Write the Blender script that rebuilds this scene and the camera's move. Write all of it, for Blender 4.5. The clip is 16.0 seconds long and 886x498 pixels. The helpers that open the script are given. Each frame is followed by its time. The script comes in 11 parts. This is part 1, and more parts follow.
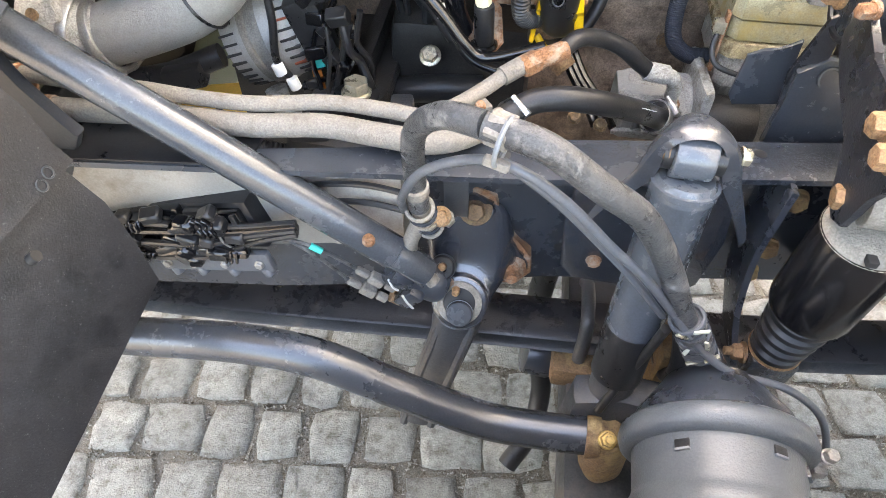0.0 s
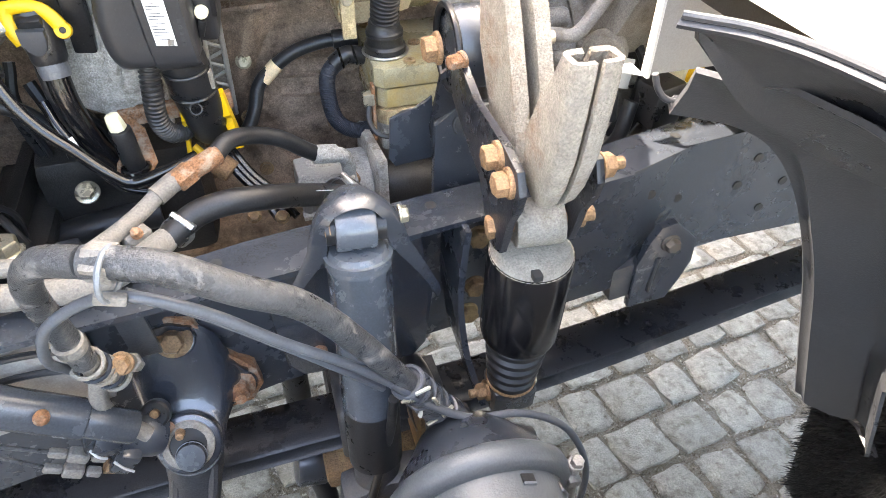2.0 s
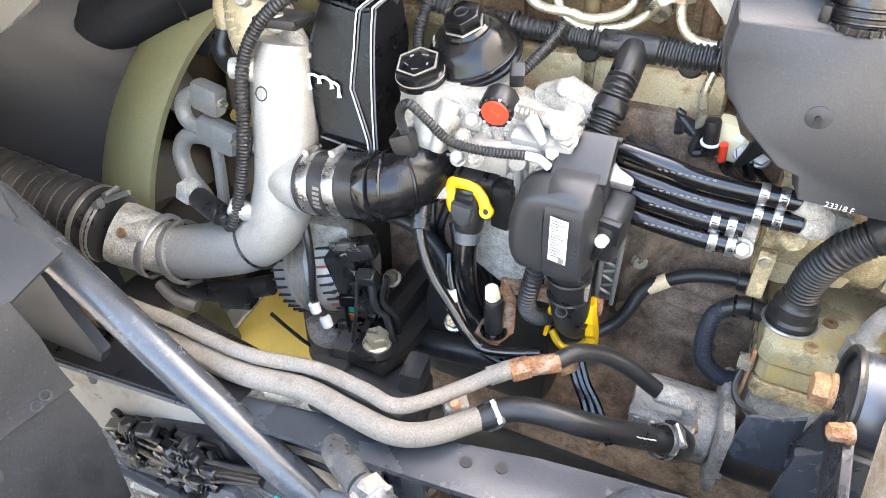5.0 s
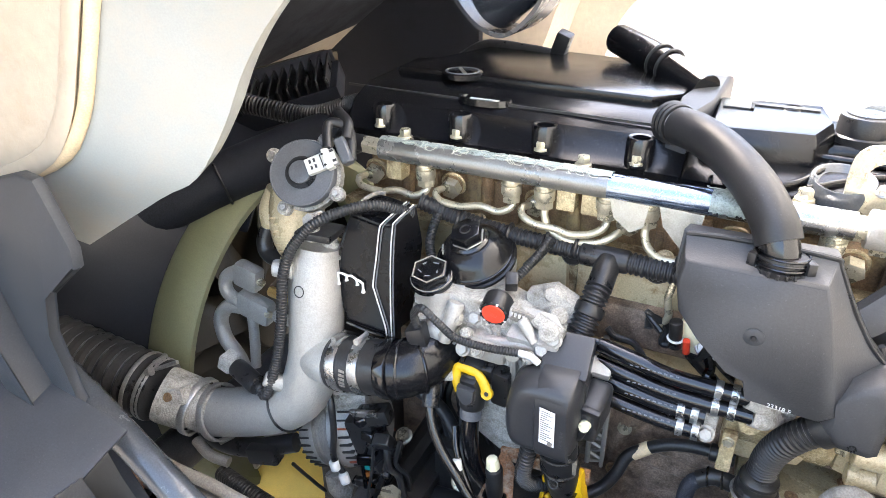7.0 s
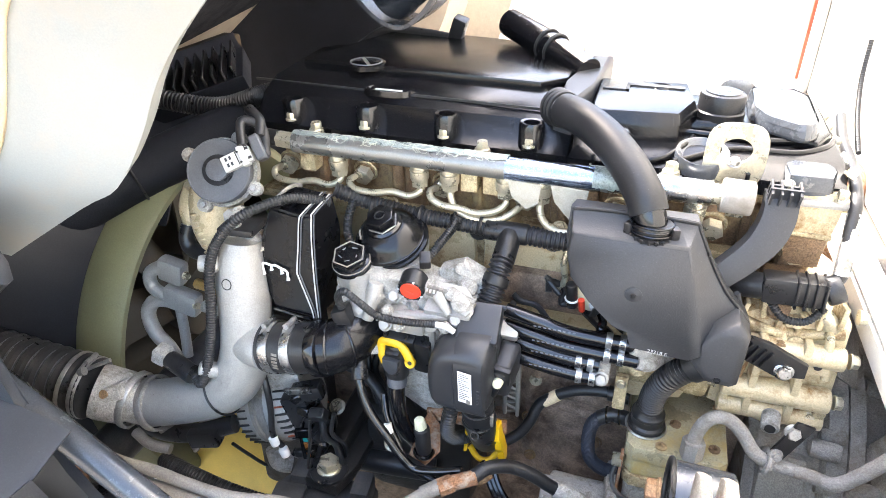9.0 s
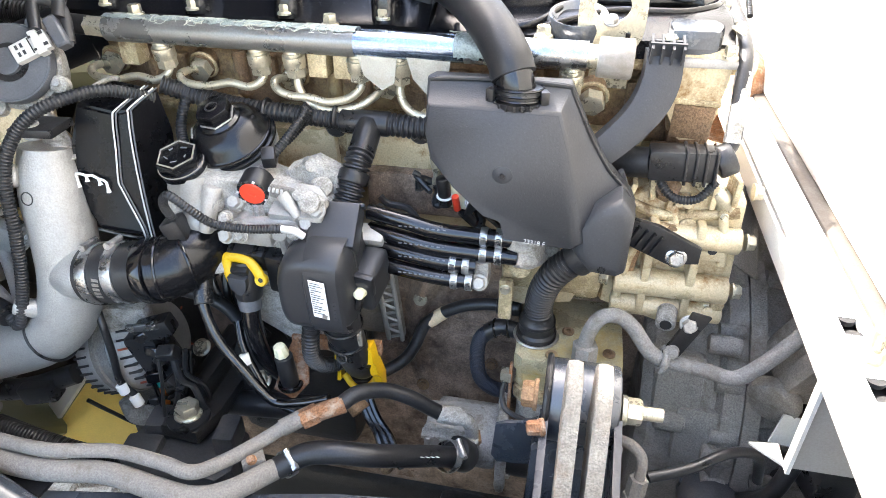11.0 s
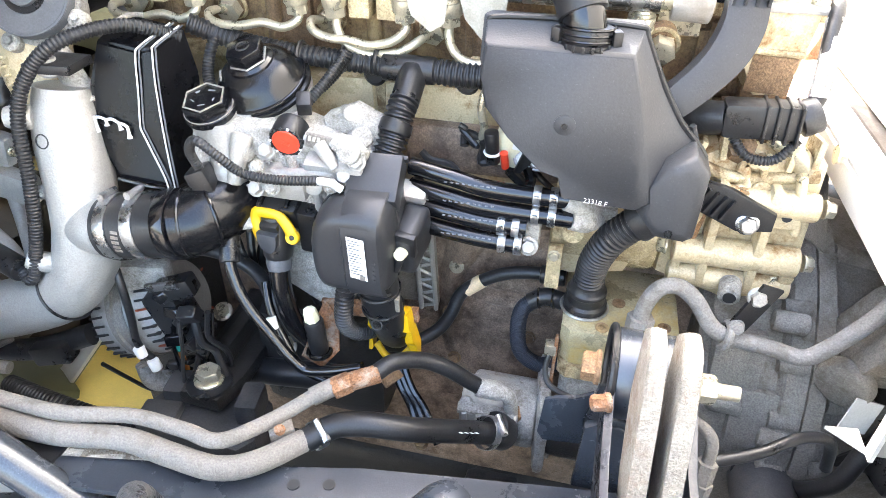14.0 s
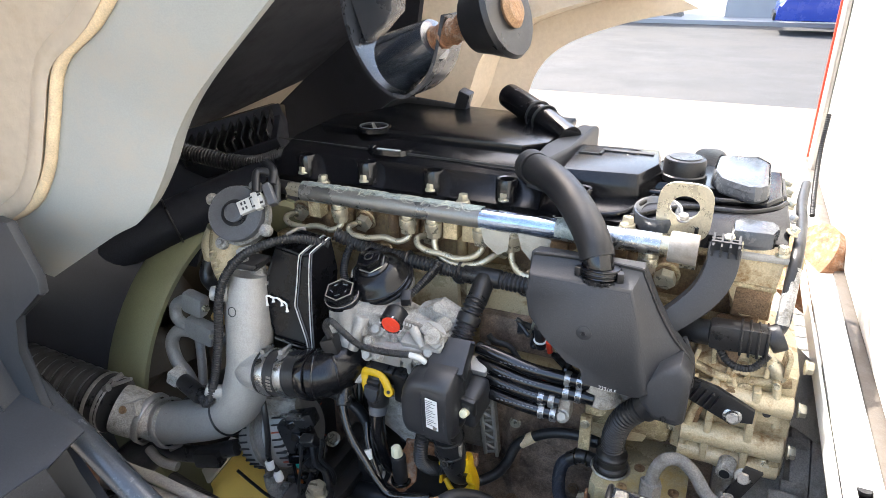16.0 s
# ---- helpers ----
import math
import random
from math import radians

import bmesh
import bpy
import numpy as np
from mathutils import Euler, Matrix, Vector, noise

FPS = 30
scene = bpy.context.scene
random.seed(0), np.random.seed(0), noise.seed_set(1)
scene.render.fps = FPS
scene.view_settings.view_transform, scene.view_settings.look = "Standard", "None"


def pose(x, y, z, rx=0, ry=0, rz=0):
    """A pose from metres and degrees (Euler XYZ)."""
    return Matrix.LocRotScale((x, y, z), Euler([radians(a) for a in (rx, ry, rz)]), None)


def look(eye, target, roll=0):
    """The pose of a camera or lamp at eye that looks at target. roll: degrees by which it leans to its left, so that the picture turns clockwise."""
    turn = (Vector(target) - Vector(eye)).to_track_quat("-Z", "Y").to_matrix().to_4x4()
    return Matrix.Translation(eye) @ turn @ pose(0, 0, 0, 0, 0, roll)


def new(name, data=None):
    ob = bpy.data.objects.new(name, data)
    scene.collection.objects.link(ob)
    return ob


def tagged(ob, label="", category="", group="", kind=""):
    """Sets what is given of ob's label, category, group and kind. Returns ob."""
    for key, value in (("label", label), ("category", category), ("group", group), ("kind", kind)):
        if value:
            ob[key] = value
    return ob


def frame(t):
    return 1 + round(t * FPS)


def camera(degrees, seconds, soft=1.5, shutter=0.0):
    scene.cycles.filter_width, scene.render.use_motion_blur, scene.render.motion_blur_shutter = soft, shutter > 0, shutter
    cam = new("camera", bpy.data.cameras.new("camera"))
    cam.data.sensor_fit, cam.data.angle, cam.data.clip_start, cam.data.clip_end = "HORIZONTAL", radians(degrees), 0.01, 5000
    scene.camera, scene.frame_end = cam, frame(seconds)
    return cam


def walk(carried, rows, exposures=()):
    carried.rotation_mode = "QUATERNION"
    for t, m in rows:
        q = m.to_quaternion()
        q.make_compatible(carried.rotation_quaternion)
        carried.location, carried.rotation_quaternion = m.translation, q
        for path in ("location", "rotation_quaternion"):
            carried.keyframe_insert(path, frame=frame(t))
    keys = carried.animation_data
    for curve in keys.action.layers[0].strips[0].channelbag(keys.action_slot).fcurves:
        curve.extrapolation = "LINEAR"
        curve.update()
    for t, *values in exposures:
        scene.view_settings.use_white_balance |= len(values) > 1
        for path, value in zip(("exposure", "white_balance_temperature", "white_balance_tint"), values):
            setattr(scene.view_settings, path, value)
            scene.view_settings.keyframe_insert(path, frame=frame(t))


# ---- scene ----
cam = camera(67.9, 16.0, soft=0.55)
PATH = [
    (0, (0.321, 0.440, 1.420), (0.139, 1.728, -0.100), 0.3),
    (0.5, (0.344, 0.411, 1.503), (0.277, 1.719, -0.009), 0.3),
    (1, (0.367, 0.402, 1.562), (0.373, 1.730, 0.067), 0.3),
    (1.5, (0.398, 0.411, 1.536), (0.603, 1.830, 0.141), 0.3),
    (2, (0.438, 0.457, 1.404), (0.869, 1.888, 0.075), 0.5),
    (2.5, (0.463, 0.497, 1.312), (0.942, 1.937, 0.009), 0.8),
    (3, (0.469, 0.492, 1.319), (0.965, 1.994, 0.096), 0.6),
    (3.5, (0.486, 0.464, 1.369), (0.829, 2.026, 0.168), 1.2),
    (3.8, (0.511, 0.471, 1.402), (0.550, 2.085, 0.222), 0.9),
    (4, (0.515, 0.499, 1.424), (0.360, 2.097, 0.231), 1.0),
    (4.2, (0.534, 0.528, 1.440), (0.179, 2.092, 0.245), 0.3),
    (4.5, (0.527, 0.556, 1.484), (-0.033, 2.061, 0.292), 0.8),
    (5, (0.482, 0.594, 1.541), (-0.204, 2.065, 0.374), 0.5),
    (5.2, (0.467, 0.594, 1.559), (-0.240, 2.094, 0.440), 0.3),
    (7.3, (0.522, 0.520, 1.740), (-0.260, 2.124, 0.837), 0.3),
    (7.5, (0.528, 0.512, 1.750), (-0.251, 2.101, 0.817), 0.3),
    (8, (0.538, 0.505, 1.765), (-0.226, 2.068, 0.778), 0.1),
    (8.5, (0.546, 0.499, 1.780), (-0.151, 2.093, 0.794), -0.2),
    (8.7, (0.544, 0.480, 1.790), (-0.051, 2.112, 0.799), -0.3),
    (10.8, (0.618, 0.542, 1.665), (0.199, 2.173, 0.586), 0.0),
    (11, (0.636, 0.573, 1.629), (0.288, 2.216, 0.543), -0.1),
    (11.5, (0.646, 0.694, 1.570), (0.579, 2.377, 0.490), -0.0),
    (12, (0.626, 0.711, 1.592), (0.657, 2.399, 0.520), 0.2),
    (12.5, (0.620, 0.701, 1.590), (0.653, 2.392, 0.523), 0.7),
    (13, (0.576, 0.677, 1.547), (0.425, 2.360, 0.476), 1.0),
    (13.5, (0.558, 0.637, 1.525), (0.290, 2.293, 0.436), 0.9),
    (14, (0.579, 0.606, 1.568), (0.216, 2.212, 0.433), 1.0),
    (14.5, (0.631, 0.541, 1.663), (0.230, 2.137, 0.525), 0.6),
    (15, (0.682, 0.469, 1.736), (0.196, 2.111, 0.703), 0.4),
    (15.5, (0.697, 0.429, 1.785), (0.134, 2.099, 0.840), 0.2),
    (16, (0.711, 0.405, 1.791), (-0.027, 2.084, 0.993), -0.2),
]
LIGHTER = [(0, 4.03, 7550, 13), (2, 3.95, 7300, 13), (3, 4.05, 7250, 13), (4, 4.1, 7100, 13), (5, 4.06, 6950, 12), (7.5, 3.42, 6600, 12), (8.7, 3.56, 6600, 12), (11, 3.38, 6500, 11), (11.5, 3.1, 6450, 11), (12, 2.9, 6450, 12), (12.5, 2.78, 6450, 13), (13.5, 3.88, 6550, 11), (14, 3.95, 6550, 11), (14.5, 3.55, 6550, 11), (15, 2.85, 6500, 11), (16, 2.63, 6450, 11)]
walk(cam, [(t, look(eye, target, roll)) for t, eye, target, roll in PATH], LIGHTER)

# ---- light ----
SUN_AT = Vector((-0.62, 0.45, 0.95)).normalized()
world = bpy.data.worlds.new("sky")
scene.world = world
world.use_nodes = True
wn = world.node_tree.nodes
sky = wn.new("ShaderNodeTexSky")
sky.sky_type = "NISHITA"
sky.sun_disc = False
sky.dust_density, sky.air_density = 4.0, 1.2
sky.sun_elevation = math.asin(SUN_AT.z)
sky.sun_rotation = math.atan2(SUN_AT.x, SUN_AT.y)
world.node_tree.links.new(sky.outputs["Color"], wn["Background"].inputs["Color"])
wn["Background"].inputs["Strength"].default_value = 0.15
sun = new("sun", bpy.data.lights.new("sun", "SUN"))
sun.data.energy, sun.data.angle, sun.data.color = 2.6, radians(0.6), (1.0, 0.95, 0.88)
sun.matrix_world = look(SUN_AT * 20, (0, 0, 0))


# ---- materials ----
def mat(name, base, rough=0.5, metal=0.0, var=0.25, scale=30.0, bump=0.15, stain=None, stain_at=0.62,
        stain_scale=6.0, rough_var=0.15, coat=0.0, grain=430.0, soft=0.08, random_tint=0.0, relief=0.002, pits=0.0, speck=0.35, spec=0.5):
    """Base colour varied at two scales, with an optional second colour in patches, fine relief and uneven gloss."""
    m = bpy.data.materials.new(name)
    m.use_nodes = True
    n, ln = m.node_tree.nodes, m.node_tree.links
    b = n["Principled BSDF"]
    co = n.new("ShaderNodeTexCoord")
    big, small = n.new("ShaderNodeTexNoise"), n.new("ShaderNodeTexNoise")
    big.inputs["Scale"].default_value, big.inputs["Detail"].default_value, big.inputs["Roughness"].default_value = scale, 9, 0.68
    small.inputs["Scale"].default_value, small.inputs["Detail"].default_value = grain, 4
    geo = n.new("ShaderNodeNewGeometry")
    ln.new(geo.outputs["Position"], big.inputs["Vector"])
    ln.new(geo.outputs["Position"], small.inputs["Vector"])
    ramp = n.new("ShaderNodeMapRange")
    ramp.inputs["From Min"].default_value, ramp.inputs["From Max"].default_value = 0.3, 0.7
    ramp.inputs["To Min"].default_value, ramp.inputs["To Max"].default_value = 1 - var, 1 + var
    ln.new(big.outputs["Fac"], ramp.inputs["Value"])
    fine = n.new("ShaderNodeMapRange")
    fine.inputs["From Min"].default_value, fine.inputs["From Max"].default_value = 0.3, 0.7
    fine.inputs["To Min"].default_value, fine.inputs["To Max"].default_value = 1 - var * 0.9, 1 + var * 0.9
    ln.new(small.outputs["Fac"], fine.inputs["Value"])
    both = n.new("ShaderNodeMath")
    both.operation = "MULTIPLY"
    ln.new(ramp.outputs["Result"], both.inputs[0])
    ln.new(fine.outputs["Result"], both.inputs[1])
    last = both
    if random_tint:
        info, rr = n.new("ShaderNodeObjectInfo"), n.new("ShaderNodeMapRange")
        rr.inputs["To Min"].default_value, rr.inputs["To Max"].default_value = 1 - random_tint, 1 + random_tint
        ln.new(info.outputs["Random"], rr.inputs["Value"])
        last = n.new("ShaderNodeMath")
        last.operation = "MULTIPLY"
        ln.new(both.outputs[0], last.inputs[0])
        ln.new(rr.outputs["Result"], last.inputs[1])
    mul = n.new("ShaderNodeVectorMath")
    mul.operation = "SCALE"
    mul.inputs[0].default_value = base
    ln.new(last.outputs[0], mul.inputs["Scale"])
    colour = mul.outputs[0]
    rmap = n.new("ShaderNodeMapRange")
    rmap.inputs["From Min"].default_value, rmap.inputs["From Max"].default_value = 0.3, 0.7
    rmap.inputs["To Min"].default_value, rmap.inputs["To Max"].default_value = max(rough - rough_var, 0.03), min(rough + rough_var, 1)
    ln.new(big.outputs["Fac"], rmap.inputs["Value"])
    rough_out = rmap.outputs["Result"]
    metal_out = None
    if stain:
        st = n.new("ShaderNodeTexNoise")
        st.inputs["Scale"].default_value, st.inputs["Detail"].default_value, st.inputs["Roughness"].default_value = stain_scale, 12, 0.74
        ln.new(geo.outputs["Position"], st.inputs["Vector"])
        edge = n.new("ShaderNodeMapRange")
        edge.inputs["From Min"].default_value, edge.inputs["From Max"].default_value = stain_at - soft, stain_at + soft
        ln.new(st.outputs["Fac"], edge.inputs["Value"])
        mix = n.new("ShaderNodeMix")
        mix.data_type = "RGBA"
        ln.new(edge.outputs["Result"], mix.inputs["Factor"])
        ln.new(colour, mix.inputs["A"])
        mix.inputs["B"].default_value = (*stain, 1)
        colour = mix.outputs["Result"]
        mr = n.new("ShaderNodeMix")
        ln.new(edge.outputs["Result"], mr.inputs["Factor"])
        ln.new(rough_out, mr.inputs["A"])
        mr.inputs["B"].default_value = 0.85
        rough_out = mr.outputs["Result"]
        mm = n.new("ShaderNodeMapRange")
        mm.inputs["To Min"].default_value, mm.inputs["To Max"].default_value = metal, 0.0
        ln.new(edge.outputs["Result"], mm.inputs["Value"])
        metal_out = mm.outputs["Result"]
    if speck:
        dots, cut, dust = n.new("ShaderNodeTexNoise"), n.new("ShaderNodeMapRange"), n.new("ShaderNodeMix")
        dots.inputs["Scale"].default_value, dots.inputs["Detail"].default_value, dots.inputs["Roughness"].default_value = 260, 6, 0.8
        ln.new(geo.outputs["Position"], dots.inputs["Vector"])
        cut.inputs["From Min"].default_value, cut.inputs["From Max"].default_value = 0.60, 0.70
        cut.inputs["To Max"].default_value = speck
        ln.new(dots.outputs["Fac"], cut.inputs["Value"])
        dust.data_type = "RGBA"
        ln.new(cut.outputs["Result"], dust.inputs["Factor"])
        ln.new(colour, dust.inputs["A"])
        dust.inputs["B"].default_value = (*[min(0.75, 0.10 + 1.15 * c) for c in base], 1)
        colour = dust.outputs["Result"]
    b.inputs["Specular IOR Level"].default_value = spec
    ln.new(colour, b.inputs["Base Color"])
    ln.new(rough_out, b.inputs["Roughness"])
    b.inputs["Metallic"].default_value = metal
    if metal_out:
        ln.new(metal_out, b.inputs["Metallic"])
    b.inputs["Coat Weight"].default_value = coat
    if bump:
        bp = n.new("ShaderNodeBump")
        bp.inputs["Strength"].default_value, bp.inputs["Distance"].default_value = bump, 0.002
        bp.inputs["Distance"].default_value = relief
        if pits:
            mid, add = n.new("ShaderNodeTexNoise"), n.new("ShaderNodeMath")
            mid.inputs["Scale"].default_value, mid.inputs["Detail"].default_value, mid.inputs["Roughness"].default_value = pits, 7, 0.7
            ln.new(geo.outputs["Position"], mid.inputs["Vector"])
            add.operation = "MULTIPLY_ADD"
            add.inputs[1].default_value = 0.5
            ln.new(small.outputs["Fac"], add.inputs[0])
            ln.new(mid.outputs["Fac"], add.inputs[2])
            ln.new(add.outputs[0], bp.inputs["Height"])
        else:
            ln.new(small.outputs["Fac"], bp.inputs["Height"])
        ln.new(bp.outputs["Normal"], b.inputs["Normal"])
    return m


CHASSIS = mat("chassis_paint", (0.033, 0.038, 0.047), 0.27, 0, 0.14, 9, 0.20, (0.07, 0.067, 0.063), 0.74, 12, rough_var=0.05, spec=0.85, relief=0.0010, pits=300, speck=0.15)
CHASSIS_DUSTY = mat("dusty_chassis_paint", (0.046, 0.047, 0.050), 0.42, 0, 0.3, 14, 0.25, (0.12, 0.11, 0.10), 0.60, 8)
SATIN = mat("satin_dark_paint", (0.050, 0.056, 0.065), 0.21, 0, 0.2, 12, 0.10, (0.15, 0.14, 0.125), 0.70, 14, spec=0.7)
GLOSS_NAVY = mat("glossy_navy_paint", (0.022, 0.028, 0.038), 0.14, 0, 0.2, 40, 0.35, (0.16, 0.09, 0.05), 0.73, 30, relief=0.0030, pits=110, spec=1.0, coat=1.0, speck=0.12)
BLACK = mat("black_plastic", (0.015, 0.015, 0.016), 0.34, 0, 0.3, 25, 0.08, (0.045, 0.041, 0.037), 0.72, 10, spec=0.42)
GLOSS_BLACK = mat("glossy_black", (0.006, 0.006, 0.007), 0.16, 0, 0.3, 18, 0.05, (0.05, 0.045, 0.04), 0.76, 12, spec=0.6)
COVER_BLACK = mat("dusty_gloss_black_plastic", (0.007, 0.007, 0.008), 0.18, 0, 0.3, 8, 0.10, (0.035, 0.032, 0.029), 0.72, 6, 0.08, spec=0.36)
RUBBER = mat("black_rubber", (0.019, 0.019, 0.020), 0.38, 0, 0.3, 20, 0.12, (0.075, 0.07, 0.065), 0.70, 16, spec=0.42)
HOSE = mat("weathered_hose_rubber", (0.050, 0.051, 0.053), 0.32, 0, 0.35, 30, 0.6, (0.27, 0.255, 0.24), 0.60, 38, relief=0.004, pits=60)
GREY_PLASTIC = mat("grey_plastic", (0.040, 0.043, 0.049), 0.45, 0, 0.12, 10, 0.12, (0.075, 0.075, 0.076), 0.74, 9, 0.08, spec=0.35)
BOX_GREY = mat("moulded_grey_plastic", (0.040, 0.041, 0.044), 0.50, 0, 0.10, 8, 0.18, None, grain=420, rough_var=0.06, spec=0.35)
ALU = mat("cast_aluminium", (0.375, 0.366, 0.343), 0.42, 0.35, 0.12, 60, 0.4, (0.27, 0.25, 0.22), 0.66, 60, relief=0.004, pits=170)
ALU_OLD = mat("weathered_aluminium", (0.44, 0.425, 0.39), 0.58, 0.2, 0.3, 70, 1.0, (0.21, 0.19, 0.155), 0.58, 55, relief=0.005, pits=140, speck=0.6)
PIPE_GREY = mat("dusty_pipe_coating", (0.225, 0.205, 0.18), 0.8, 0.1, 0.25, 20, 0.6, (0.14, 0.118, 0.095), 0.58, 20, relief=0.003, pits=150)
CHAMP = mat("champagne_engine_paint", (0.54, 0.45, 0.285), 0.33, 0.1, 0.18, 14, 0.30, (0.25, 0.135, 0.045), 0.585, 14, soft=0.06, relief=0.003, pits=60, spec=0.6)
CHAMP_OIL = mat("oily_champagne_casting", (0.50, 0.41, 0.245), 0.24, 0.2, 0.3, 22, 0.5, (0.14, 0.085, 0.035), 0.55, 16, soft=0.06, relief=0.003, pits=110, spec=0.6)
GALV = mat("yellow_zinc_steel", (0.50, 0.46, 0.35), 0.32, 0.65, 0.16, 40, 0.15, (0.34, 0.25, 0.14), 0.68, 40, speck=0.15)
STEEL = mat("bright_steel", (0.42, 0.42, 0.42), 0.30, 0.95, 0.2, 40, 0.1, (0.20, 0.19, 0.18), 0.64, 40, speck=0.0)
STEEL_DULL = mat("dull_steel", (0.42, 0.41, 0.39), 0.42, 0.8, 0.2, 30, 0.15, (0.25, 0.20, 0.15), 0.66, 25)
RAIL_STEEL = mat("common_rail_steel", (0.25, 0.25, 0.238), 0.32, 0.7, 0.12, 15, 0.10)
BLUE_STEEL = mat("peeled_blue_steel", (0.30, 0.38, 0.52), 0.16, 0.95, 0.3, 14, 0.03, speck=0.0)
WAX = mat("cracked_wax_film", (0.27, 0.31, 0.29), 0.35, 0.3, 0.35, 60, 0.5, (0.42, 0.47, 0.43), 0.60, 70)
FILM = mat("peeling_film", (0.46, 0.47, 0.40), 0.45, 0.0, 0.15, 40, 0.4)
THIN_FILM = mat("thin_clear_film", (0.60, 0.58, 0.50), 0.30, 0.0, 0.15, 40, 0.4)
for node in THIN_FILM.node_tree.nodes:
    if node.type == "BSDF_PRINCIPLED":
        node.inputs["Alpha"].default_value = 0.5
RUST = mat("rusty_steel", (0.28, 0.135, 0.065), 0.85, 0.1, 0.45, 40, 0.9, (0.42, 0.33, 0.25), 0.56, 45, relief=0.004, pits=180)
RUST_BOLT = mat("rusty_zinc_bolt", (0.33, 0.20, 0.105), 0.55, 0.4, 0.45, 60, 0.7, (0.20, 0.11, 0.06), 0.56, 60, relief=0.003, pits=200)
RUST_DARK = mat("dark_rusty_casting", (0.185, 0.115, 0.062), 0.5, 0.2, 0.45, 14, 0.9, (0.40, 0.29, 0.14), 0.58, 13, relief=0.004, pits=80)
BLOCK = mat("oily_engine_block", (0.34, 0.245, 0.18), 0.30, 0.15, 0.4, 12, 0.7, (0.052, 0.034, 0.022), 0.53, 11, soft=0.12, relief=0.004, pits=70)
BLOCK_DARK = mat("dark_engine_casting", (0.028, 0.026, 0.024), 0.40, 0.1, 0.4, 10, 0.4, (0.06, 0.046, 0.034), 0.64, 9, spec=0.35)
CAST_GREY = mat("dirty_grey_casting", (0.27, 0.25, 0.22), 0.62, 0.2, 0.3, 14, 0.8, (0.14, 0.118, 0.09), 0.56, 14, soft=0.08, relief=0.004, pits=110, speck=0.5)
CAST_RUSTY = mat("galvanised_rusty_casting", (0.33, 0.305, 0.262), 0.66, 0.1, 0.25, 60, 1.0, (0.21, 0.125, 0.07), 0.60, 11, soft=0.08, relief=0.005, pits=210, speck=0.7)
WHITE = mat("white_body_panel", (0.82, 0.82, 0.80), 0.22, 0, 0.02, 3, 0.02, rough_var=0.05, speck=0.0)
WHITE_STEEL = mat("off_white_painted_steel", (0.66, 0.65, 0.61), 0.4, 0, 0.08, 7, 0.06, (0.40, 0.34, 0.27), 0.72, 6)
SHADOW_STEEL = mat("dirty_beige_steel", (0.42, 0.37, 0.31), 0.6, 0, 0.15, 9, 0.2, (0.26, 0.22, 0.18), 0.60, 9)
CREAM = mat("cream_cab_paint", (0.52, 0.445, 0.35), 0.42, 0, 0.06, 6, 0.6, (0.46, 0.37, 0.265), 0.62, 5, grain=60, relief=0.003, pits=40, speck=0.0)
CAB_BLUE = mat("pale_cab_primer", (0.355, 0.37, 0.35), 0.40, 0, 0.05, 4, 0.08, (0.42, 0.39, 0.33), 0.60, 3.5, speck=0.0)
SEALANT = mat("tan_seam_sealant", (0.74, 0.58, 0.37), 0.45, 0, 0.15, 30, 0.15)
CAB_BLACK = mat("black_cab_underside", (0.014, 0.0155, 0.021), 0.6, 0, 0.4, 3, 0.15, (0.010, 0.011, 0.014), 0.6, 3, speck=0.05, spec=0.18)
SHROUD = mat("black_radiator_shroud", (0.013, 0.015, 0.021), 0.42, 0, 0.2, 6, 0.06, (0.020, 0.023, 0.031), 0.66, 5, speck=0.08, spec=0.3)
OLIVE = mat("olive_rubber_ring", (0.165, 0.170, 0.095), 0.6, 0, 0.12, 8, 0.06, speck=0.0)
FAN_BROWN = mat("dark_fan_tunnel", (0.050, 0.040, 0.024), 0.6, 0, 0.2, 6, 0.1)
YELLOW = mat("yellow_plastic", (0.66, 0.40, 0.008), 0.4, 0, 0.10, 30, 0.05)
YELLOW_PANEL = mat("yellow_soundproof_panel", (0.84, 0.60, 0.15), 0.6, 0, 0.1, 10, 0.1)
CREAM_PLASTIC = mat("cream_plastic", (0.72, 0.68, 0.48), 0.45, 0, 0.08, 30, 0.05)
RED = mat("red_plastic", (0.80, 0.06, 0.025), 0.4, 0, 0.08, 60, 0.05)
BRASS = mat("brass", (0.60, 0.42, 0.16), 0.35, 0.8, 0.15, 60, 0.1)
COPPER = mat("copper_winding", (0.36, 0.09, 0.045), 0.45, 0.3, 0.2, 60, 0.1)
TEAL = mat("teal_tape", (0.02, 0.55, 0.47), 0.45, 0, 0.08, 60, 0.05)
ORANGE = mat("orange_label", (0.66, 0.22, 0.05), 0.5, 0, 0.1, 60, 0.05)
PAPER = mat("white_label", (0.78, 0.78, 0.76), 0.5, 0, 0.04, 30, 0.02, speck=0.0)
VALVE_GREY = mat("dull_valve_grey", (0.085, 0.090, 0.100), 0.42, 0, 0.15, 30, 0.15, (0.15, 0.15, 0.15), 0.66, 40)
LIGHT_PLASTIC = mat("pale_grey_plastic", (0.52, 0.52, 0.50), 0.45, 0, 0.08, 30, 0.05)
# Mostly stands in for the dark inside holes, slots and grooves.
FLAT_BLACK = mat("flat_black", (0.02, 0.02, 0.02), 0.6, 0, 0.02, 30, 0, speck=0.0)
LIGHT_INK = mat("pale_print", (0.66, 0.66, 0.64), 0.5, 0, 0.02, 30, 0, speck=0.0)
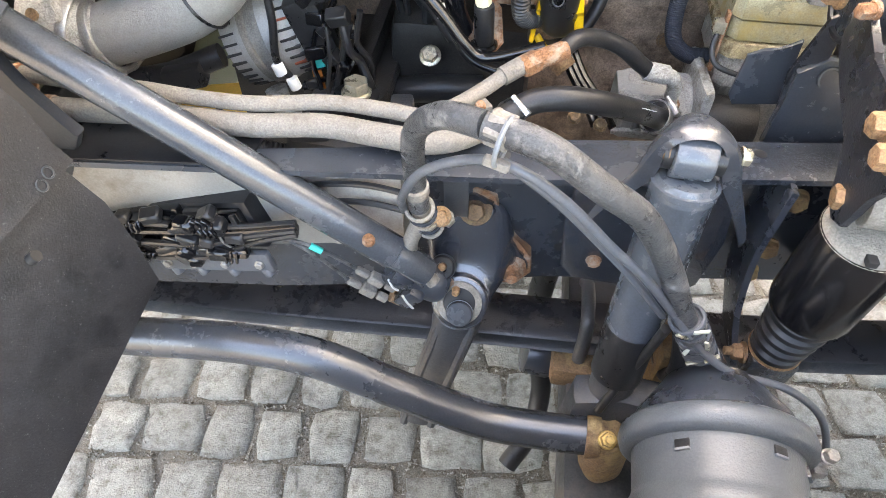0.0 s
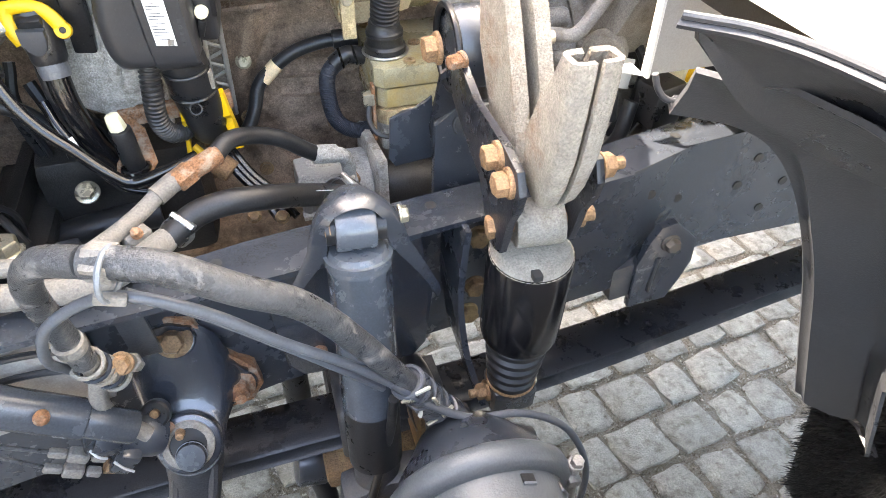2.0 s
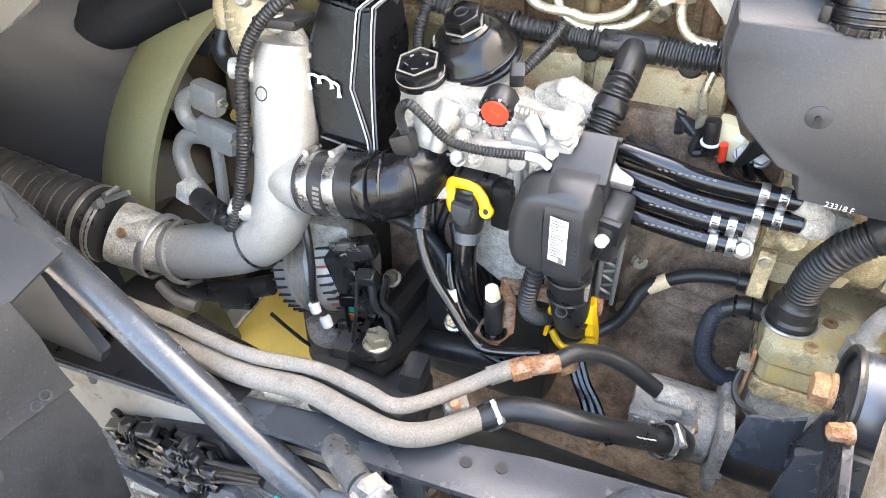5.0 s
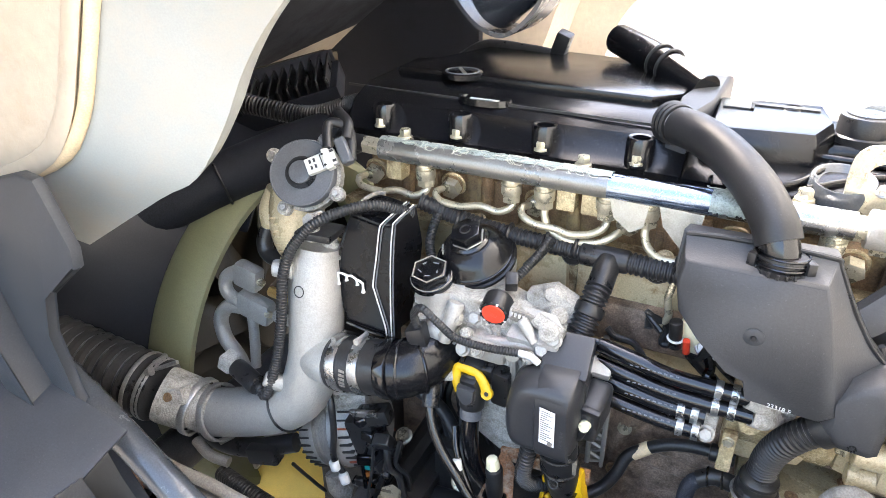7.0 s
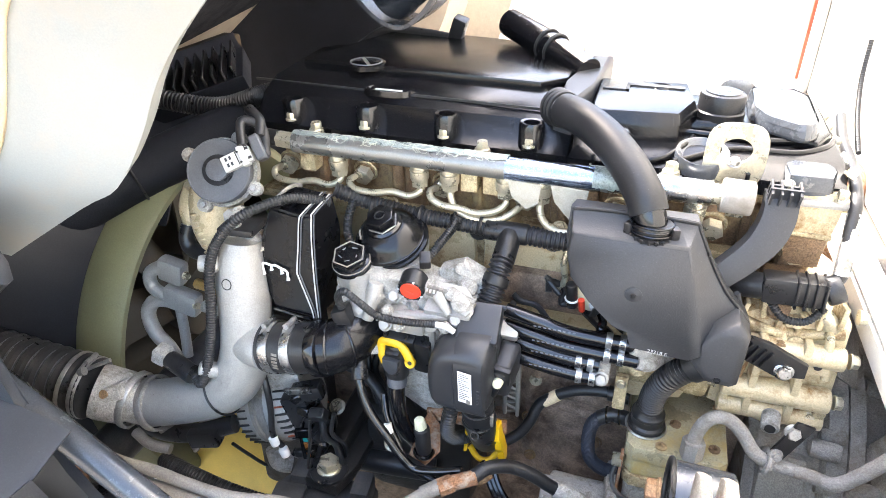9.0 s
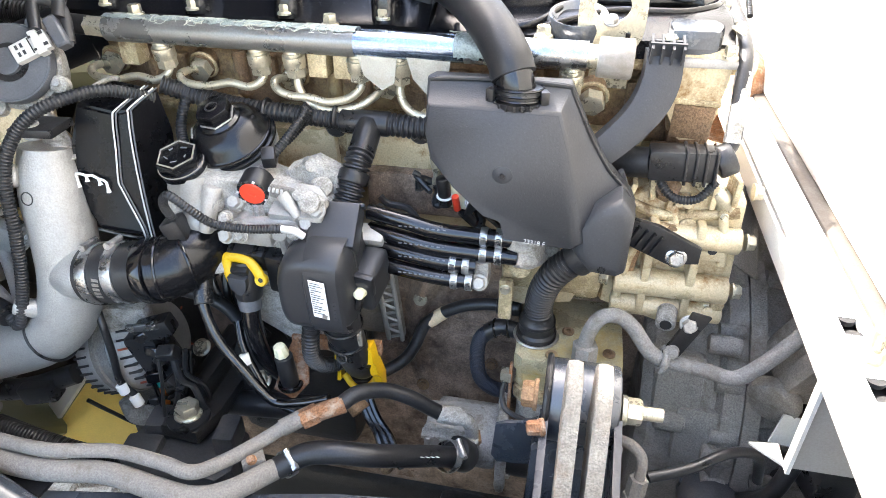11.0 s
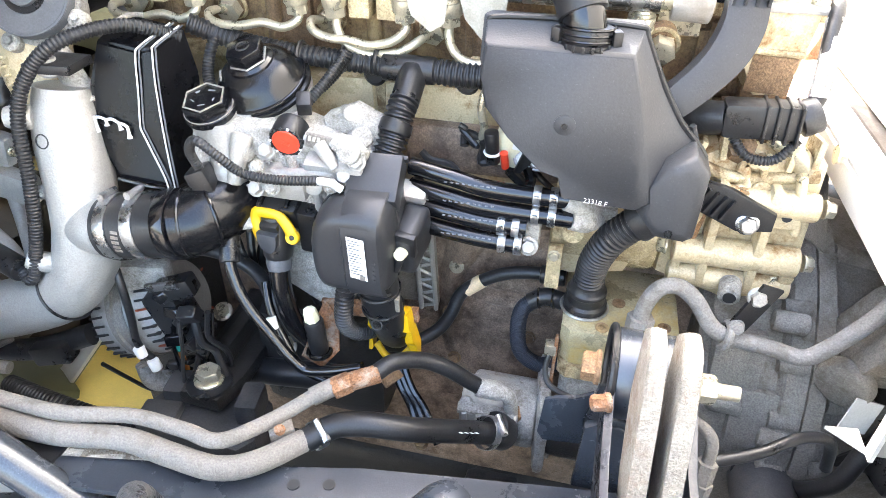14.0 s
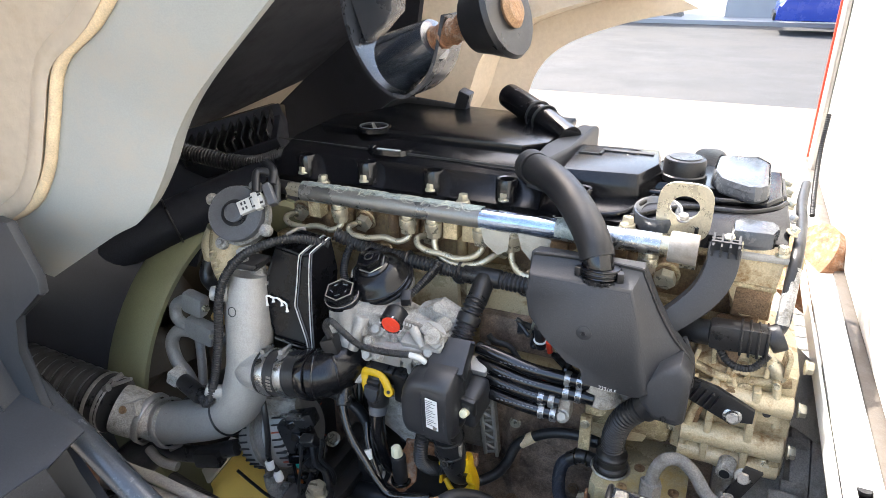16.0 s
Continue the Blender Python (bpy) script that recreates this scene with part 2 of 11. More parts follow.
GREY_BLUE = mat("blue_grey_chamber_paint", (0.135, 0.150, 0.168), 0.40, 0, 0.2, 10, 0.35, (0.21, 0.21, 0.205), 0.60, 14)
TYRE = mat("dusty_tyre_rubber", (0.20, 0.195, 0.185), 0.85, 0, 0.12, 10, 0.35)
BRISTLE = mat("black_bristle", (0.010, 0.010, 0.010), 0.5, 0, 0.2, 30, 0)
SETT = mat("grey_stone_sett", (0.295, 0.278, 0.242), 0.62, 0, 0.30, 34, 1.0, (0.13, 0.115, 0.09), 0.58, 30, random_tint=0.14, grain=330, relief=0.009, pits=95, soft=0.09, speck=0.55)
JOINT = mat("gritty_joint", (0.25, 0.222, 0.18), 0.9, 0, 0.6, 90, 1.0, (0.09, 0.065, 0.042), 0.55, 90, grain=480, relief=0.006, pits=160)
GRIT = mat("loose_grit", (0.36, 0.335, 0.29), 0.9, 0, 0.5, 120, 0.5, (0.10, 0.07, 0.04), 0.52, 130)
ASPHALT = mat("grey_road", (0.041, 0.041, 0.0405), 0.85, 0, 0.12, 0.8, 0.4, (0.050, 0.048, 0.045), 0.55, 0.35, speck=0.1)
PLASTER = mat("pale_facade", (0.34, 0.34, 0.335), 0.7, 0, 0.05, 2, 0.1, speck=0.0)
FLAP = mat("black_rubberised_plastic", (0.016, 0.016, 0.018), 0.46, 0, 0.3, 30, 0.3, (0.045, 0.045, 0.046), 0.68, 40, speck=0.8, spec=0.4)
PALE_STEEL = mat("pale_primed_steel", (0.29, 0.275, 0.25), 0.35, 0.2, 0.12, 6, 0.1, (0.18, 0.155, 0.13), 0.60, 9)
# Dirty brown, deepened to stand in for shade in the cross member's recess.
DIRTY_SHADED_STEEL = mat("dirty_shaded_brown_steel", (0.080, 0.066, 0.053), 0.55, 0, 0.15, 9, 0.2, (0.085, 0.07, 0.055), 0.58, 9)
SHOCK_PAINT = mat("peeling_grey_paint", (0.078, 0.090, 0.106), 0.22, 0, 0.12, 30, 0.12, (0.012, 0.012, 0.013), 0.66, 22, soft=0.015, coat=0.4)
COMP_GREY = mat("oily_compressor_casting", (0.36, 0.325, 0.215), 0.30, 0.2, 0.25, 18, 0.4, (0.40, 0.29, 0.09), 0.58, 16, soft=0.12, relief=0.003, pits=120)
PIPE_DUST = mat("dusty_grey_steel", (0.25, 0.24, 0.225), 0.75, 0.1, 0.25, 20, 0.6, (0.16, 0.14, 0.115), 0.58, 24, relief=0.003, pits=160)
HOSE_BLACK = mat("dark_foam_hose", (0.019, 0.019, 0.020), 0.44, 0, 0.15, 12, 0.06, (0.035, 0.034, 0.033), 0.66, 20, grain=420, spec=0.35)
BOX_BLACK = mat("deep_black_plastic", (0.005, 0.005, 0.006), 0.30, 0, 0.3, 20, 0.08, (0.03, 0.028, 0.026), 0.74, 14, spec=0.22)
TRUCK_BLUE = mat("blue_vehicle_paint", (0.015, 0.05, 0.33), 0.25, 0, 0.05, 3, 0.0, coat=0.5)
GLASS = mat("clear_lamp_glass", (0.6, 0.65, 0.7), 0.1, 0.2, 0.05, 3, 0)
LINK_BLACK = mat("black_link_paint", (0.018, 0.019, 0.023), 0.30, 0, 0.3, 20, 0.2, (0.09, 0.08, 0.07), 0.70, 30, spec=0.5)
MODULE_BLACK = mat("matt_black_moulding", (0.022, 0.023, 0.026), 0.40, 0, 0.10, 20, 0.08, None, rough_var=0.06, speck=0.25, spec=0.5)
# Off-white paint darkened: the shade on the gusset is put into its colour.
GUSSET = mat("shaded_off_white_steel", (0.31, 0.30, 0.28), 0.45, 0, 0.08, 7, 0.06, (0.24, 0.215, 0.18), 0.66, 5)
CHAMBER = mat("slate_chamber_paint", (0.085, 0.095, 0.104), 0.34, 0, 0.15, 10, 0.25, (0.13, 0.13, 0.128), 0.66, 14)
GUARD_GREY = mat("scuffed_guard_plastic", (0.044, 0.045, 0.049), 0.36, 0, 0.14, 6, 0.2, (0.11, 0.11, 0.112), 0.68, 7, spec=0.45)
COIL = mat("braided_sleeve", (0.012, 0.016, 0.026), 0.6, 0, 0.3, 200, 0.6)


# ---- building blocks ----
def thing(name, at, label, category, group="", kind=""):
    ob = new(name)
    ob.empty_display_size = 0.02
    ob.location = at
    return tagged(ob, label, category, group, kind)


def mesh_from(name, bm, material, angle=38):
    me = bpy.data.meshes.new(name)
    bmesh.ops.recalc_face_normals(bm, faces=bm.faces)
    bm.to_mesh(me)
    bm.free()
    me.materials.append(material)
    me.polygons.foreach_set("use_smooth", [True] * len(me.polygons))
    me.set_sharp_from_angle(angle=radians(angle))
    return me


def part(name, bm, material, parent, label="", angle=38):
    """Links a bmesh, in world coordinates, as one mesh under a thing or a part."""
    ob = new(name, mesh_from(name, bm, material, angle))
    if parent:
        ob.parent = parent
        off = Vector()
        p = parent
        while p:
            off += p.location
            p = p.parent
        ob.data.transform(Matrix.Translation(-off))
    return tagged(ob, label)


def whole(name, bm, material, label, category, group="", kind="", angle=38):
    return tagged(new(name, mesh_from(name, bm, material, angle)), label, category, group, kind)


def box(bm, c, s, turn=(0, 0, 0), bev=0.0, seg=2):
    """A box of size s about c, turned by degrees, its edges rounded by bev."""
    g = bmesh.ops.create_cube(bm, size=1.0)["verts"]
    bmesh.ops.transform(bm, matrix=pose(*c, *turn) @ Matrix.Diagonal((*s, 1)), verts=g)
    if bev:
        e = list({x for v in g for x in v.link_edges})
        bmesh.ops.bevel(bm, geom=e, offset=bev, segments=seg, affect="EDGES", profile=0.6)
    return bm


def axes_for(d):
    d = Vector(d).normalized()
    a = d.orthogonal().normalized()
    return d, a, d.cross(a)


def rod(bm, p0, p1, r0, r1=None, n=20, bev=0.0):
    """A solid round bar from p0 to p1; bev rounds its ends."""
    p0, p1 = Vector(p0), Vector(p1)
    r1 = r0 if r1 is None else r1
    prof = [(0.0, r0), (1.0, r1)]
    length = (p1 - p0).length
    if bev:
        k = min(bev / length, 0.45)
        prof = [(0, r0 - bev), (k * 0.3, r0 - bev * 0.3), (k, r0), (1 - k, r1), (1 - k * 0.3, r1 - bev * 0.3), (1, r1 - bev)]
    return lathe(bm, p0, p1 - p0, prof, n)


def lathe(bm, p0, along, prof, n=28, caps=True):
    """Turns a profile of (share of the way, radius) about the line from p0 along a vector."""
    d, a, b = axes_for(along)
    along = Vector(along)
    rings = []
    for h, r in prof:
        c = Vector(p0) + along * h
        rings.append([bm.verts.new(c + (a * math.cos(2 * math.pi * i / n) + b * math.sin(2 * math.pi * i / n)) * max(r, 1e-4)) for i in range(n)])
    for r0, r1 in zip(rings, rings[1:]):
        for i in range(n):
            bm.faces.new((r0[i], r0[(i + 1) % n], r1[(i + 1) % n], r1[i]))
    if caps:
        bm.faces.new(rings[0][::-1])
        bm.faces.new(rings[-1])
    return bm


def smooth(pts, steps=8):
    """Points of a soft curve through pts."""
    p = [Vector(q) for q in pts]
    p = [p[0] * 2 - p[1], *p, p[-1] * 2 - p[-2]]
    out = []
    for i in range(1, len(p) - 2):
        for k in range(steps):
            t = k / steps
            out.append(0.5 * (2 * p[i] + (p[i + 1] - p[i - 1]) * t + (2 * p[i - 1] - 5 * p[i] + 4 * p[i + 1] - p[i + 2]) * t * t
                              + (3 * p[i] - p[i - 1] - 3 * p[i + 1] + p[i + 2]) * t ** 3))
    return out + [p[-2]]


def sweep(bm, line, radii, n=14, squash=None, caps=True):
    """Rings along a line of points; radii is one number or one a point; squash flattens the ring along a direction."""
    line = [Vector(q) for q in line]
    if not hasattr(radii, "__len__"):
        radii = [radii] * len(line)
    up = None
    rings = []
    for i, q in enumerate(line):
        d = (line[min(i + 1, len(line) - 1)] - line[max(i - 1, 0)]).normalized()
        up = d.orthogonal().normalized() if up is None else (up - d * up.dot(d)).normalized()
        side = d.cross(up)
        ring = []
        for k in range(n):
            o = (up * math.cos(2 * math.pi * k / n) + side * math.sin(2 * math.pi * k / n)) * radii[i]
            if squash:
                o -= Vector(squash[0]) * o.dot(Vector(squash[0])) * (1 - squash[1])
            ring.append(bm.verts.new(q + o))
        rings.append(ring)
    for r0, r1 in zip(rings, rings[1:]):
        for k in range(n):
            bm.faces.new((r0[k], r0[(k + 1) % n], r1[(k + 1) % n], r1[k]))
    if caps:
        bm.faces.new(rings[0][::-1])
        bm.faces.new(rings[-1])
    return bm


def tube(pts, r, n=14, steps=8, bm=None):
    return sweep(bm or bmesh.new(), smooth(pts, steps), r, n)


def evenly(pts, step):
    """The soft curve through pts, in even steps."""
    fine = smooth(pts, 24)
    run = [0.0]
    for a, b in zip(fine, fine[1:]):
        run.append(run[-1] + (b - a).length)
    count = max(int(run[-1] / step), 2)
    out, j = [], 0
    for i in range(count + 1):
        want = run[-1] * i / count
        while j < len(run) - 2 and run[j + 1] < want:
            j += 1
        f = (want - run[j]) / max(run[j + 1] - run[j], 1e-9)
        out.append(fine[j].lerp(fine[j + 1], f))
    return out


def corrugated(pts, r, pitch=0.005, depth=0.16, n=14, bm=None):
    """A ribbed hose: four rings a rib."""
    line = evenly(pts, pitch / 4)
    wave = (1.0, 1.0, 1 - depth, 1 - depth)
    return sweep(bm or bmesh.new(), line, [r * wave[i % 4] for i in range(len(line))], n)


def plate(bm, outline, normal_axis, lo, hi, bev=0.0):
    """A flat plate: a 2D outline (in the two other axes, in order) drawn out from lo to hi along x, y or z."""
    ax = "xyz".index(normal_axis)

    def place(p, w):
        q = list(p)
        q.insert(ax, w)
        return q
    a = [bm.verts.new(place(p, lo)) for p in outline]
    b = [bm.verts.new(place(p, hi)) for p in outline]
    made = [bm.faces.new(a), bm.faces.new(b[::-1])]
    n = len(outline)
    for i in range(n):
        made.append(bm.faces.new((a[i], b[i], b[(i + 1) % n], a[(i + 1) % n])))
    if bev:
        e = list({x for f in made[:2] for x in f.edges})
        bmesh.ops.bevel(bm, geom=e, offset=bev, segments=2, affect="EDGES", profile=0.6)
    return bm


def slab(bm, corners, thick, bev=0.0):
    """A flat piece through three or more corners in space, thickened against its normal."""
    v = [Vector(c) for c in corners]
    n = (v[1] - v[0]).cross(v[2] - v[0]).normalized()
    a = [bm.verts.new(q) for q in v]
    b = [bm.verts.new(q - n * thick) for q in v]
    made = [bm.faces.new(a), bm.faces.new(b[::-1])]
    for i in range(len(v)):
        made.append(bm.faces.new((a[i], b[i], b[(i + 1) % len(v)], a[(i + 1) % len(v)])))
    if bev:
        e = list({x for f in made[:2] for x in f.edges})
        bmesh.ops.bevel(bm, geom=e, offset=bev, segments=2, affect="EDGES", profile=0.6)
    return bm


def sheet(bm, rows, thick):
    """A bent sheet through rows of points, with a thickness."""
    g = [[bm.verts.new(p) for p in row] for row in rows]
    faces = []
    for r0, r1 in zip(g, g[1:]):
        for i in range(len(r0) - 1):
            faces.append(bm.faces.new((r0[i], r0[i + 1], r1[i + 1], r1[i])))
    bmesh.ops.recalc_face_normals(bm, faces=faces)
    bmesh.ops.solidify(bm, geom=faces, thickness=thick)
    return bm


def hexbolt(bm, at, axis, flats=0.016, high=0.010, flange=1.35, shank=0.0):
    """A flanged hexagon head standing on a face at a point."""
    d = Vector(axis).normalized()
    at = Vector(at)
    lathe(bm, at, d * high * 0.28, [(0, flats * 0.5 * flange), (0.7, flats * 0.5 * flange), (1, flats * 0.5 * flange * 0.9)], 18)
    lathe(bm, at + d * high * 0.28, d * high * 0.72, [(0, flats * 0.577), (0.8, flats * 0.577), (1, flats * 0.5)], 6)
    if shank:
        rod(bm, at + d * high, at + d * (high + shank), flats * 0.3, n=12)
    return bm


def ring(bm, c, axis, major, minor, n=40, k=10, start=0.0, end=360.0):
    """A round hoop, or a stretch of one."""
    d, a, b = axes_for(axis)
    closed = end - start >= 360
    count = n if closed else n + 1
    rows = []
    for i in range(count):
        w = radians(start + (end - start) * i / n)
        out = a * math.cos(w) + b * math.sin(w)
        rows.append([bm.verts.new(Vector(c) + out * (major + minor * math.cos(2 * math.pi * j / k)) + d * minor * math.sin(2 * math.pi * j / k)) for j in range(k)])
    for i in range(count if closed else count - 1):
        r0, r1 = rows[i], rows[(i + 1) % count]
        for j in range(k):
            bm.faces.new((r0[j], r0[(j + 1) % k], r1[(j + 1) % k], r1[j]))
    return bm


def band(bm, c, axis, r, wide, thick=0.0012, screw=True, side=(0, 0, 1)):
    """A hose clamp: a thin band with its worm-screw housing."""
    d = Vector(axis).normalized()
    c = Vector(c)
    lathe(bm, c - d * wide / 2, d * wide, [(0, r), (0.001, r + thick), (0.15, r + thick * 1.3), (0.85, r + thick * 1.3), (0.999, r + thick), (1, r)], 30, caps=False)
    if screw:
        s = Vector(side)
        s = (s - d * s.dot(d)).normalized()
        t = d.cross(s)
        p = c + s * (r + 0.005)
        rod(bm, p - t * 0.012, p + t * 0.012, 0.0045, n=10)
        rod(bm, p + t * 0.012, p + t * 0.018, 0.0055, n=6)
    return bm


def bolt_thing(name, at, axis, material, label, flats=0.016, high=0.010, shank=0.0, group=""):
    return whole(name, hexbolt(bmesh.new(), at, axis, flats, high, 1.35, shank), material, label, "bolt", group)


def frustum(bm, outline, z0, z1, grow=0.15, bev=0.004):
    """A raised pad: a 2D outline at its top, spreading towards its foot."""
    cx = sum(p[0] for p in outline) / len(outline)
    cy = sum(p[1] for p in outline) / len(outline)
    a = [bm.verts.new((cx + (x - cx) * (1 + grow), cy + (y - cy) * (1 + grow), z0)) for x, y in outline]
    m = [bm.verts.new((cx + (x - cx) * (1 + grow * 0.7), cy + (y - cy) * (1 + grow * 0.7), z0 + (z1 - z0) * 0.6)) for x, y in outline]
    b = [bm.verts.new((x, y, z1)) for x, y in outline]
    made = [bm.faces.new(a[::-1]), bm.faces.new(b)]
    for r0, r1 in ((a, m), (m, b)):
        for i in range(len(outline)):
            j = (i + 1) % len(outline)
            made.append(bm.faces.new((r0[i], r0[j], r1[j], r1[i])))
    if bev:
        bmesh.ops.bevel(bm, geom=list({e for f in made for e in f.edges}), offset=bev, segments=2, affect="EDGES", profile=0.6)
    return bm


# ---- ground and distance ----
def sett_mesh(name, w, d, seed):
    """One worn stone sett with a domed, uneven top."""
    rng = random.Random(seed)
    bm = bmesh.new()
    j = lambda a: rng.uniform(-a, a)
    base = [(-w / 2 + j(.009), -d / 2 + j(.009)), (w / 2 + j(.009), -d / 2 + j(.009)), (w / 2 + j(.009), d / 2 + j(.009)), (-w / 2 + j(.009), d / 2 + j(.009))]
    outer = []
    for i in range(4):
        a, b = Vector(base[i]), Vector(base[(i + 1) % 4])
        outer += [a.lerp(b, 0.07) + Vector((j(.002), j(.002))), a.lerp(b, 0.33) + Vector((j(.005), j(.005))), a.lerp(b, 0.66) + Vector((j(.005), j(.005)))]
    rings = []
    for k, z in ((1.0, -0.03), (0.99, -0.006), (0.955, -0.0012), (0.60, 0.0008)):
        rings.append([bm.verts.new((p.x * k + j(.002), p.y * k + j(.002), z + (j(.0022) if z > -0.02 else 0))) for p in outer])
    for r0, r1 in zip(rings, rings[1:]):
        for i in range(12):
            bm.faces.new((r0[i], r0[(i + 1) % 12], r1[(i + 1) % 12], r1[i]))
    bm.faces.new(rings[-1])
    return mesh_from(name, bm, SETT, 60)


bm = bmesh.new()
slab(bm, [(-90, -60, -0.006), (90, -60, -0.006), (90, 10.4, -0.006), (-90, 10.4, -0.006)], 0.2)
ground = whole("ground", bm, JOINT, "gritty grey joint sand between worn stone setts", "ground", kind="structure")
bm = bmesh.new()
slab(bm, [(-90, 10.4, -0.004), (90, 10.4, -0.004), (90, 23.5, -0.004), (-90, 23.5, -0.004)], 0.2)
road = whole("road", bm, ASPHALT, "plain pale grey road surface in daylight", "road", kind="structure")
bm = bmesh.new()
slab(bm, [(-90, 23.5, 0.12), (90, 23.5, 0.12), (90, 60, 0.12), (-90, 60, 0.12)], 0.3)
whole("pavement", bm, PLASTER, "raised pale kerb and forecourt by the building", "pavement", kind="structure")

PITCHES = (0.114, 0.124, 0.134, 0.144)
variants = [sett_mesh("sett", PITCHES[i // 3] - 0.011, 0.121, i) for i in range(12)]
rng = random.Random(4)
turned = Matrix.Rotation(radians(5), 4, "Z")
rest, near, spots = [], 0, []
for row in range(-6, 32):
    x = -1.9 + rng.uniform(-0.04, 0.04)
    y = row * 0.131
    while x < 3.4:
        kind = rng.randrange(4)
        pitch = PITCHES[kind]
        at = turned @ Vector((x + pitch / 2, y + rng.uniform(-.004, .004), rng.uniform(-.003, .003)))
        k = kind * 3 + rng.randrange(3)
        if -1.0 < at.x < 2.3 and 0.3 < at.y < 2.2:
            spots.append(at)
        spin = radians(5) + rng.choice((0, math.pi)) + rng.uniform(-.05, .05)
        close = -0.85 < at.x < 0.6 and 0.55 < at.y < 1.6 or 0.9 < at.x < 2.1 and 0.75 < at.y < 1.9
        if close and near < 300:
            ob = new("sett", variants[k])
            ob.location, ob.rotation_euler = at, (rng.uniform(-.03, .03), rng.uniform(-.03, .03), spin)
            ob.parent = ground
            near += 1
        else:
            rest.append((k, at, spin))
        x += pitch
verts, faces = [], []
for k, at, spin in rest:
    me, o, c, s = variants[k], len(verts), math.cos(spin), math.sin(spin)
    verts += [(at.x + c * v.co.x - s * v.co.y, at.y + s * v.co.x + c * v.co.y, at.z + v.co.z) for v in me.vertices]
    faces += [[o + i for i in f.vertices] for f in me.polygons]
me = bpy.data.meshes.new("sett_field")
me.from_pydata(verts, [], faces)
me.materials.append(SETT)
me.polygons.foreach_set("use_smooth", [True] * len(me.polygons))
tagged(new("sett_field", me), "further worn grey stone setts in gritty joints", kind="stuff").parent = ground

# loose grit and brown crumbs lying in the joints
vv, ff = [], []
for at in spots:
    for k in range(70):
        side, u, r = rng.randrange(4), rng.uniform(-0.062, 0.062), rng.uniform(0.0016, 0.0050)
        off = rng.gauss(0.064, 0.008) * (1 if side % 2 else -1)
        c = at + (Vector((u, off, -0.004)) if side < 2 else Vector((off, u, -0.004)))
        o, w = len(vv), rng.uniform(0, 6.3)
        vv += [(c.x + r * math.cos(w + q) * rng.uniform(0.6, 1.4), c.y + r * math.sin(w + q), c.z) for q in (0, 2.1, 4.2)] + [(c.x, c.y, c.z + r * rng.uniform(0.8, 1.8))]
        ff += [(o, o + 1, o + 3), (o + 1, o + 2, o + 3), (o + 2, o, o + 3)]
me = bpy.data.meshes.new("grit")
me.from_pydata(vv, [], ff)
me.materials.append(GRIT)
tagged(new("grit", me), "loose grey and brown grit in the joints", kind="stuff").parent = ground

# the building over the road, with its plinth and gateway
building = thing("building", (-10, 25.3, 0.12), "pale rendered building with a grey plinth across the road", "building")
bm = bmesh.new()
box(bm, (-19, 26.2, 2.9), (34, 2.4, 5.6))
box(bm, (17, 26.2, 2.9), (34, 2.4, 5.6))
part("wall", bm, PLASTER, building)
for wx in (-9.5, -7.0, -4.5):
    win = part("window", box(bmesh.new(), (wx, 24.98, 2.2), (1.5, 0.06, 1.3), bev=0.02), WHITE, building)
    part("pane", box(bmesh.new(), (wx, 24.94, 2.2), (1.3, 0.03, 1.1)), GLASS, win)
part("plinth", box(bmesh.new(), (-19, 24.97, 0.4), (34, 0.1, 0.6), bev=0.02), CAST_GREY, building)
part("gate_post", box(bmesh.new(), (-1.6, 25.1, 1.4), (0.6, 0.6, 2.6), bev=0.03), CAST_GREY, building, "brick gate post")
van = thing("blue_van", (3.6, 21.6, 0), "blue vehicle parked on the far side of the road", "van")
bm = bmesh.new()
plate(bm, [(1.35, 0.35), (1.4, 0.75), (1.75, 1.0), (2.55, 1.9), (6.3, 2.0), (6.4, 0.35)], "y", 20.7, 22.5, 0.08)
part("body", bm, TRUCK_BLUE, van)
for sx in (3.2, 5.6):
    vw = part("wheel", rod(bmesh.new(), (sx, 20.66, 0.33), (sx, 20.9, 0.33), 0.33, n=28, bev=0.04), RUBBER, van)
    part("rim", rod(bmesh.new(), (sx, 20.64, 0.33), (sx, 20.7, 0.33), 0.2, n=24, bev=0.02), STEEL_DULL, vw)
part("headlight", box(bmesh.new(), (1.5, 20.9, 0.82), (0.14, 0.3, 0.16), (0, -30, 0), 0.03), GLASS, van)
part("bumper", box(bmesh.new(), (1.38, 21.6, 0.45), (0.14, 1.7, 0.2), bev=0.04), BLACK, van)

# ---- white box body behind the cab, and its sub-frame ----
body = thing("box_body", (2.5, 1.5, 1.2), "tall white box body of the lorry in bright sunlight", "lorry body")
# Off-white rather than body white, to stand in for shade on this wall.
part("front_wall", box(bmesh.new(), (1.013, 1.55, 2.508), (0.08, 2.6, 2.6), bev=0.004), WHITE_STEEL, body)
part("side_wall", box(bmesh.new(), (2.55, 0.28, 2.5), (3.0, 0.05, 2.6), bev=0.004), WHITE, body)
part("far_wall", box(bmesh.new(), (2.55, 2.82, 2.5), (3.0, 0.05, 2.6), bev=0.004), WHITE, body)
part("roof", box(bmesh.new(), (2.52, 1.55, 3.82), (3.05, 2.6, 0.05), bev=0.004), WHITE, body)
part("floor_panel", box(bmesh.new(), (2.53, 1.55, 1.17), (3.0, 2.5, 0.06), bev=0.004), DIRTY_SHADED_STEEL, body)
part("corner_trim", box(bmesh.new(), (0.966, 2.812, 2.45), (0.014, 0.018, 2.5), bev=0.004), RED, body, "red corner trim")
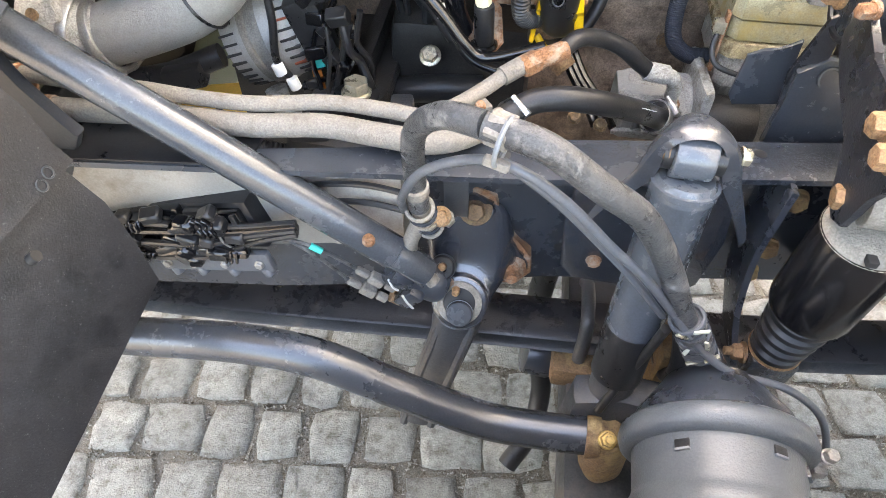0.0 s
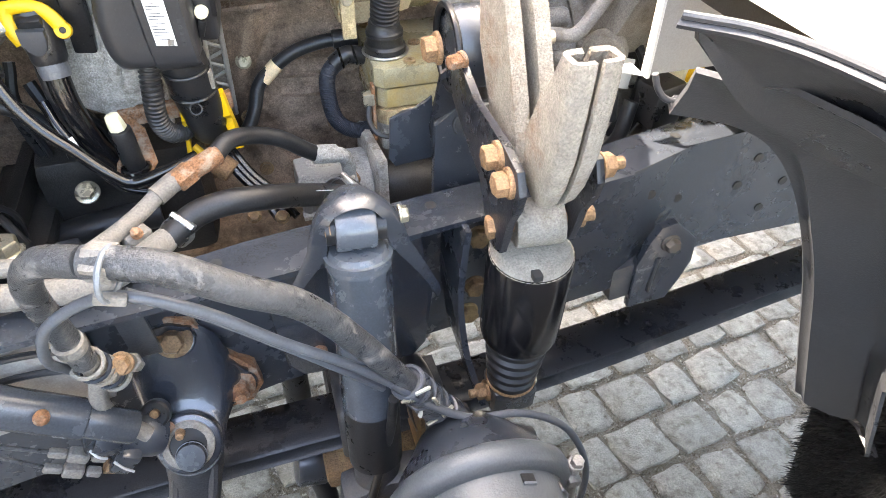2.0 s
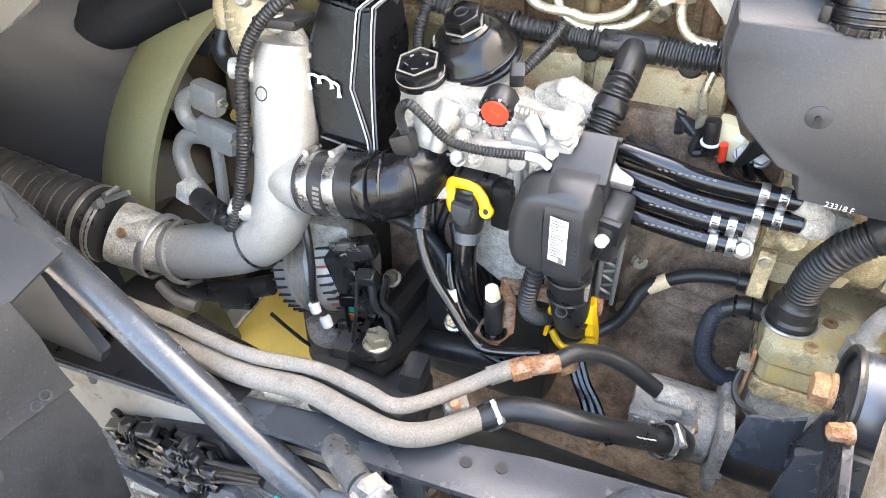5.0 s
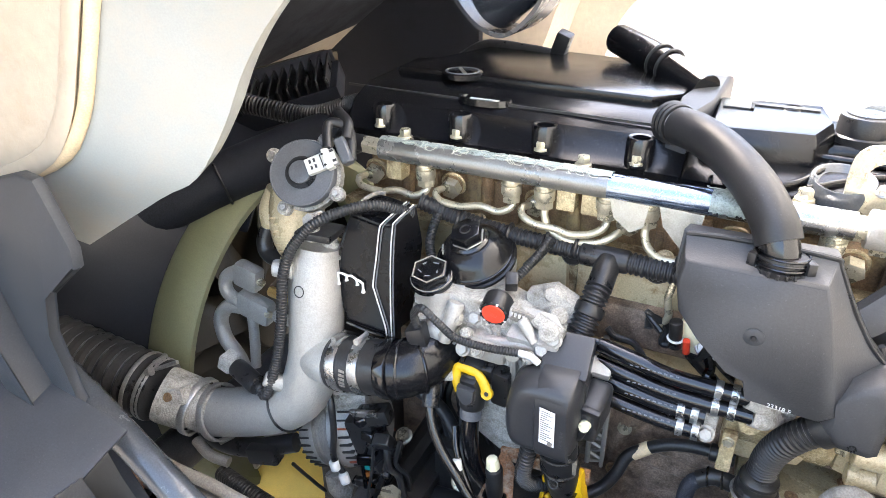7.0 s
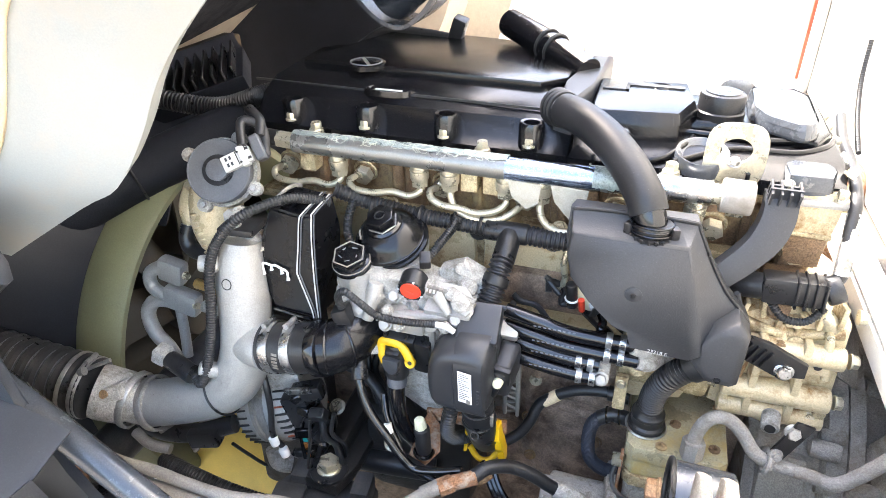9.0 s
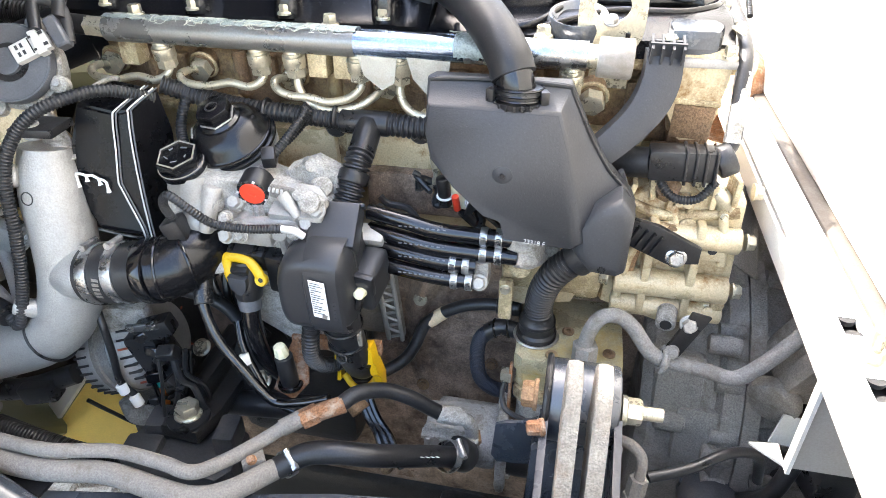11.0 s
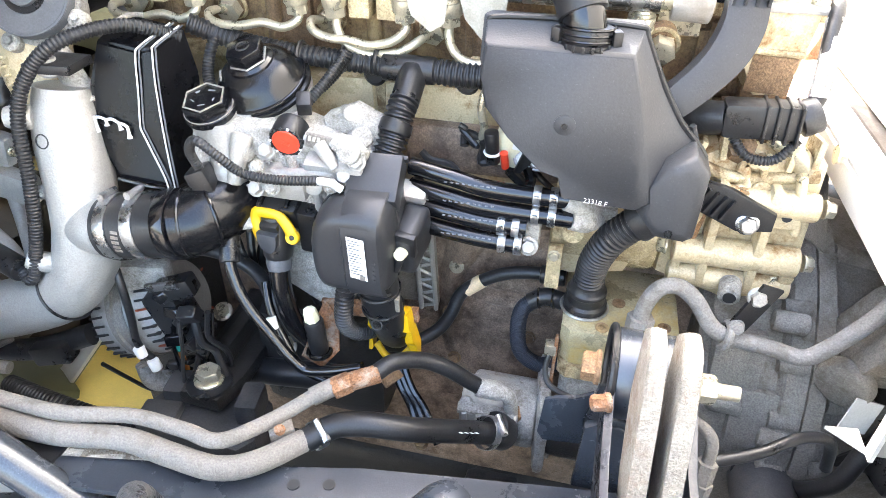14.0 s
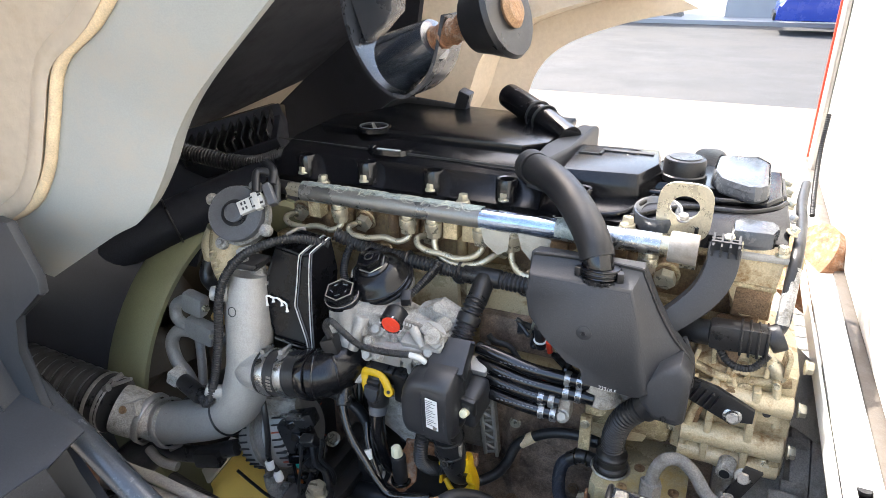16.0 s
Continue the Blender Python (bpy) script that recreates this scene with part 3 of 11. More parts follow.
part("edge_trim", box(bmesh.new(), (0.966, 2.70, 2.45), (0.012, 0.12, 2.5), bev=0.003), STEEL_DULL, body, "grey metal edge trim")

sub = thing("body_cross_member", (0.93, 1.5, 1.15), "off-white painted steel cross member with slots and a bolt", "cross member")
bm = bmesh.new()
# flange strip with two rounded slots
for y0, y1 in ((0.40, 1.055), (1.086, 1.148), (1.177, 2.92)):
    box(bm, (0.931, (y0 + y1) / 2, 1.199), (0.046, y1 - y0, 0.006))
for y0, y1 in ((1.055, 1.086), (1.148, 1.177)):
    for x0, x1 in ((0.908, 0.923), (0.941, 0.954)):
        box(bm, ((x0 + x1) / 2, (y0 + y1) / 2, 1.199), (x1 - x0, y1 - y0, 0.006))
part("top_flange", bm, WHITE_STEEL, sub)
# Dark discs stand in for shade at the rounded slot ends.
for y0 in (1.055, 1.086, 1.148, 1.177):
    part("slot_end", rod(bmesh.new(), (0.932, y0, 1.1966), (0.932, y0, 1.2016), 0.0088, n=20), RUBBER, sub, "dark disc standing in for the shaded slot end")
# Black strip added below the slots in place of the shade inside them.
part("slot_shade_strip", box(bmesh.new(), (0.931, 1.115, 1.184), (0.042, 0.20, 0.010), bev=0.002), RUBBER, sub, "black strip standing in for shade below the slots")
# Web colour carries the recess shade as well as dirt.
part("web", box(bmesh.new(), (0.972, 1.6, 1.156), (0.035, 2.4, 0.10), bev=0.003), DIRTY_SHADED_STEEL, sub, "dirty brown channel web, recess shade put into its colour")
part("lip", box(bmesh.new(), (0.903, 1.6, 1.182), (0.005, 2.4, 0.036), bev=0.001), WHITE_STEEL, sub)
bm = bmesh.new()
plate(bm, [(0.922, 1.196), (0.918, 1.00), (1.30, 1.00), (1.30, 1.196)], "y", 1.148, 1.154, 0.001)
part("gusset", bm, GUSSET, sub, "flat gusset plate, off-white darkened to its shaded tone")
part("gusset_lip", box(bmesh.new(), (0.919, 1.143, 1.098), (0.005, 0.014, 0.192), bev=0.001), WHITE_STEEL, sub, "white folded edge")
part("gusset_lip", box(bmesh.new(), (0.906, 1.120, 1.192), (0.014, 0.060, 0.004), bev=0.001), WHITE_STEEL, sub, "white folded edge")
part("gusset_foot", slab(bmesh.new(), [(0.884, 1.176, 1.004), (0.918, 1.148, 1.004), (0.918, 1.180, 1.004)], 0.004), WHITE_STEEL, sub, "white triangular foot")
bm = hexbolt(bmesh.new(), (0.933, 1.110, 1.202), (0, 0, 1), 0.021, 0.016, 1.5)
rod(bm, (0.933, 1.110, 1.215), (0.933, 1.110, 1.240), 0.0065, n=14)
part("bolt", bm, GALV, sub, "zinc bolt with a flange nut")
bm = hexbolt(bmesh.new(), (1.12, 1.148, 1.085), (0, -1, 0), 0.021, 0.016, 1.6)
part("side_bolt", bm, RUST_BOLT, sub, "rusty bolt")

# ---- chassis ----
chassis = thing("chassis_rail", (0.6, 1.05, 0.68), "dark grey painted steel chassis rail with drilled holes", "chassis rail")
near_edge = [(-0.80, 0.905), (-0.35, 0.93), (0.02, 0.963), (0.305, 0.990), (0.442, 1.005), (0.582, 1.029), (0.72, 1.045)]
far_edge = [(-0.80, 0.94), (-0.35, 0.96), (0.004, 0.996), (0.20, 1.03), (0.38, 1.069), (0.60, 1.098), (0.74, 1.115)]
bm = bmesh.new()
plate(bm, near_edge + far_edge[::-1], "z", 0.897, 0.905, 0.001)
part("top_flange", bm, CHASSIS, chassis)
bm = bmesh.new()
plate(bm, [(x, y) for x, y in far_edge] + [(x, y + 0.008) for x, y in far_edge[::-1]], "z", 0.64, 0.897)
part("web", bm, CHASSIS, chassis)
bm = bmesh.new()
plate(bm, [(0.72, 1.047), (0.886, 1.066), (1.00, 1.112), (1.12, 1.122), (2.8, 1.125), (2.8, 1.20), (1.15, 1.20), (0.96, 1.16), (0.74, 1.115)], "z", 0.69, 0.905, 0.004)
part("rear_section", bm, CHASSIS, chassis)
bm = bmesh.new()
plate(bm, [(-0.42, 0.945), (-0.35, 0.950), (0.004, 0.986), (0.20, 1.020), (0.20, 1.026), (0.004, 0.992), (-0.35, 0.956), (-0.42, 0.951)], "z", 0.745, 0.885)
part("liner_plate", bm, PALE_STEEL, chassis, "pale grey liner plate with a hole")
part("liner_hole", rod(bmesh.new(), (-0.20, 0.958, 0.80), (-0.20, 0.972, 0.80), 0.008, n=16), FLAT_BLACK, chassis, "dark drilled hole")
for x, y, z in ((1.0, 1.113, 0.809), (1.112, 1.122, 0.804), (1.135, 1.123, 0.85), (1.173, 1.123, 0.747), (1.20, 1.123, 0.795), (1.23, 1.123, 0.85), (0.93, 1.085, 0.85)):
    part("bolt_hole", rod(bmesh.new(), (x, y - 0.003, z), (x, y + 0.01, z), 0.0075, n=16), FLAT_BLACK, chassis, "dark drilled hole")
for x, y in ((0.608, 1.076), (0.31, 1.03), (0.35, 1.04), (0.985, 1.135), (0.48, 1.05)):
    part("flange_hole", rod(bmesh.new(), (x, y, 0.900), (x, y, 0.9062), 0.0075, n=16), FLAT_BLACK, chassis, "dark drilled hole")
for x, z in ((0.352, 0.71), (0.399, 0.71), (0.44, 0.695)):
    y = 1.069 + (x - 0.38) * 0.132
    part("web_hole", rod(bmesh.new(), (x, y - 0.003, z), (x, y + 0.004, z), 0.0075, n=14), FLAT_BLACK, chassis, "dark drilled hole")
far_rail = thing("far_chassis_rail", (0.7, 1.98, 0.67), "dusty dark chassis rail on the far side", "chassis rail")
part("web", box(bmesh.new(), (0.7, 2.01, 0.78), (3.6, 0.008, 0.204), bev=0.002), CHASSIS_DUSTY, far_rail)
for z in (0.674, 0.886):
    part("flange", box(bmesh.new(), (0.7, 1.98, z), (3.6, 0.07, 0.008), bev=0.002), CHASSIS_DUSTY, far_rail)
for x in (-0.4, 0.9, 1.7):
    part("cross_tube", rod(bmesh.new(), (x, 1.15, 0.76), (x, 2.0, 0.76), 0.045, n=24), CHASSIS_DUSTY, far_rail)

spring = thing("leaf_spring", (0.5, 1.08, 0.49), "black two-leaf steel spring under the chassis rail", "leaf spring")
for k, z in enumerate((0.53, 0.497)):
    bm = bmesh.new()
    line = [(-0.80, 1.05, z + .02), (-0.2, 1.055, z), (0.3, 1.072, z), (0.8, 1.092, z), (1.4, 1.16, z + .01), (2.3, 1.22, z + .06)]
    rows = []
    for p in smooth(line, 5):
        rows.append([(p.x, p.y - 0.042, p.z - 0.003), (p.x, p.y - 0.038, p.z), (p.x, p.y + 0.038, p.z), (p.x, p.y + 0.042, p.z - 0.003)])
    sheet(bm, rows, 0.02)
    part("leaf", bm, CHASSIS_DUSTY if k else LINK_BLACK, spring)


# ---- tilted cab above the engine bay ----
cab = thing("tilted_cab", (-0.9, 1.5, 1.2), "cream lorry cab tilted forward, black underside and pale inner wings", "lorry cab")
edge = smooth([(-0.335, 1.085, 1.29), (-0.184, 1.100, 1.385), (-0.120, 1.107, 1.422), (-0.071, 1.118, 1.494), (-0.035, 1.125, 1.564), (0.019, 1.13, 1.632), (0.14, 1.14, 1.747), (0.30, 1.16, 1.90)], 4)
seam = smooth([(-0.50, 1.05, 1.36), (-0.30, 1.05, 1.43), (-0.229, 1.055, 1.496), (-0.191, 1.06, 1.584), (-0.155, 1.065, 1.667), (-0.075, 1.07, 1.723), (-0.0, 1.075, 1.80), (0.15, 1.09, 1.95)], 4)
bm = bmesh.new()
rows = []
for a, b in zip(seam, edge):
    rows.append([a, a.lerp(b, 0.3) + Vector((0, -0.012, 0)), a.lerp(b, 0.65) + Vector((0, -0.012, 0)), b, b + Vector((-0.02, 0.05, 0.005))])
sheet(bm, rows, 0.003)
part("inner_wing", bm, CAB_BLUE, cab, "pale primer-coloured inner wing")
bm = bmesh.new()
rows = []
for a in seam:
    rows.append([a + Vector((-0.62, -0.10, 0.02)), a + Vector((-0.3, -0.055, 0.0)), a + Vector((-0.1, -0.022, -0.004)), a + Vector((-0.03, -0.012, 0.0)), a])
sheet(bm, rows, 0.003)
part("wheel_arch_panel", bm, CREAM, cab, "cream painted wheel arch panel")
part("seam_strip", sweep(bmesh.new(), [p + Vector((-0.022, -0.018, 0)) for p in seam], 0.014, 10, ((0, 1, 0), 0.4)), CREAM, cab)
part("sealant_bead", sweep(bmesh.new(), [p + Vector((0.0, -0.008, 0)) for p in seam], 0.009, 10), SEALANT, cab, "tan sealant bead")
# black underside, seen past the wing
bm = bmesh.new()
slab(bm, [(-1.55, 1.13, 0.81), (-1.55, 2.5, 0.81), (-0.30, 2.5, 1.72), (0.08, 2.5, 2.1), (0.08, 1.13, 2.1), (-0.25, 1.13, 1.72)], 0.04)
part("underside", bm, CAB_BLACK, cab, "black sound-deadened cab underside")
# Added panel that closes the bright gap behind the underside.
bm = bmesh.new()
plate(bm, [(-1.6, 0.7), (-1.6, 2.05), (-0.2, 2.05), (-0.30, 1.44), (-0.30, 0.7)], "y", 2.44, 2.47)
part("rear_gap_panel", bm, CAB_BLACK, cab, "black panel added to close the gap behind the cab")
# Upper shell is out of view; its outline is set by where sun falls.
bm = bmesh.new()
plate(bm, [(-2.6, 1.1), (-0.98, 1.2), (-0.3, 1.76), (0.06, 2.12), (-0.35, 2.80), (-1.3, 3.3), (-2.6, 2.2)], "y", 0.42, 2.6, 0.05)
part("shell", bm, CREAM, cab, "cream painted cab shell")
# far inner wing
bm = bmesh.new()
arc = smooth([(-0.25, 2.5, 1.15), (-0.12, 2.48, 1.36), (-0.07, 2.50, 1.51), (0.02, 2.52, 1.60), (0.20, 2.54, 1.67), (0.42, 2.55, 1.72)], 5)
sheet(bm, [[p + Vector((-0.35, -0.02, 0.30)), p + Vector((-0.1, 0, 0.06)), p, p + Vector((0.03, 0.12, 0.0)), p + Vector((0.15, 0.15, -0.06))] for p in arc], 0.004)
part("far_wing", bm, CREAM, cab, "cream far wheel arch")

# cab mounting foot hanging from the cab floor
foot = thing("cab_rear_mount", (0.1, 1.6, 1.55), "navy steel cab mount with rusty threaded spigot and rubber pad", "cab mount")
bm = bmesh.new()
bend = smooth([(-0.045, 1.60, 2.1), (-0.042, 1.60, 1.85), (-0.036, 1.60, 1.72), (-0.014, 1.60, 1.635), (0.03, 1.60, 1.57), (0.080, 1.60, 1.540), (0.12, 1.60, 1.548), (0.165, 1.60, 1.60), (0.19, 1.60, 1.70)], 6)
sheet(bm, [bend, [p + Vector((0, 0.12, 0)) for p in bend]], 0.007)
part("flange", bm, CHASSIS, foot)
bm = bmesh.new()
plate(bm, [(-0.03, 2.1), (-0.03, 1.72), (0.0, 1.64), (0.06, 1.70), (0.10, 2.1)], "y", 1.63, 1.70, 0.006)
part("web", bm, CHASSIS, foot)
part("socket", rod(bmesh.new(), (0.055, 1.66, 1.60), (0.16, 1.63, 1.655), 0.062, 0.042, 28, 0.006), GLOSS_NAVY, foot)
bm = rod(bmesh.new(), (0.15, 1.63, 1.65), (0.25, 1.61, 1.69), 0.023, n=20, bev=0.003)
for k in range(5):
    ring(bm, Vector((0.16, 1.628, 1.654)).lerp(Vector((0.24, 1.612, 1.686)), k / 4), (0.1, -0.02, 0.04), 0.022, 0.004, 24, 6)
part("spigot", bm, RUST, foot, "rusty threaded spigot")
bm = lathe(bmesh.new(), (0.235, 1.61, 1.683), Vector((0.085, -0.015, 0.03)), [(0, 0.03), (0.15, 0.055), (0.5, 0.068), (0.9, 0.085), (1, 0.08)], 28)
part("rubber_pad", bm, RUBBER, foot)
part("washer", lathe(bmesh.new(), (0.318, 1.596, 1.712), Vector((0.016, -0.003, 0.006)), [(0, 0.03), (0.5, 0.034), (1, 0.024)], 20), RUST_BOLT, foot, "rusty washer")

# grey plastic step cladding on the near front corner
clad = thing("step_cladding", (-0.3, 0.95, 0.6), "dark grey moulded plastic step and wing cladding", "cladding")
bm = bmesh.new()
outline = [(-0.90, 1.34), (-0.42, 1.400), (-0.25, 1.452), (-0.222, 1.448), (-0.187, 1.365), (-0.190, 1.338), (-0.270, 1.280), (-0.288, 1.215), (-0.270, 1.12), (-0.22, 0.99), (-0.175, 0.93), (-0.22, 0.85), (-0.60, 0.6), (-0.90, 0.6)]
plate(bm, outline, "y", 0.962, 0.978, 0.004)
part("upper_panel", bm, GREY_PLASTIC, clad)
bm = bmesh.new()
plate(bm, [(-0.42, 1.33), (-0.38, 1.335), (-0.345, 1.20), (-0.30, 1.09), (-0.25, 1.05), (-0.285, 1.028), (-0.34, 1.07), (-0.39, 1.18)], "y", 0.925, 0.966, 0.006)
part("rib", bm, GREY_PLASTIC, clad)
part("clip_slot", box(bmesh.new(), (-0.325, 0.960, 1.408), (0.035, 0.006, 0.012), (0, -15, 0), 0.003), PAPER, clad, "pale oval slot")
# lower flap: hangs outwards below the cladding
flap = thing("wing_flap", (-0.35, 0.9, 0.2), "black rubberised plastic wing flap with moulded ridge", "flap")
# Panel added in place of the lower cladding face, shaped for the camera's view.
bm = bmesh.new()
rows = []
for y, dz, dx in ((0.964, 0.02, 0.0), (0.93, 0.012, 0.0), (0.89, 0.0, 0.0), (0.70, -0.03, -0.045), (0.40, -0.07, -0.115)):
    rows.append([(-0.90 + dx, y, 1.16 + dz), (-0.55 + dx, y, 1.14 + dz), (-0.36 + dx, y, 1.115 + dz), (-0.26 + dx, y, 1.095 + dz), (-0.205 + dx, y, 1.085 + dz), (-0.176 + dx, y, 1.072 + dz)])
sheet(bm, rows, 0.005)
part("cladding_fill", bm, GREY_PLASTIC, clad, "smooth grey panel standing in for the lower cladding face", 60)
rows = []
for f in (0.0, 0.18, 0.4, 0.7, 1.0):
    d = Vector((-0.115 * f, -0.49 * f, -0.07 * f))
    low = Vector((-0.108 * f, -0.48 * f, -0.203 * f))
    rows.append([Vector((-0.175, 0.888, 1.075)) + d, Vector((-0.150, 0.890, 1.03)) + d, Vector((-0.140, 0.890, 0.985)) + d, Vector((-0.128, 0.891, 0.962)) + d,
                 Vector((-0.146, 0.892, 0.945)) + d, Vector((-0.120, 0.893, 0.90)) + d.lerp(low, 0.4), Vector((-0.104, 0.888, 0.84)) + d.lerp(low, 0.7), Vector((-0.092, 0.880, 0.783)) + low])
bm = bmesh.new()
sheet(bm, rows, 0.005)
part("sheet", bm, FLAP, flap, angle=20)
part("clip_hole", rod(bmesh.new(), (-0.108, 0.775, 0.95), (-0.115, 0.773, 0.945), 0.006, n=14), FLAT_BLACK, flap)
for y, z in ((0.862, 0.965), (0.850, 0.958)):
    part("moulded_mark", ring(bmesh.new(), (-0.129 - (0.89 - y) * 0.235, y, z + 0.006), (1, 0, 0.5), 0.006, 0.0012, 18, 5), GREY_PLASTIC, flap)

# ---- radiator and fan tunnel ----
shroud = thing("radiator_shroud", (-0.62, 1.7, 0.6), "black radiator shroud with an olive rubber tunnel ring", "radiator shroud")
bm = bmesh.new()
C = Vector((-0.45, 1.66, 0.80))
n = 64
inner, outer = [], []
for i in range(n):
    w = 2 * math.pi * i / n
    c, s = math.cos(w), math.sin(w)
    inner.append(bm.verts.new(C + Vector((-0.05, 0.42 * c, 0.42 * s))))
    k = 1 / max(abs(c) / 0.60, abs(s) / 0.56)
    outer.append(bm.verts.new(C + Vector((-0.24, k * c, k * s))))
for i in range(n):
    bm.faces.new((inner[i], inner[(i + 1) % n], outer[(i + 1) % n], outer[i]))
part("shroud_panel", bm, SHROUD, shroud)
bm = bmesh.new()
lathe(bm, C + Vector((-0.06, 0, 0)), (0.11, 0, 0), [(0, 0.42), (0.1, 0.428), (0.5, 0.43), (0.9, 0.425), (1, 0.415), (0.97, 0.40), (0.4, 0.355), (0.02, 0.345)], 72, caps=False)
part("tunnel_ring", bm, OLIVE, shroud, "olive green rubber ring")
part("core", box(bmesh.new(), (-0.72, 1.66, 0.80), (0.06, 1.2, 1.1), bev=0.01), FAN_BROWN, shroud, "dark brown radiator core")
fan = thing("cooling_fan", C, "dark brown plastic cooling fan inside its tunnel", "fan")
for k in range(9):
    w = 2 * math.pi * k / 9
    d, e = Vector((0, math.cos(w), math.sin(w))), Vector((0, -math.sin(w), math.cos(w)))
    part("blade", slab(bmesh.new(), [C + Vector((-0.13, 0, 0)) + d * 0.09 - e * 0.04, C + Vector((-0.08, 0, 0)) + d * 0.09 + e * 0.04, C + Vector((-0.08, 0, 0)) + d * 0.335 + e * 0.075, C + Vector((-0.14, 0, 0)) + d * 0.335 - e * 0.055], 0.004), FAN_BROWN, fan)
part("hub", rod(bmesh.new(), C + Vector((-0.22, 0, 0)), C + Vector((-0.05, 0, 0)), 0.10, n=32, bev=0.01), FAN_BROWN, fan)
# header tank duct and finned control unit on top of the shroud
duct = thing("air_duct", (-0.5, 1.6, 1.2), "dusty black plastic air duct across the shroud", "duct")
part("duct_body", tube([(-0.60, 1.36, 1.155), (-0.50, 1.46, 1.21), (-0.40, 1.58, 1.26), (-0.27, 1.70, 1.31), (-0.15, 1.86, 1.34)], 0.055, 20), CAB_BLACK, duct)
for p in ((-0.47, 1.49, 1.225), (-0.30, 1.675, 1.30)):
    part("clip_band", ring(bmesh.new(), p, (0.6, 0.75, 0.28), 0.056, 0.003, 30, 6), BLACK, duct)
part("bracket", box(bmesh.new(), (-0.44, 1.50, 1.15), (0.05, 0.04, 0.06), (0, 20, 30), 0.005), CAB_BLACK, duct)
unit = thing("control_unit", (-0.5, 1.85, 1.35), "black finned electronic control unit with a thick cable", "control unit")
bm = box(bmesh.new(), (-0.54, 1.80, 1.318), (0.30, 0.16, 0.05), (12, -17, 28), 0.006)
part("housing", bm, CAB_BLACK, unit)
base = pose(-0.54, 1.80, 1.318, 12, -17, 28)
for k in range(12):
    p = base @ Vector((-0.13 + k * 0.0236, 0, 0.036))
    part("cooling_fin", box(bmesh.new(), p, (0.006, 0.15, 0.03), (12, -17, 28), 0.001, 1), BLACK, unit)
part("cable", corrugated([(-0.62, 1.62, 1.37), (-0.48, 1.63, 1.35), (-0.36, 1.66, 1.335), (-0.25, 1.66, 1.37), (-0.17, 1.62, 1.40)], 0.022, 0.008, 0.12), BLACK, unit)


# ---- engine: large castings ----
engine = thing("engine", (0.3, 1.7, 0.45), "dirty six-cylinder diesel engine with a black cover", "engine")
bm = bmesh.new()
plate(bm, [(-0.13, 1.02), (-0.13, 1.25), (0.82, 1.25), (0.82, 1.02)], "y", 1.50, 1.78, 0.01)
part("block", bm, CHAMP, engine, "champagne painted cylinder block")
bm = bmesh.new()
plate(bm, [(0.10, 1.185), (0.12, 1.245), (0.29, 1.25), (0.295, 1.18), (0.25, 1.165)], "y", 1.43, 1.51, 0.012)
part("coolant_jacket", bm, CHAMP, engine)
bm = bmesh.new()
plate(bm, [(0.305, 1.18), (0.305, 1.248), (0.47, 1.25), (0.475, 1.175), (0.42, 1.165)], "y", 1.43, 1.51, 0.012)
part("coolant_jacket", bm, CHAMP, engine)
bm = bmesh.new()
plate(bm, [(0.29, 1.245), (0.305, 1.255), (0.305, 1.17), (0.29, 1.18)], "y", 1.44, 1.51, 0.004)
part("jacket_web", bm, CHAMP_OIL, engine)
bm = bmesh.new()
plate(bm, [(-0.15, 0.45), (-0.15, 1.02), (0.62, 1.04), (0.84, 1.0), (0.84, 0.45)], "y", 1.445, 1.95, 0.02)
part("crankcase", bm, BLOCK, engine, "oily brown crankcase")
part("sump", box(bmesh.new(), (0.30, 1.665, 0.33), (0.84, 0.47, 0.26), bev=0.05, seg=3), BLOCK_DARK, engine, "black oil sump")
bm = bmesh.new()
RIDGES = [(0.47, 0.955, 0.66, 0.945, 0.011, 0.012), (0.47, 0.922, 0.65, 0.910, 0.011, 0.012), (0.47, 0.888, 0.64, 0.876, 0.011, 0.012), (0.44, 1.03, 0.405, 0.93, 0.018, 0.020), (0.405, 0.93, 0.405, 0.82, 0.018, 0.020),
          (0.405, 0.82, 0.45, 0.70, 0.018, 0.018), (0.20, 0.90, 0.36, 0.90, 0.013, 0.010), (0.22, 0.84, 0.36, 0.835, 0.013, 0.010), (0.06, 0.96, 0.20, 0.95, 0.016, 0.012), (0.02, 0.89, 0.16, 0.88, 0.014, 0.010), (0.46, 0.83, 0.62, 0.80, 0.020, 0.010), (0.52, 0.76, 0.60, 0.70, 0.03, 0.012)]


def relief(x, z):
    """How far the pressed panel stands out at a place."""
    out = 0.0
    for x0, z0, x1, z1, wide, high in RIDGES:
        vx, vz = x1 - x0, z1 - z0
        f = max(0.0, min(1.0, ((x - x0) * vx + (z - z0) * vz) / (vx * vx + vz * vz)))
        gap = math.hypot(x - x0 - f * vx, z - z0 - f * vz)
        out = max(out, high * math.exp(-(gap / wide) ** 2))
    return out


grid = [[bm.verts.new((-0.06 + 0.0075 * i, 1.441 - relief(-0.06 + 0.0075 * i, 0.66 + 0.0075 * j) + 0.010 * math.sin((0.66 + 0.0075 * j) * 9), 0.66 + 0.0075 * j)) for i in range(97)] for j in range(50)]
for r0, r1 in zip(grid, grid[1:]):
    for i in range(96):
        bm.faces.new((r0[i], r0[i + 1], r1[i + 1], r1[i]))
part("pressed_panel", bm, BLOCK, engine, "oily brown pressed crankcase panel", 60)
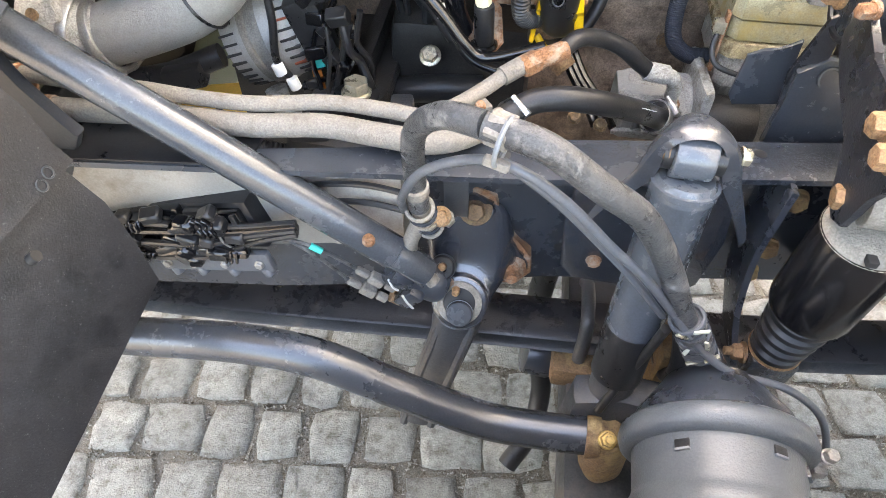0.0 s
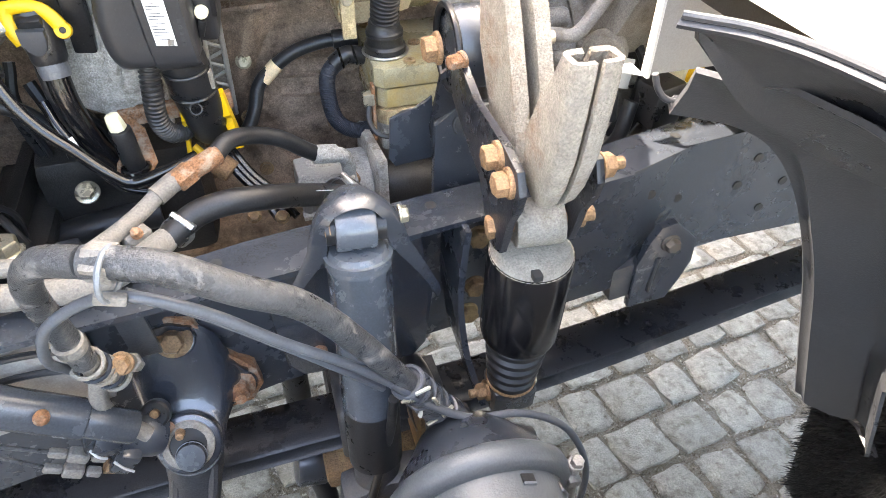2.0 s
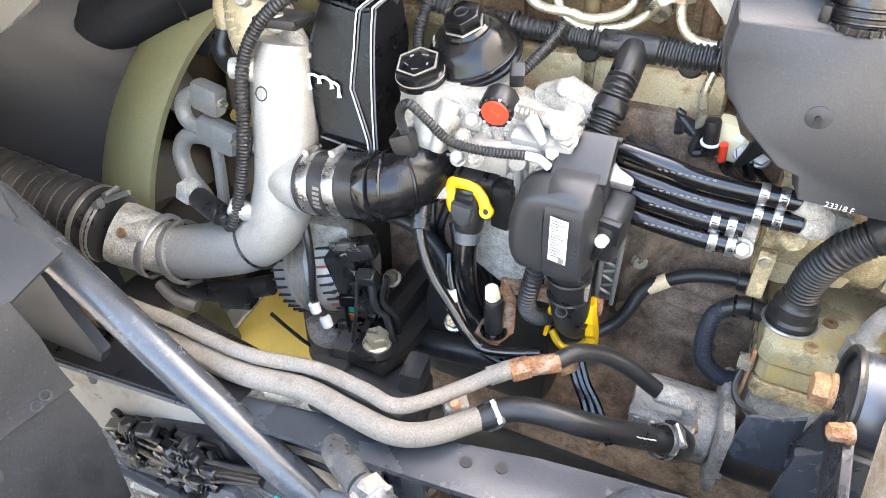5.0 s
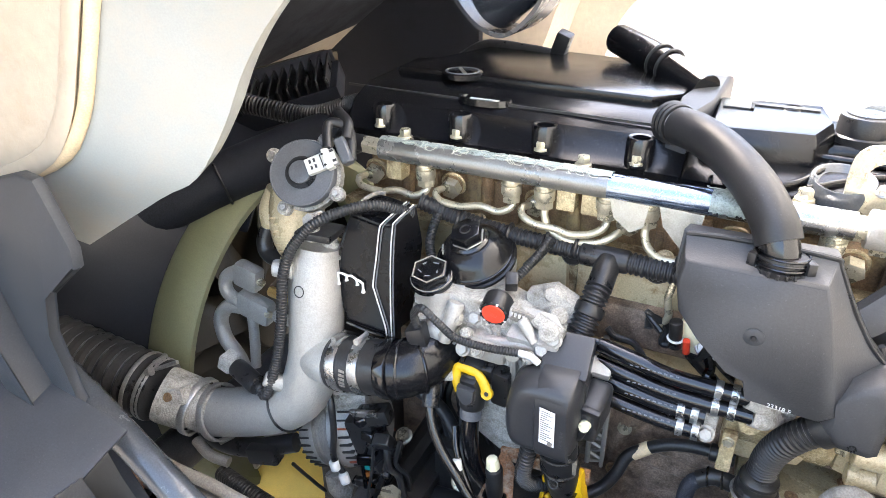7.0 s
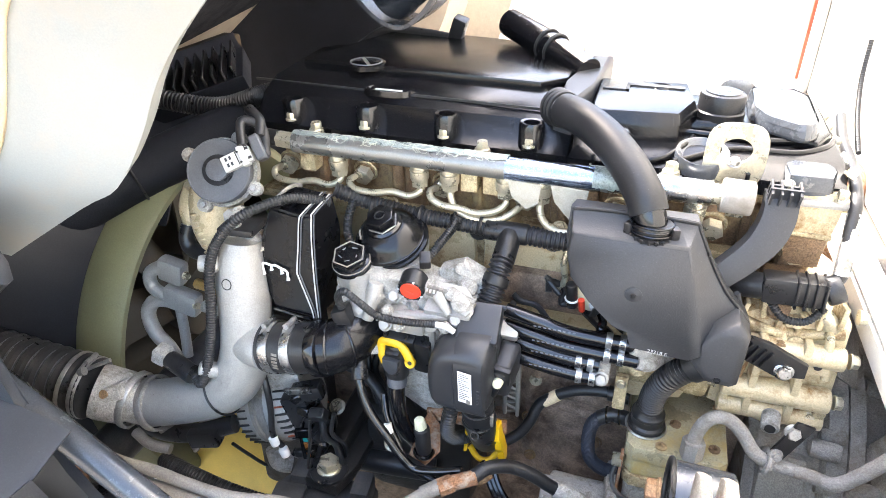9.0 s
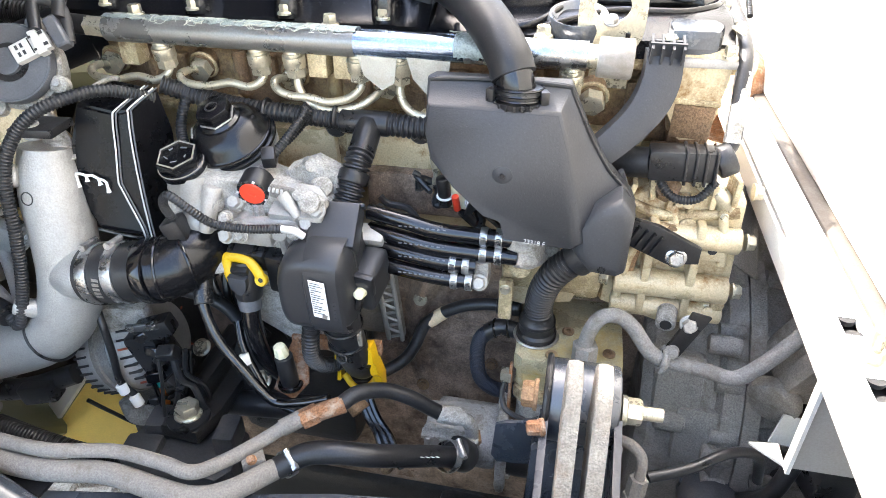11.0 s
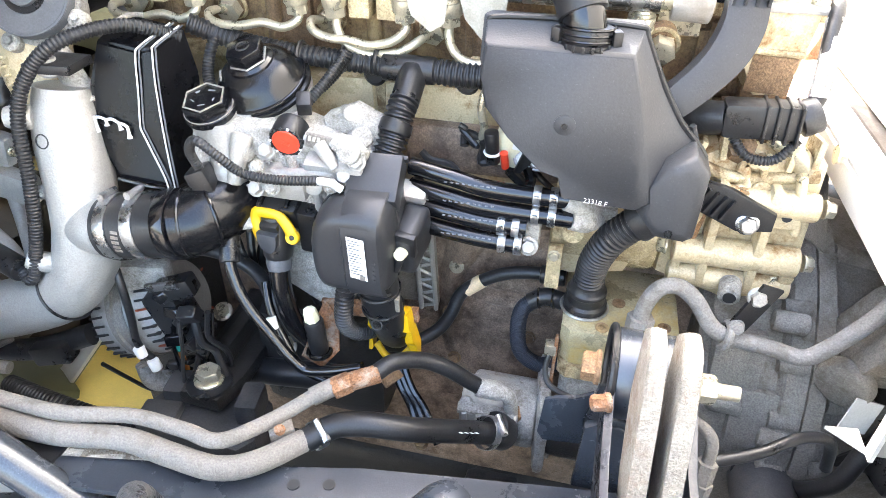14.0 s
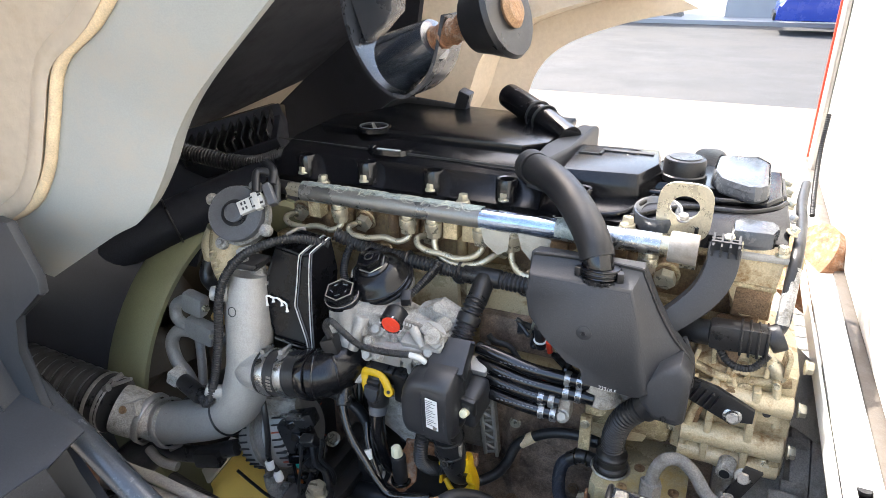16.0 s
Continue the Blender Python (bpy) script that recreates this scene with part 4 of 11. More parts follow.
for p in ((0.415, 1.432, 0.955), (0.406, 1.43, 0.862), (0.417, 1.428, 0.763), (0.54, 1.435, 0.83), (0.60, 1.435, 0.80), (0.274, 1.44, 0.962)):
    part("case_bolt", hexbolt(bmesh.new(), p, (0, -1, 0.2), 0.016, 0.008, 1.5), GALV if p[2] > 0.9 else RUST_DARK, engine)
bm = bmesh.new()
plate(bm, [(-0.09, 1.25), (-0.09, 1.375), (0.82, 1.375), (0.82, 1.25)], "y", 1.478, 1.76, 0.006)
part("cylinder_head", bm, RUST_DARK, engine, "rust-stained cylinder head")
bm = box(bmesh.new(), (0.38, 1.474, 1.366), (0.94, 0.03, 0.018), bev=0.003)
part("head_ledge", bm, CHAMP_OIL, engine, "oily champagne ledge")
for k in range(6):
    x = -0.065 + 0.1455 * k
    bm = box(bmesh.new(), (x + 0.075, 1.474, 1.30), (0.075, 0.014, 0.075), bev=0.004)
    part("head_boss", bm, RUST_DARK, engine)
    bm = rod(bmesh.new(), (x + 0.06, 1.462, 1.35), (x + 0.06, 1.462, 1.285), 0.011, n=14)
    part("head_pillar", bm, RUST_DARK, engine)
bm = box(bmesh.new(), (0.30, 1.47, 1.262), (0.86, 0.05, 0.016), bev=0.003)
part("head_foot", bm, CHAMP_OIL, engine)
# valve cover: stepped black moulding with bolt recesses
bm = bmesh.new()
plate(bm, [(1.452, 1.375), (1.447, 1.400), (1.470, 1.410), (1.487, 1.440), (1.52, 1.452), (1.54, 1.460), (1.72, 1.468), (1.80, 1.455), (1.87, 1.42), (1.87, 1.375)], "x", -0.125, 0.43, 0.005)
part("valve_cover", bm, COVER_BLACK, engine, "glossy black plastic valve cover")
bm = bmesh.new()
plate(bm, [(-0.10, 1.60), (0.36, 1.575), (0.40, 1.62), (0.40, 1.85), (-0.02, 1.90)], "z", 1.458, 1.476, 0.006)
part("cover_panel", bm, COVER_BLACK, engine)
part("cover_groove", box(bmesh.new(), (0.12, 1.515, 1.4515), (0.56, 0.003, 0.004), (0, 0, -2)), FLAT_BLACK, engine)
for x in (-0.05, 0.089, 0.228, 0.369, 0.50):
    y = 1.452 + 0.0
    ear = lathe(bmesh.new(), (x, y + 0.012, 1.402), (0, 0, 0.042), [(0, 0.020), (0.9, 0.020), (1, 0.018), (0.98, 0.013), (0.3, 0.012)], 22)
    part("bolt_recess", ear, GLOSS_BLACK, engine, "glossy black bolt recess")
    part("cover_bolt", hexbolt(bmesh.new(), (x, y - 0.004, 1.408), (0, 0, 1), 0.0135, 0.014, 1.5), GALV, engine, "zinc cover bolt")
bm = bmesh.new()
plate(bm, [(1.448, 1.375), (1.448, 1.398), (1.468, 1.408), (1.50, 1.420), (1.725, 1.424), (1.74, 1.375)], "x", 0.43, 0.822, 0.005)
part("rear_cover", bm, COVER_BLACK, engine, "shiny black rear cover")
part("rocker_hatch", frustum(bmesh.new(), [(0.456, 1.500), (0.584, 1.515), (0.608, 1.594), (0.596, 1.690), (0.452, 1.680)], 1.418, 1.463, 0.14), COVER_BLACK, engine, "raised black hatch")
for x0, y0, x1, y1 in ((0.462, 1.615, 0.50, 1.615), (0.50, 1.615, 0.50, 1.645), (0.50, 1.645, 0.59, 1.655)):
    part("hatch_step", box(bmesh.new(), ((x0 + x1) / 2, (y0 + y1) / 2, 1.4635), (abs(x1 - x0) + 0.005, abs(y1 - y0) + 0.005, 0.003)), FLAT_BLACK, engine)
part("hatch_mark", ring(bmesh.new(), (0.555, 1.655, 1.4635), (0, 0, 1), 0.016, 0.0015, 28, 5), GLOSS_BLACK, engine)
# flowing ridges
for pts in ([(0.600, 1.548, 1.424), (0.677, 1.538, 1.426), (0.730, 1.540, 1.426), (0.780, 1.560, 1.426), (0.815, 1.60, 1.424)],
            [(0.585, 1.455, 1.408), (0.66, 1.498, 1.420), (0.715, 1.505, 1.421), (0.76, 1.512, 1.421), (0.80, 1.545, 1.421), (0.818, 1.585, 1.42)],
            [(0.52, 1.452, 1.402), (0.57, 1.462, 1.410), (0.60, 1.50, 1.421), (0.612, 1.53, 1.422)]):
    part("cover_ridge", tube(pts, 0.0055, 10), COVER_BLACK, engine)
for y in (1.47, 1.53, 1.60, 1.67, 1.72):
    part("edge_bolt", hexbolt(bmesh.new(), (0.824, y, 1.41), (0.5, 0, 1), 0.013, 0.012, 1.5), GALV if y != 1.53 else STEEL_DULL, engine, "edge bolt")
# Lighter than the black cover: sunlight on the top is put into the colour.
part("end_block", frustum(bmesh.new(), [(0.742, 1.437), (0.800, 1.440), (0.808, 1.470), (0.808, 1.600), (0.742, 1.600)], 1.385, 1.417, 0.06, 0.010), SATIN, engine, "end block, satin grey standing in for its sunlit top")
bm = bmesh.new()
plate(bm, [(0.40, 1.48), (0.43, 1.475), (0.445, 1.60), (0.46, 1.80), (0.42, 1.80), (0.40, 1.60)], "z", 1.42, 1.475, 0.010)
part("breather_neck", bm, GREY_PLASTIC, engine, "grey plastic breather neck")
part("cover_step", frustum(bmesh.new(), [(0.598, 1.575), (0.617, 1.604), (0.684, 1.600), (0.716, 1.572), (0.787, 1.535), (0.812, 1.585), (0.814, 1.735), (0.600, 1.735)], 1.418, 1.432, 0.03, 0.005), COVER_BLACK, engine, "stepped black cover tier")
# Plateau is lightened the same way, for the sun on it.
part("rear_plateau", frustum(bmesh.new(), [(0.704, 1.728), (0.772, 1.736), (0.791, 1.70), (0.787, 1.560), (0.766, 1.532), (0.714, 1.572), (0.700, 1.625)], 1.428, 1.457, 0.10, 0.011), SATIN, engine, "smooth rear plateau, satin grey standing in for its sunlit top")
bm = bmesh.new()
plate(bm, [(0.654, 1.415), (0.656, 1.440), (0.662, 1.450), (0.672, 1.456), (0.702, 1.456), (0.712, 1.450), (0.718, 1.440), (0.722, 1.415)], "y", 1.770, 1.776, 0.002)
part("far_lifting_eye", bm, STEEL_DULL, engine, "dull far lifting eye")
part("oil_filler_cap", lathe(bmesh.new(), (0.650, 1.610, 1.432), (0, 0, 0.045), [(0, 0.038), (0.3, 0.0385), (0.35, 0.036), (0.85, 0.036), (0.93, 0.034), (0.96, 0.028), (1, 0.027)], 36), BLACK, engine, "black round oil filler cap")
bm = lathe(bmesh.new(), (0.650, 1.610, 1.422), (0, 0, 0.014), [(0, 0.06), (0.6, 0.058), (1, 0.05)], 4)
part("filler_seat", bm, COVER_BLACK, engine)
bm = lathe(bmesh.new(), (0.626, 1.480, 1.400), (0, -0.005, 0.022), [(0, 0.042), (0.7, 0.041), (1, 0.038), (0.95, 0.034), (0.5, 0.026), (0.3, 0.01)], 36)
part("cover_dish", bm, SATIN, engine, "round moulded dish")
bm = bmesh.new()
for k in range(7):
    box(bm, (0.47 + 0.055 * k, 1.447, 1.393), (0.006, 0.012, 0.03), bev=0.001, seg=1)
part("cover_rib", bm, COVER_BLACK, engine)["kind"] = "stuff"
# emblem: plain ring and disc; filler lettering plate
em = part("emblem_disc", lathe(bmesh.new(), (0.029, 1.60, 1.468), (0, 0, 0.010), [(0, 0.036), (0.9, 0.036), (1, 0.034)], 32), COVER_BLACK, engine)
part("emblem_ring", ring(bmesh.new(), (0.029, 1.60, 1.4782), (0, 0, 1), 0.029, 0.0016, 36, 6), VALVE_GREY, em, "plain dull metal ring")
part("emblem_pin", box(bmesh.new(), (0.029, 1.60, 1.4785), (0.006, 0.048, 0.0015), (0, 0, 35)), STEEL_DULL, em)
bm = bmesh.new()
lathe(bm, (0.105, 1.522, 1.448), (0, 0, 0.010), [(0, 0.048), (1, 0.046), (0.9, 0.038), (0.4, 0.036)], 32)
bmesh.ops.scale(bm, vec=(1, 0.55, 1), space=Matrix.Translation((-0.105, -1.522, 0)), verts=bm.verts)
part("cover_grip", bm, GLOSS_BLACK, engine, "oval glossy grip")
part("grip_print", box(bmesh.new(), (0.105, 1.520, 1.4545), (0.05, 0.006, 0.001)), LIGHT_INK, engine)
# far side of the head: cream manifold lugs
part("far_manifold", box(bmesh.new(), (0.14, 1.90, 1.385), (0.44, 0.09, 0.05), (0, 0, -9), 0.012), CHAMP_OIL, engine)
for k in range(7):
    bm = rod(bmesh.new(), (-0.06 + 0.062 * k, 1.90 - 0.01 * k, 1.415), (-0.03 + 0.062 * k, 1.95 - 0.01 * k, 1.425), 0.022, n=14, bev=0.004)
    part("manifold_lug", bm, CHAMP_OIL, engine)
part("far_pipe", tube([(-0.10, 1.86, 1.44), (-0.04, 1.87, 1.475), (0.06, 1.86, 1.475), (0.13, 1.85, 1.47)], 0.012, 10), RUBBER, engine)
part("far_connector", box(bmesh.new(), (0.13, 1.85, 1.49), (0.03, 0.03, 0.06), (10, 20, 0), 0.005), BLACK, engine)
bm = tube([(0.24, 1.86, 1.51), (0.30, 1.80, 1.50), (0.36, 1.74, 1.487), (0.425, 1.68, 1.468)], 0.028, 20)
part("crankcase_vent_pipe", bm, GLOSS_BLACK, engine, "black vent pipe")
for p in ((0.335, 1.765, 1.494), (0.355, 1.745, 1.49)):
    part("vent_clip", ring(bmesh.new(), p, (0.6, -0.55, -0.15), 0.029, 0.003, 28, 6), RUBBER, engine)
# right end: champagne head end and cam cover
bm = bmesh.new()
plate(bm, [(0.746, 1.388), (0.746, 1.335), (0.754, 1.325), (0.757, 1.285), (0.775, 1.272), (0.80, 1.275), (0.815, 1.305), (0.820, 1.36), (0.822, 1.395)], "y", 1.436, 1.60, 0.007)
part("head_end", bm, CHAMP, engine)
part("stain_band", box(bmesh.new(), (0.786, 1.437, 1.327), (0.064, 0.008, 0.008), (0, 2, 0), 0.003), CHAMP_OIL, engine, "oily ledge")
part("stained_skirt", box(bmesh.new(), (0.786, 1.438, 1.300), (0.052, 0.008, 0.046), (0, 2, 0), 0.003), RUST_DARK, engine, "dark streaked skirt")
bm = bmesh.new()
plate(bm, [(0.758, 1.285), (0.805, 1.285), (0.80, 1.235), (0.765, 1.24)], "y", 1.45, 1.60, 0.004)
part("head_end_foot", bm, RUST_DARK, engine)
bm = bmesh.new()
plate(bm, [(0.742, 1.428), (0.826, 1.432), (0.828, 1.56), (0.742, 1.56)], "z", 1.372, 1.384, 0.004)
part("cam_end_cover", bm, ALU, engine, "bright cam end flange")
for x, y in ((0.752, 1.436), (0.815, 1.438), (0.82, 1.53)):
    part("end_bolt", hexbolt(bmesh.new(), (x, y, 1.384), (0, 0, 1), 0.014, 0.016, 1.5), GALV, engine)

# ---- fuel system ----
fuel = thing("common_rail", (0.33, 1.40, 1.37), "steel common rail with peeling wax film", "fuel rail")
part("rail_tube", rod(bmesh.new(), (-0.02, 1.402, 1.389), (0.345, 1.402, 1.388), 0.0185, n=26), RAIL_STEEL, fuel)
part("bare_section", rod(bmesh.new(), (0.345, 1.402, 1.388), (0.49, 1.402, 1.388), 0.0180, n=26), BLUE_STEEL, fuel, "blue-tinted bare steel")
part("bright_section", rod(bmesh.new(), (0.49, 1.402, 1.388), (0.643, 1.402, 1.388), 0.0182, n=26), STEEL, fuel)
part("rail_neck", rod(bmesh.new(), (0.642, 1.402, 1.388), (0.657, 1.402, 1.388), 0.0150, n=24), GALV, fuel)
rng = random.Random(7)
for x0, x1, lo, hi in ((-0.02, 0.12, -0.4, 0.85), (0.12, 0.348, -0.4, 0.95), (0.478, 0.53, -0.2, 2.3)):
    bm = bmesh.new()
    rows = []
    steps = 26
    for i in range(steps + 1):
        x = x0 + (x1 - x0) * i / steps
        row = []
        a0 = lo + rng.uniform(-.12, .12)
        for k in range(7):
            w = a0 + (hi - lo) * k / 6
            r = 0.0196 + rng.uniform(0, 0.0008)
            row.append((x + rng.uniform(-.001, .001), 1.402 - r * math.sin(w - 0.35), 1.3885 + r * math.cos(w - 0.35)))
        rows.append(row)
    sheet(bm, rows, 0.0006)
    part("wax_film", bm, WAX, fuel, "cracked greenish wax film")
vv_rng = random.Random(3)
bm = bmesh.new()
for k in range(60):
    x, w = vv_rng.uniform(-0.018, 0.345) if k < 51 else vv_rng.uniform(0.48, 0.53), vv_rng.uniform(-0.5, 0.75)
    line, head = [], vv_rng.uniform(0, 6.3)
    for i in range(9):
        line.append((x, 1.402 - 0.0206 * math.sin(w), 1.3885 + 0.0206 * math.cos(w)))
        head += vv_rng.uniform(-1.1, 1.1)
        x, w = x + 0.0035 * math.cos(head), max(-0.6, min(0.85, w + 0.13 * math.sin(head)))
    sweep(bm, line, 0.0006, 5)
part("wax_edge", bm, FILM, fuel, "curled pale edges of wax")["kind"] = "stuff"
for x0, x1, drop in ((0.352, 0.405, 0.045), (0.418, 0.475, 0.055)):
    bm = bmesh.new()
    pts = [(x0, 1.379), (x1, 1.377), (x1 - 0.004, 1.345), (x0 + (x1 - x0) * 0.6, 1.379 - drop), (x0 + 0.008, 1.352)]
    plate(bm, pts, "y", 1.379, 1.381)
    part("hanging_film", bm, THIN_FILM, fuel, "hanging scrap of film")
part("rail_cap", rod(bmesh.new(), (0.655, 1.402, 1.388), (0.698, 1.402, 1.387), 0.0245, n=32, bev=0.003), PALE_STEEL, fuel, "dull end cap")
part("end_plug", rod(bmesh.new(), (-0.052, 1.403, 1.39), (-0.018, 1.402, 1.389), 0.015, n=6), GALV, fuel)
part("pressure_sensor", rod(bmesh.new(), (-0.105, 1.405, 1.392), (-0.05, 1.403, 1.39), 0.014, n=18, bev=0.003), BLACK, fuel, "black pressure sensor")
for x in (0.003, 0.297, 0.585):
    bm = rod(bmesh.new(), (x, 1.437, 1.378), (x, 1.437, 1.398), 0.013, n=16)
    hexbolt(bm, (x, 1.437, 1.398), (0, 0, 1), 0.0165, 0.016, 1.5)
    part("saddle_bolt", bm, GALV, fuel, "pale star-headed saddle bolt")
    part("saddle", box(bmesh.new(), (x, 1.425, 1.385), (0.034, 0.035, 0.02), bev=0.004), GREY_BLUE if x > 0.1 else GALV, fuel)
for x in (-0.005, 0.283, 0.32):
    part("rail_foot", box(bmesh.new(), (x, 1.425, 1.352), (0.028, 0.03, 0.036), bev=0.003), CHAMP_OIL, fuel)
inj = [(-0.068, 1.452, 1.322), (0.078, 1.455, 1.320), (0.225, 1.455, 1.316), (0.370, 1.452, 1.315), (0.515, 1.452, 1.315), (0.655, 1.42, 1.325)]
nuts = [0.055, 0.200, 0.252, 0.344, 0.401, 0.626]
for x in nuts:
    u = thing("rail_union", (x, 1.405, 1.33), "zinc-plated fuel line union nut", "union nut", "rail union nuts")
    bm = lathe(bmesh.new(), (x, 1.404, 1.380), (0, 0.003, -0.018), [(0, 0.0115), (0.2, 0.0130), (0.3, 0.0118), (0.5, 0.0130), (0.6, 0.0118), (0.8, 0.013), (1, 0.012)], 20)
    part("thread", bm, GALV, u)
    part("collar", rod(bmesh.new(), (x, 1.406, 1.366), (x, 1.409, 1.349), 0.0158, n=24, bev=0.001), GALV, u)
    part("hex", rod(bmesh.new(), (x, 1.409, 1.350), (x, 1.411, 1.336), 0.0142, n=6), GALV, u)
for p in inj:
    u = thing("injector_union", (p[0], p[1], p[2]), "yellow zinc injector line nut in the head", "union nut", "injector union nuts")
    bm = rod(bmesh.new(), Vector(p) + Vector((0, 0.03, 0.01)), Vector(p) + Vector((0, 0.005, 0.001)), 0.018, n=18)
    part("sleeve", bm, RUST_DARK, u)
    part("seat_ring", ring(bmesh.new(), Vector(p) + Vector((0, 0.010, 0.003)), (0, 1, 0.3), 0.0195, 0.003, 24, 6), CHAMP_OIL, u)
    bm = rod(bmesh.new(), Vector(p) + Vector((0, 0.012, 0.004)), Vector(p) + Vector((0, -0.010, -0.004)), 0.0175, n=6, bev=0.0015)
    part("hex", bm, GALV, u)
runs = [[(0.057, 1.411, 1.341), (0.057, 1.402, 1.328), (0.038, 1.397, 1.319), (0.010, 1.397, 1.323), (-0.025, 1.397, 1.316), (-0.062, 1.400, 1.318), (-0.074, 1.415, 1.326), inj[0]],
        [(0.202, 1.411, 1.341), (0.202, 1.402, 1.328), (0.183, 1.397, 1.319), (0.155, 1.397, 1.323), (0.120, 1.397, 1.316), (0.083, 1.400, 1.318), (0.071, 1.415, 1.326), inj[1]],
        [(0.345, 1.411, 1.341), (0.346, 1.402, 1.327), (0.330, 1.397, 1.313), (0.300, 1.395, 1.306), (0.273, 1.396, 1.310), (0.243, 1.397, 1.311), (0.222, 1.402, 1.318), (0.216, 1.418, 1.325), inj[2]],
        [(0.254, 1.411, 1.341), (0.256, 1.403, 1.322), (0.270, 1.400, 1.302), (0.301, 1.398, 1.294), (0.339, 1.400, 1.300), (0.362, 1.415, 1.312), inj[3]],
        [(0.401, 1.411, 1.341), (0.402, 1.403, 1.322), (0.412, 1.399, 1.304), (0.434, 1.398, 1.294), (0.470, 1.400, 1.298), (0.502, 1.420, 1.310), inj[4]]]
for pts in runs:
    whole("fuel_line", tube(pts, 0.0058, 12), GALV, "bent zinc-plated high-pressure fuel line", "fuel line", "high-pressure fuel lines")
for x in (0.135, 0.285, 0.43):
    part("deck_bolt", hexbolt(bmesh.new(), (x, 1.440, 1.276), (0, -0.7, 0.7), 0.018, 0.012, 1.5), CHAMP_OIL, engine, "oily deck bolt")
lift = thing("lifting_eye", (0.665, 1.44, 1.36), "yellow zinc lifting eye plate with an oval hole", "lifting eye")
bm = bmesh.new()
n = 28
ro, ri = [], []
for i in range(n):
    w = 2 * math.pi * i / n
    c, s = math.cos(w), math.sin(w)
    ro.append((0.668 + 0.042 * (abs(c) ** 0.6) * (1 if c > 0 else -1), 1.43 + 0.048 * (abs(s) ** 0.6) * (1 if s > 0 else -1)))
    ri.append((0.668 + 0.022 * c, 1.438 + 0.019 * s))
a = [[bm.verts.new((p[0], y, p[1])) for p in lst] for y in (1.445, 1.452) for lst in (ro, ri)]
for i in range(n):
    j = (i + 1) % n
    bm.faces.new((a[0][i], a[0][j], a[1][j], a[1][i]))
    bm.faces.new((a[2][i], a[3][i], a[3][j], a[2][j]))
    bm.faces.new((a[0][i], a[2][i], a[2][j], a[0][j]))
    bm.faces.new((a[1][i], a[1][j], a[3][j], a[3][i]))
part("eye_plate", bm, GALV, lift)
part("leg", box(bmesh.new(), (0.672, 1.4485, 1.365), (0.05, 0.006, 0.06), bev=0.001), GALV, lift)
part("bolt", hexbolt(bmesh.new(), (0.668, 1.445, 1.418), (0, -0.3, 1), 0.014, 0.01), STEEL_DULL, lift)

# ---- breather hose and grey separator box ----
hose2 = thing("breather_hose", (0.5, 1.38, 1.4), "thick dark grey foam-covered breather hose", "hose")
part("cover", tube([(0.415, 1.480, 1.462), (0.445, 1.452, 1.462), (0.485, 1.412, 1.452), (0.525, 1.362, 1.432), (0.552, 1.330, 1.405), (0.562, 1.318, 1.385)], 0.0265, 22), HOSE_BLACK, hose2)
for k in range(3):
    part("end_rib", ring(bmesh.new(), (0.412 - 0.006 * k, 1.484 + 0.006 * k, 1.462), (0.6, -0.7, 0.05), 0.026, 0.004, 28, 6), RUBBER, hose2)
part("lower_elbow", tube([(0.560, 1.321, 1.39), (0.566, 1.315, 1.372), (0.568, 1.318, 1.352)], 0.0225, 22), GLOSS_BLACK, hose2)
sep = thing("oil_separator", (0.60, 1.30, 1.16), "matt grey moulded plastic oil separator box with print", "separator box")
outline = [(0.466, 1.356), (0.462, 1.322), (0.470, 1.287), (0.497, 1.255), (0.537, 1.220), (0.559, 1.214), (0.566, 1.190), (0.648, 1.186), (0.664, 1.197), (0.657, 1.232), (0.642, 1.285), (0.634, 1.315), (0.620, 1.356)]
seat = [(0.460, 1.369), (0.458, 1.322), (0.466, 1.287), (0.493, 1.253), (0.533, 1.217), (0.555, 1.210), (0.562, 1.186), (0.650, 1.180), (0.719, 1.200), (0.716, 1.239), (0.682, 1.274), (0.656, 1.314), (0.628, 1.370)]

def sep_y(z):
    return 1.268 + (z - 1.18) * 0.10


bm = bmesh.new()
front = [bm.verts.new((x + (0.565 - x) * 0.045, sep_y(z), z + (1.27 - z) * 0.045)) for x, z in outline]
mid = [bm.verts.new((x, sep_y(z) + 0.006, z)) for x, z in outline]
back = [bm.verts.new((x, sep_y(z) + 0.046, z)) for x, z in seat]
flange = [bm.verts.new((x + (x - 0.58) * 0.03, sep_y(z) + 0.047, z + (z - 1.27) * 0.03)) for x, z in seat]
flange2 = [bm.verts.new((x + (x - 0.58) * 0.03, sep_y(z) + 0.055, z + (z - 1.27) * 0.03)) for x, z in seat]
rear = [bm.verts.new((x, sep_y(z) + 0.080, z)) for x, z in seat]
rings_ = [front, mid, back, flange, flange2, rear]
bm.faces.new(front)
bm.faces.new(rear[::-1])
for r0, r1 in zip(rings_, rings_[1:]):
    for i in range(len(outline)):
        j = (i + 1) % len(outline)
        bm.faces.new((r0[i], r0[j], r1[j], r1[i]))
bmesh.ops.recalc_face_normals(bm, faces=bm.faces)
bmesh.ops.bevel(bm, geom=[g for g in bm.edges if g.calc_length() > 0.008], offset=0.0032, segments=3, affect="EDGES", clamp_overlap=True)
part("shell", bm, BOX_GREY, sep, angle=60)
bm = bmesh.new()
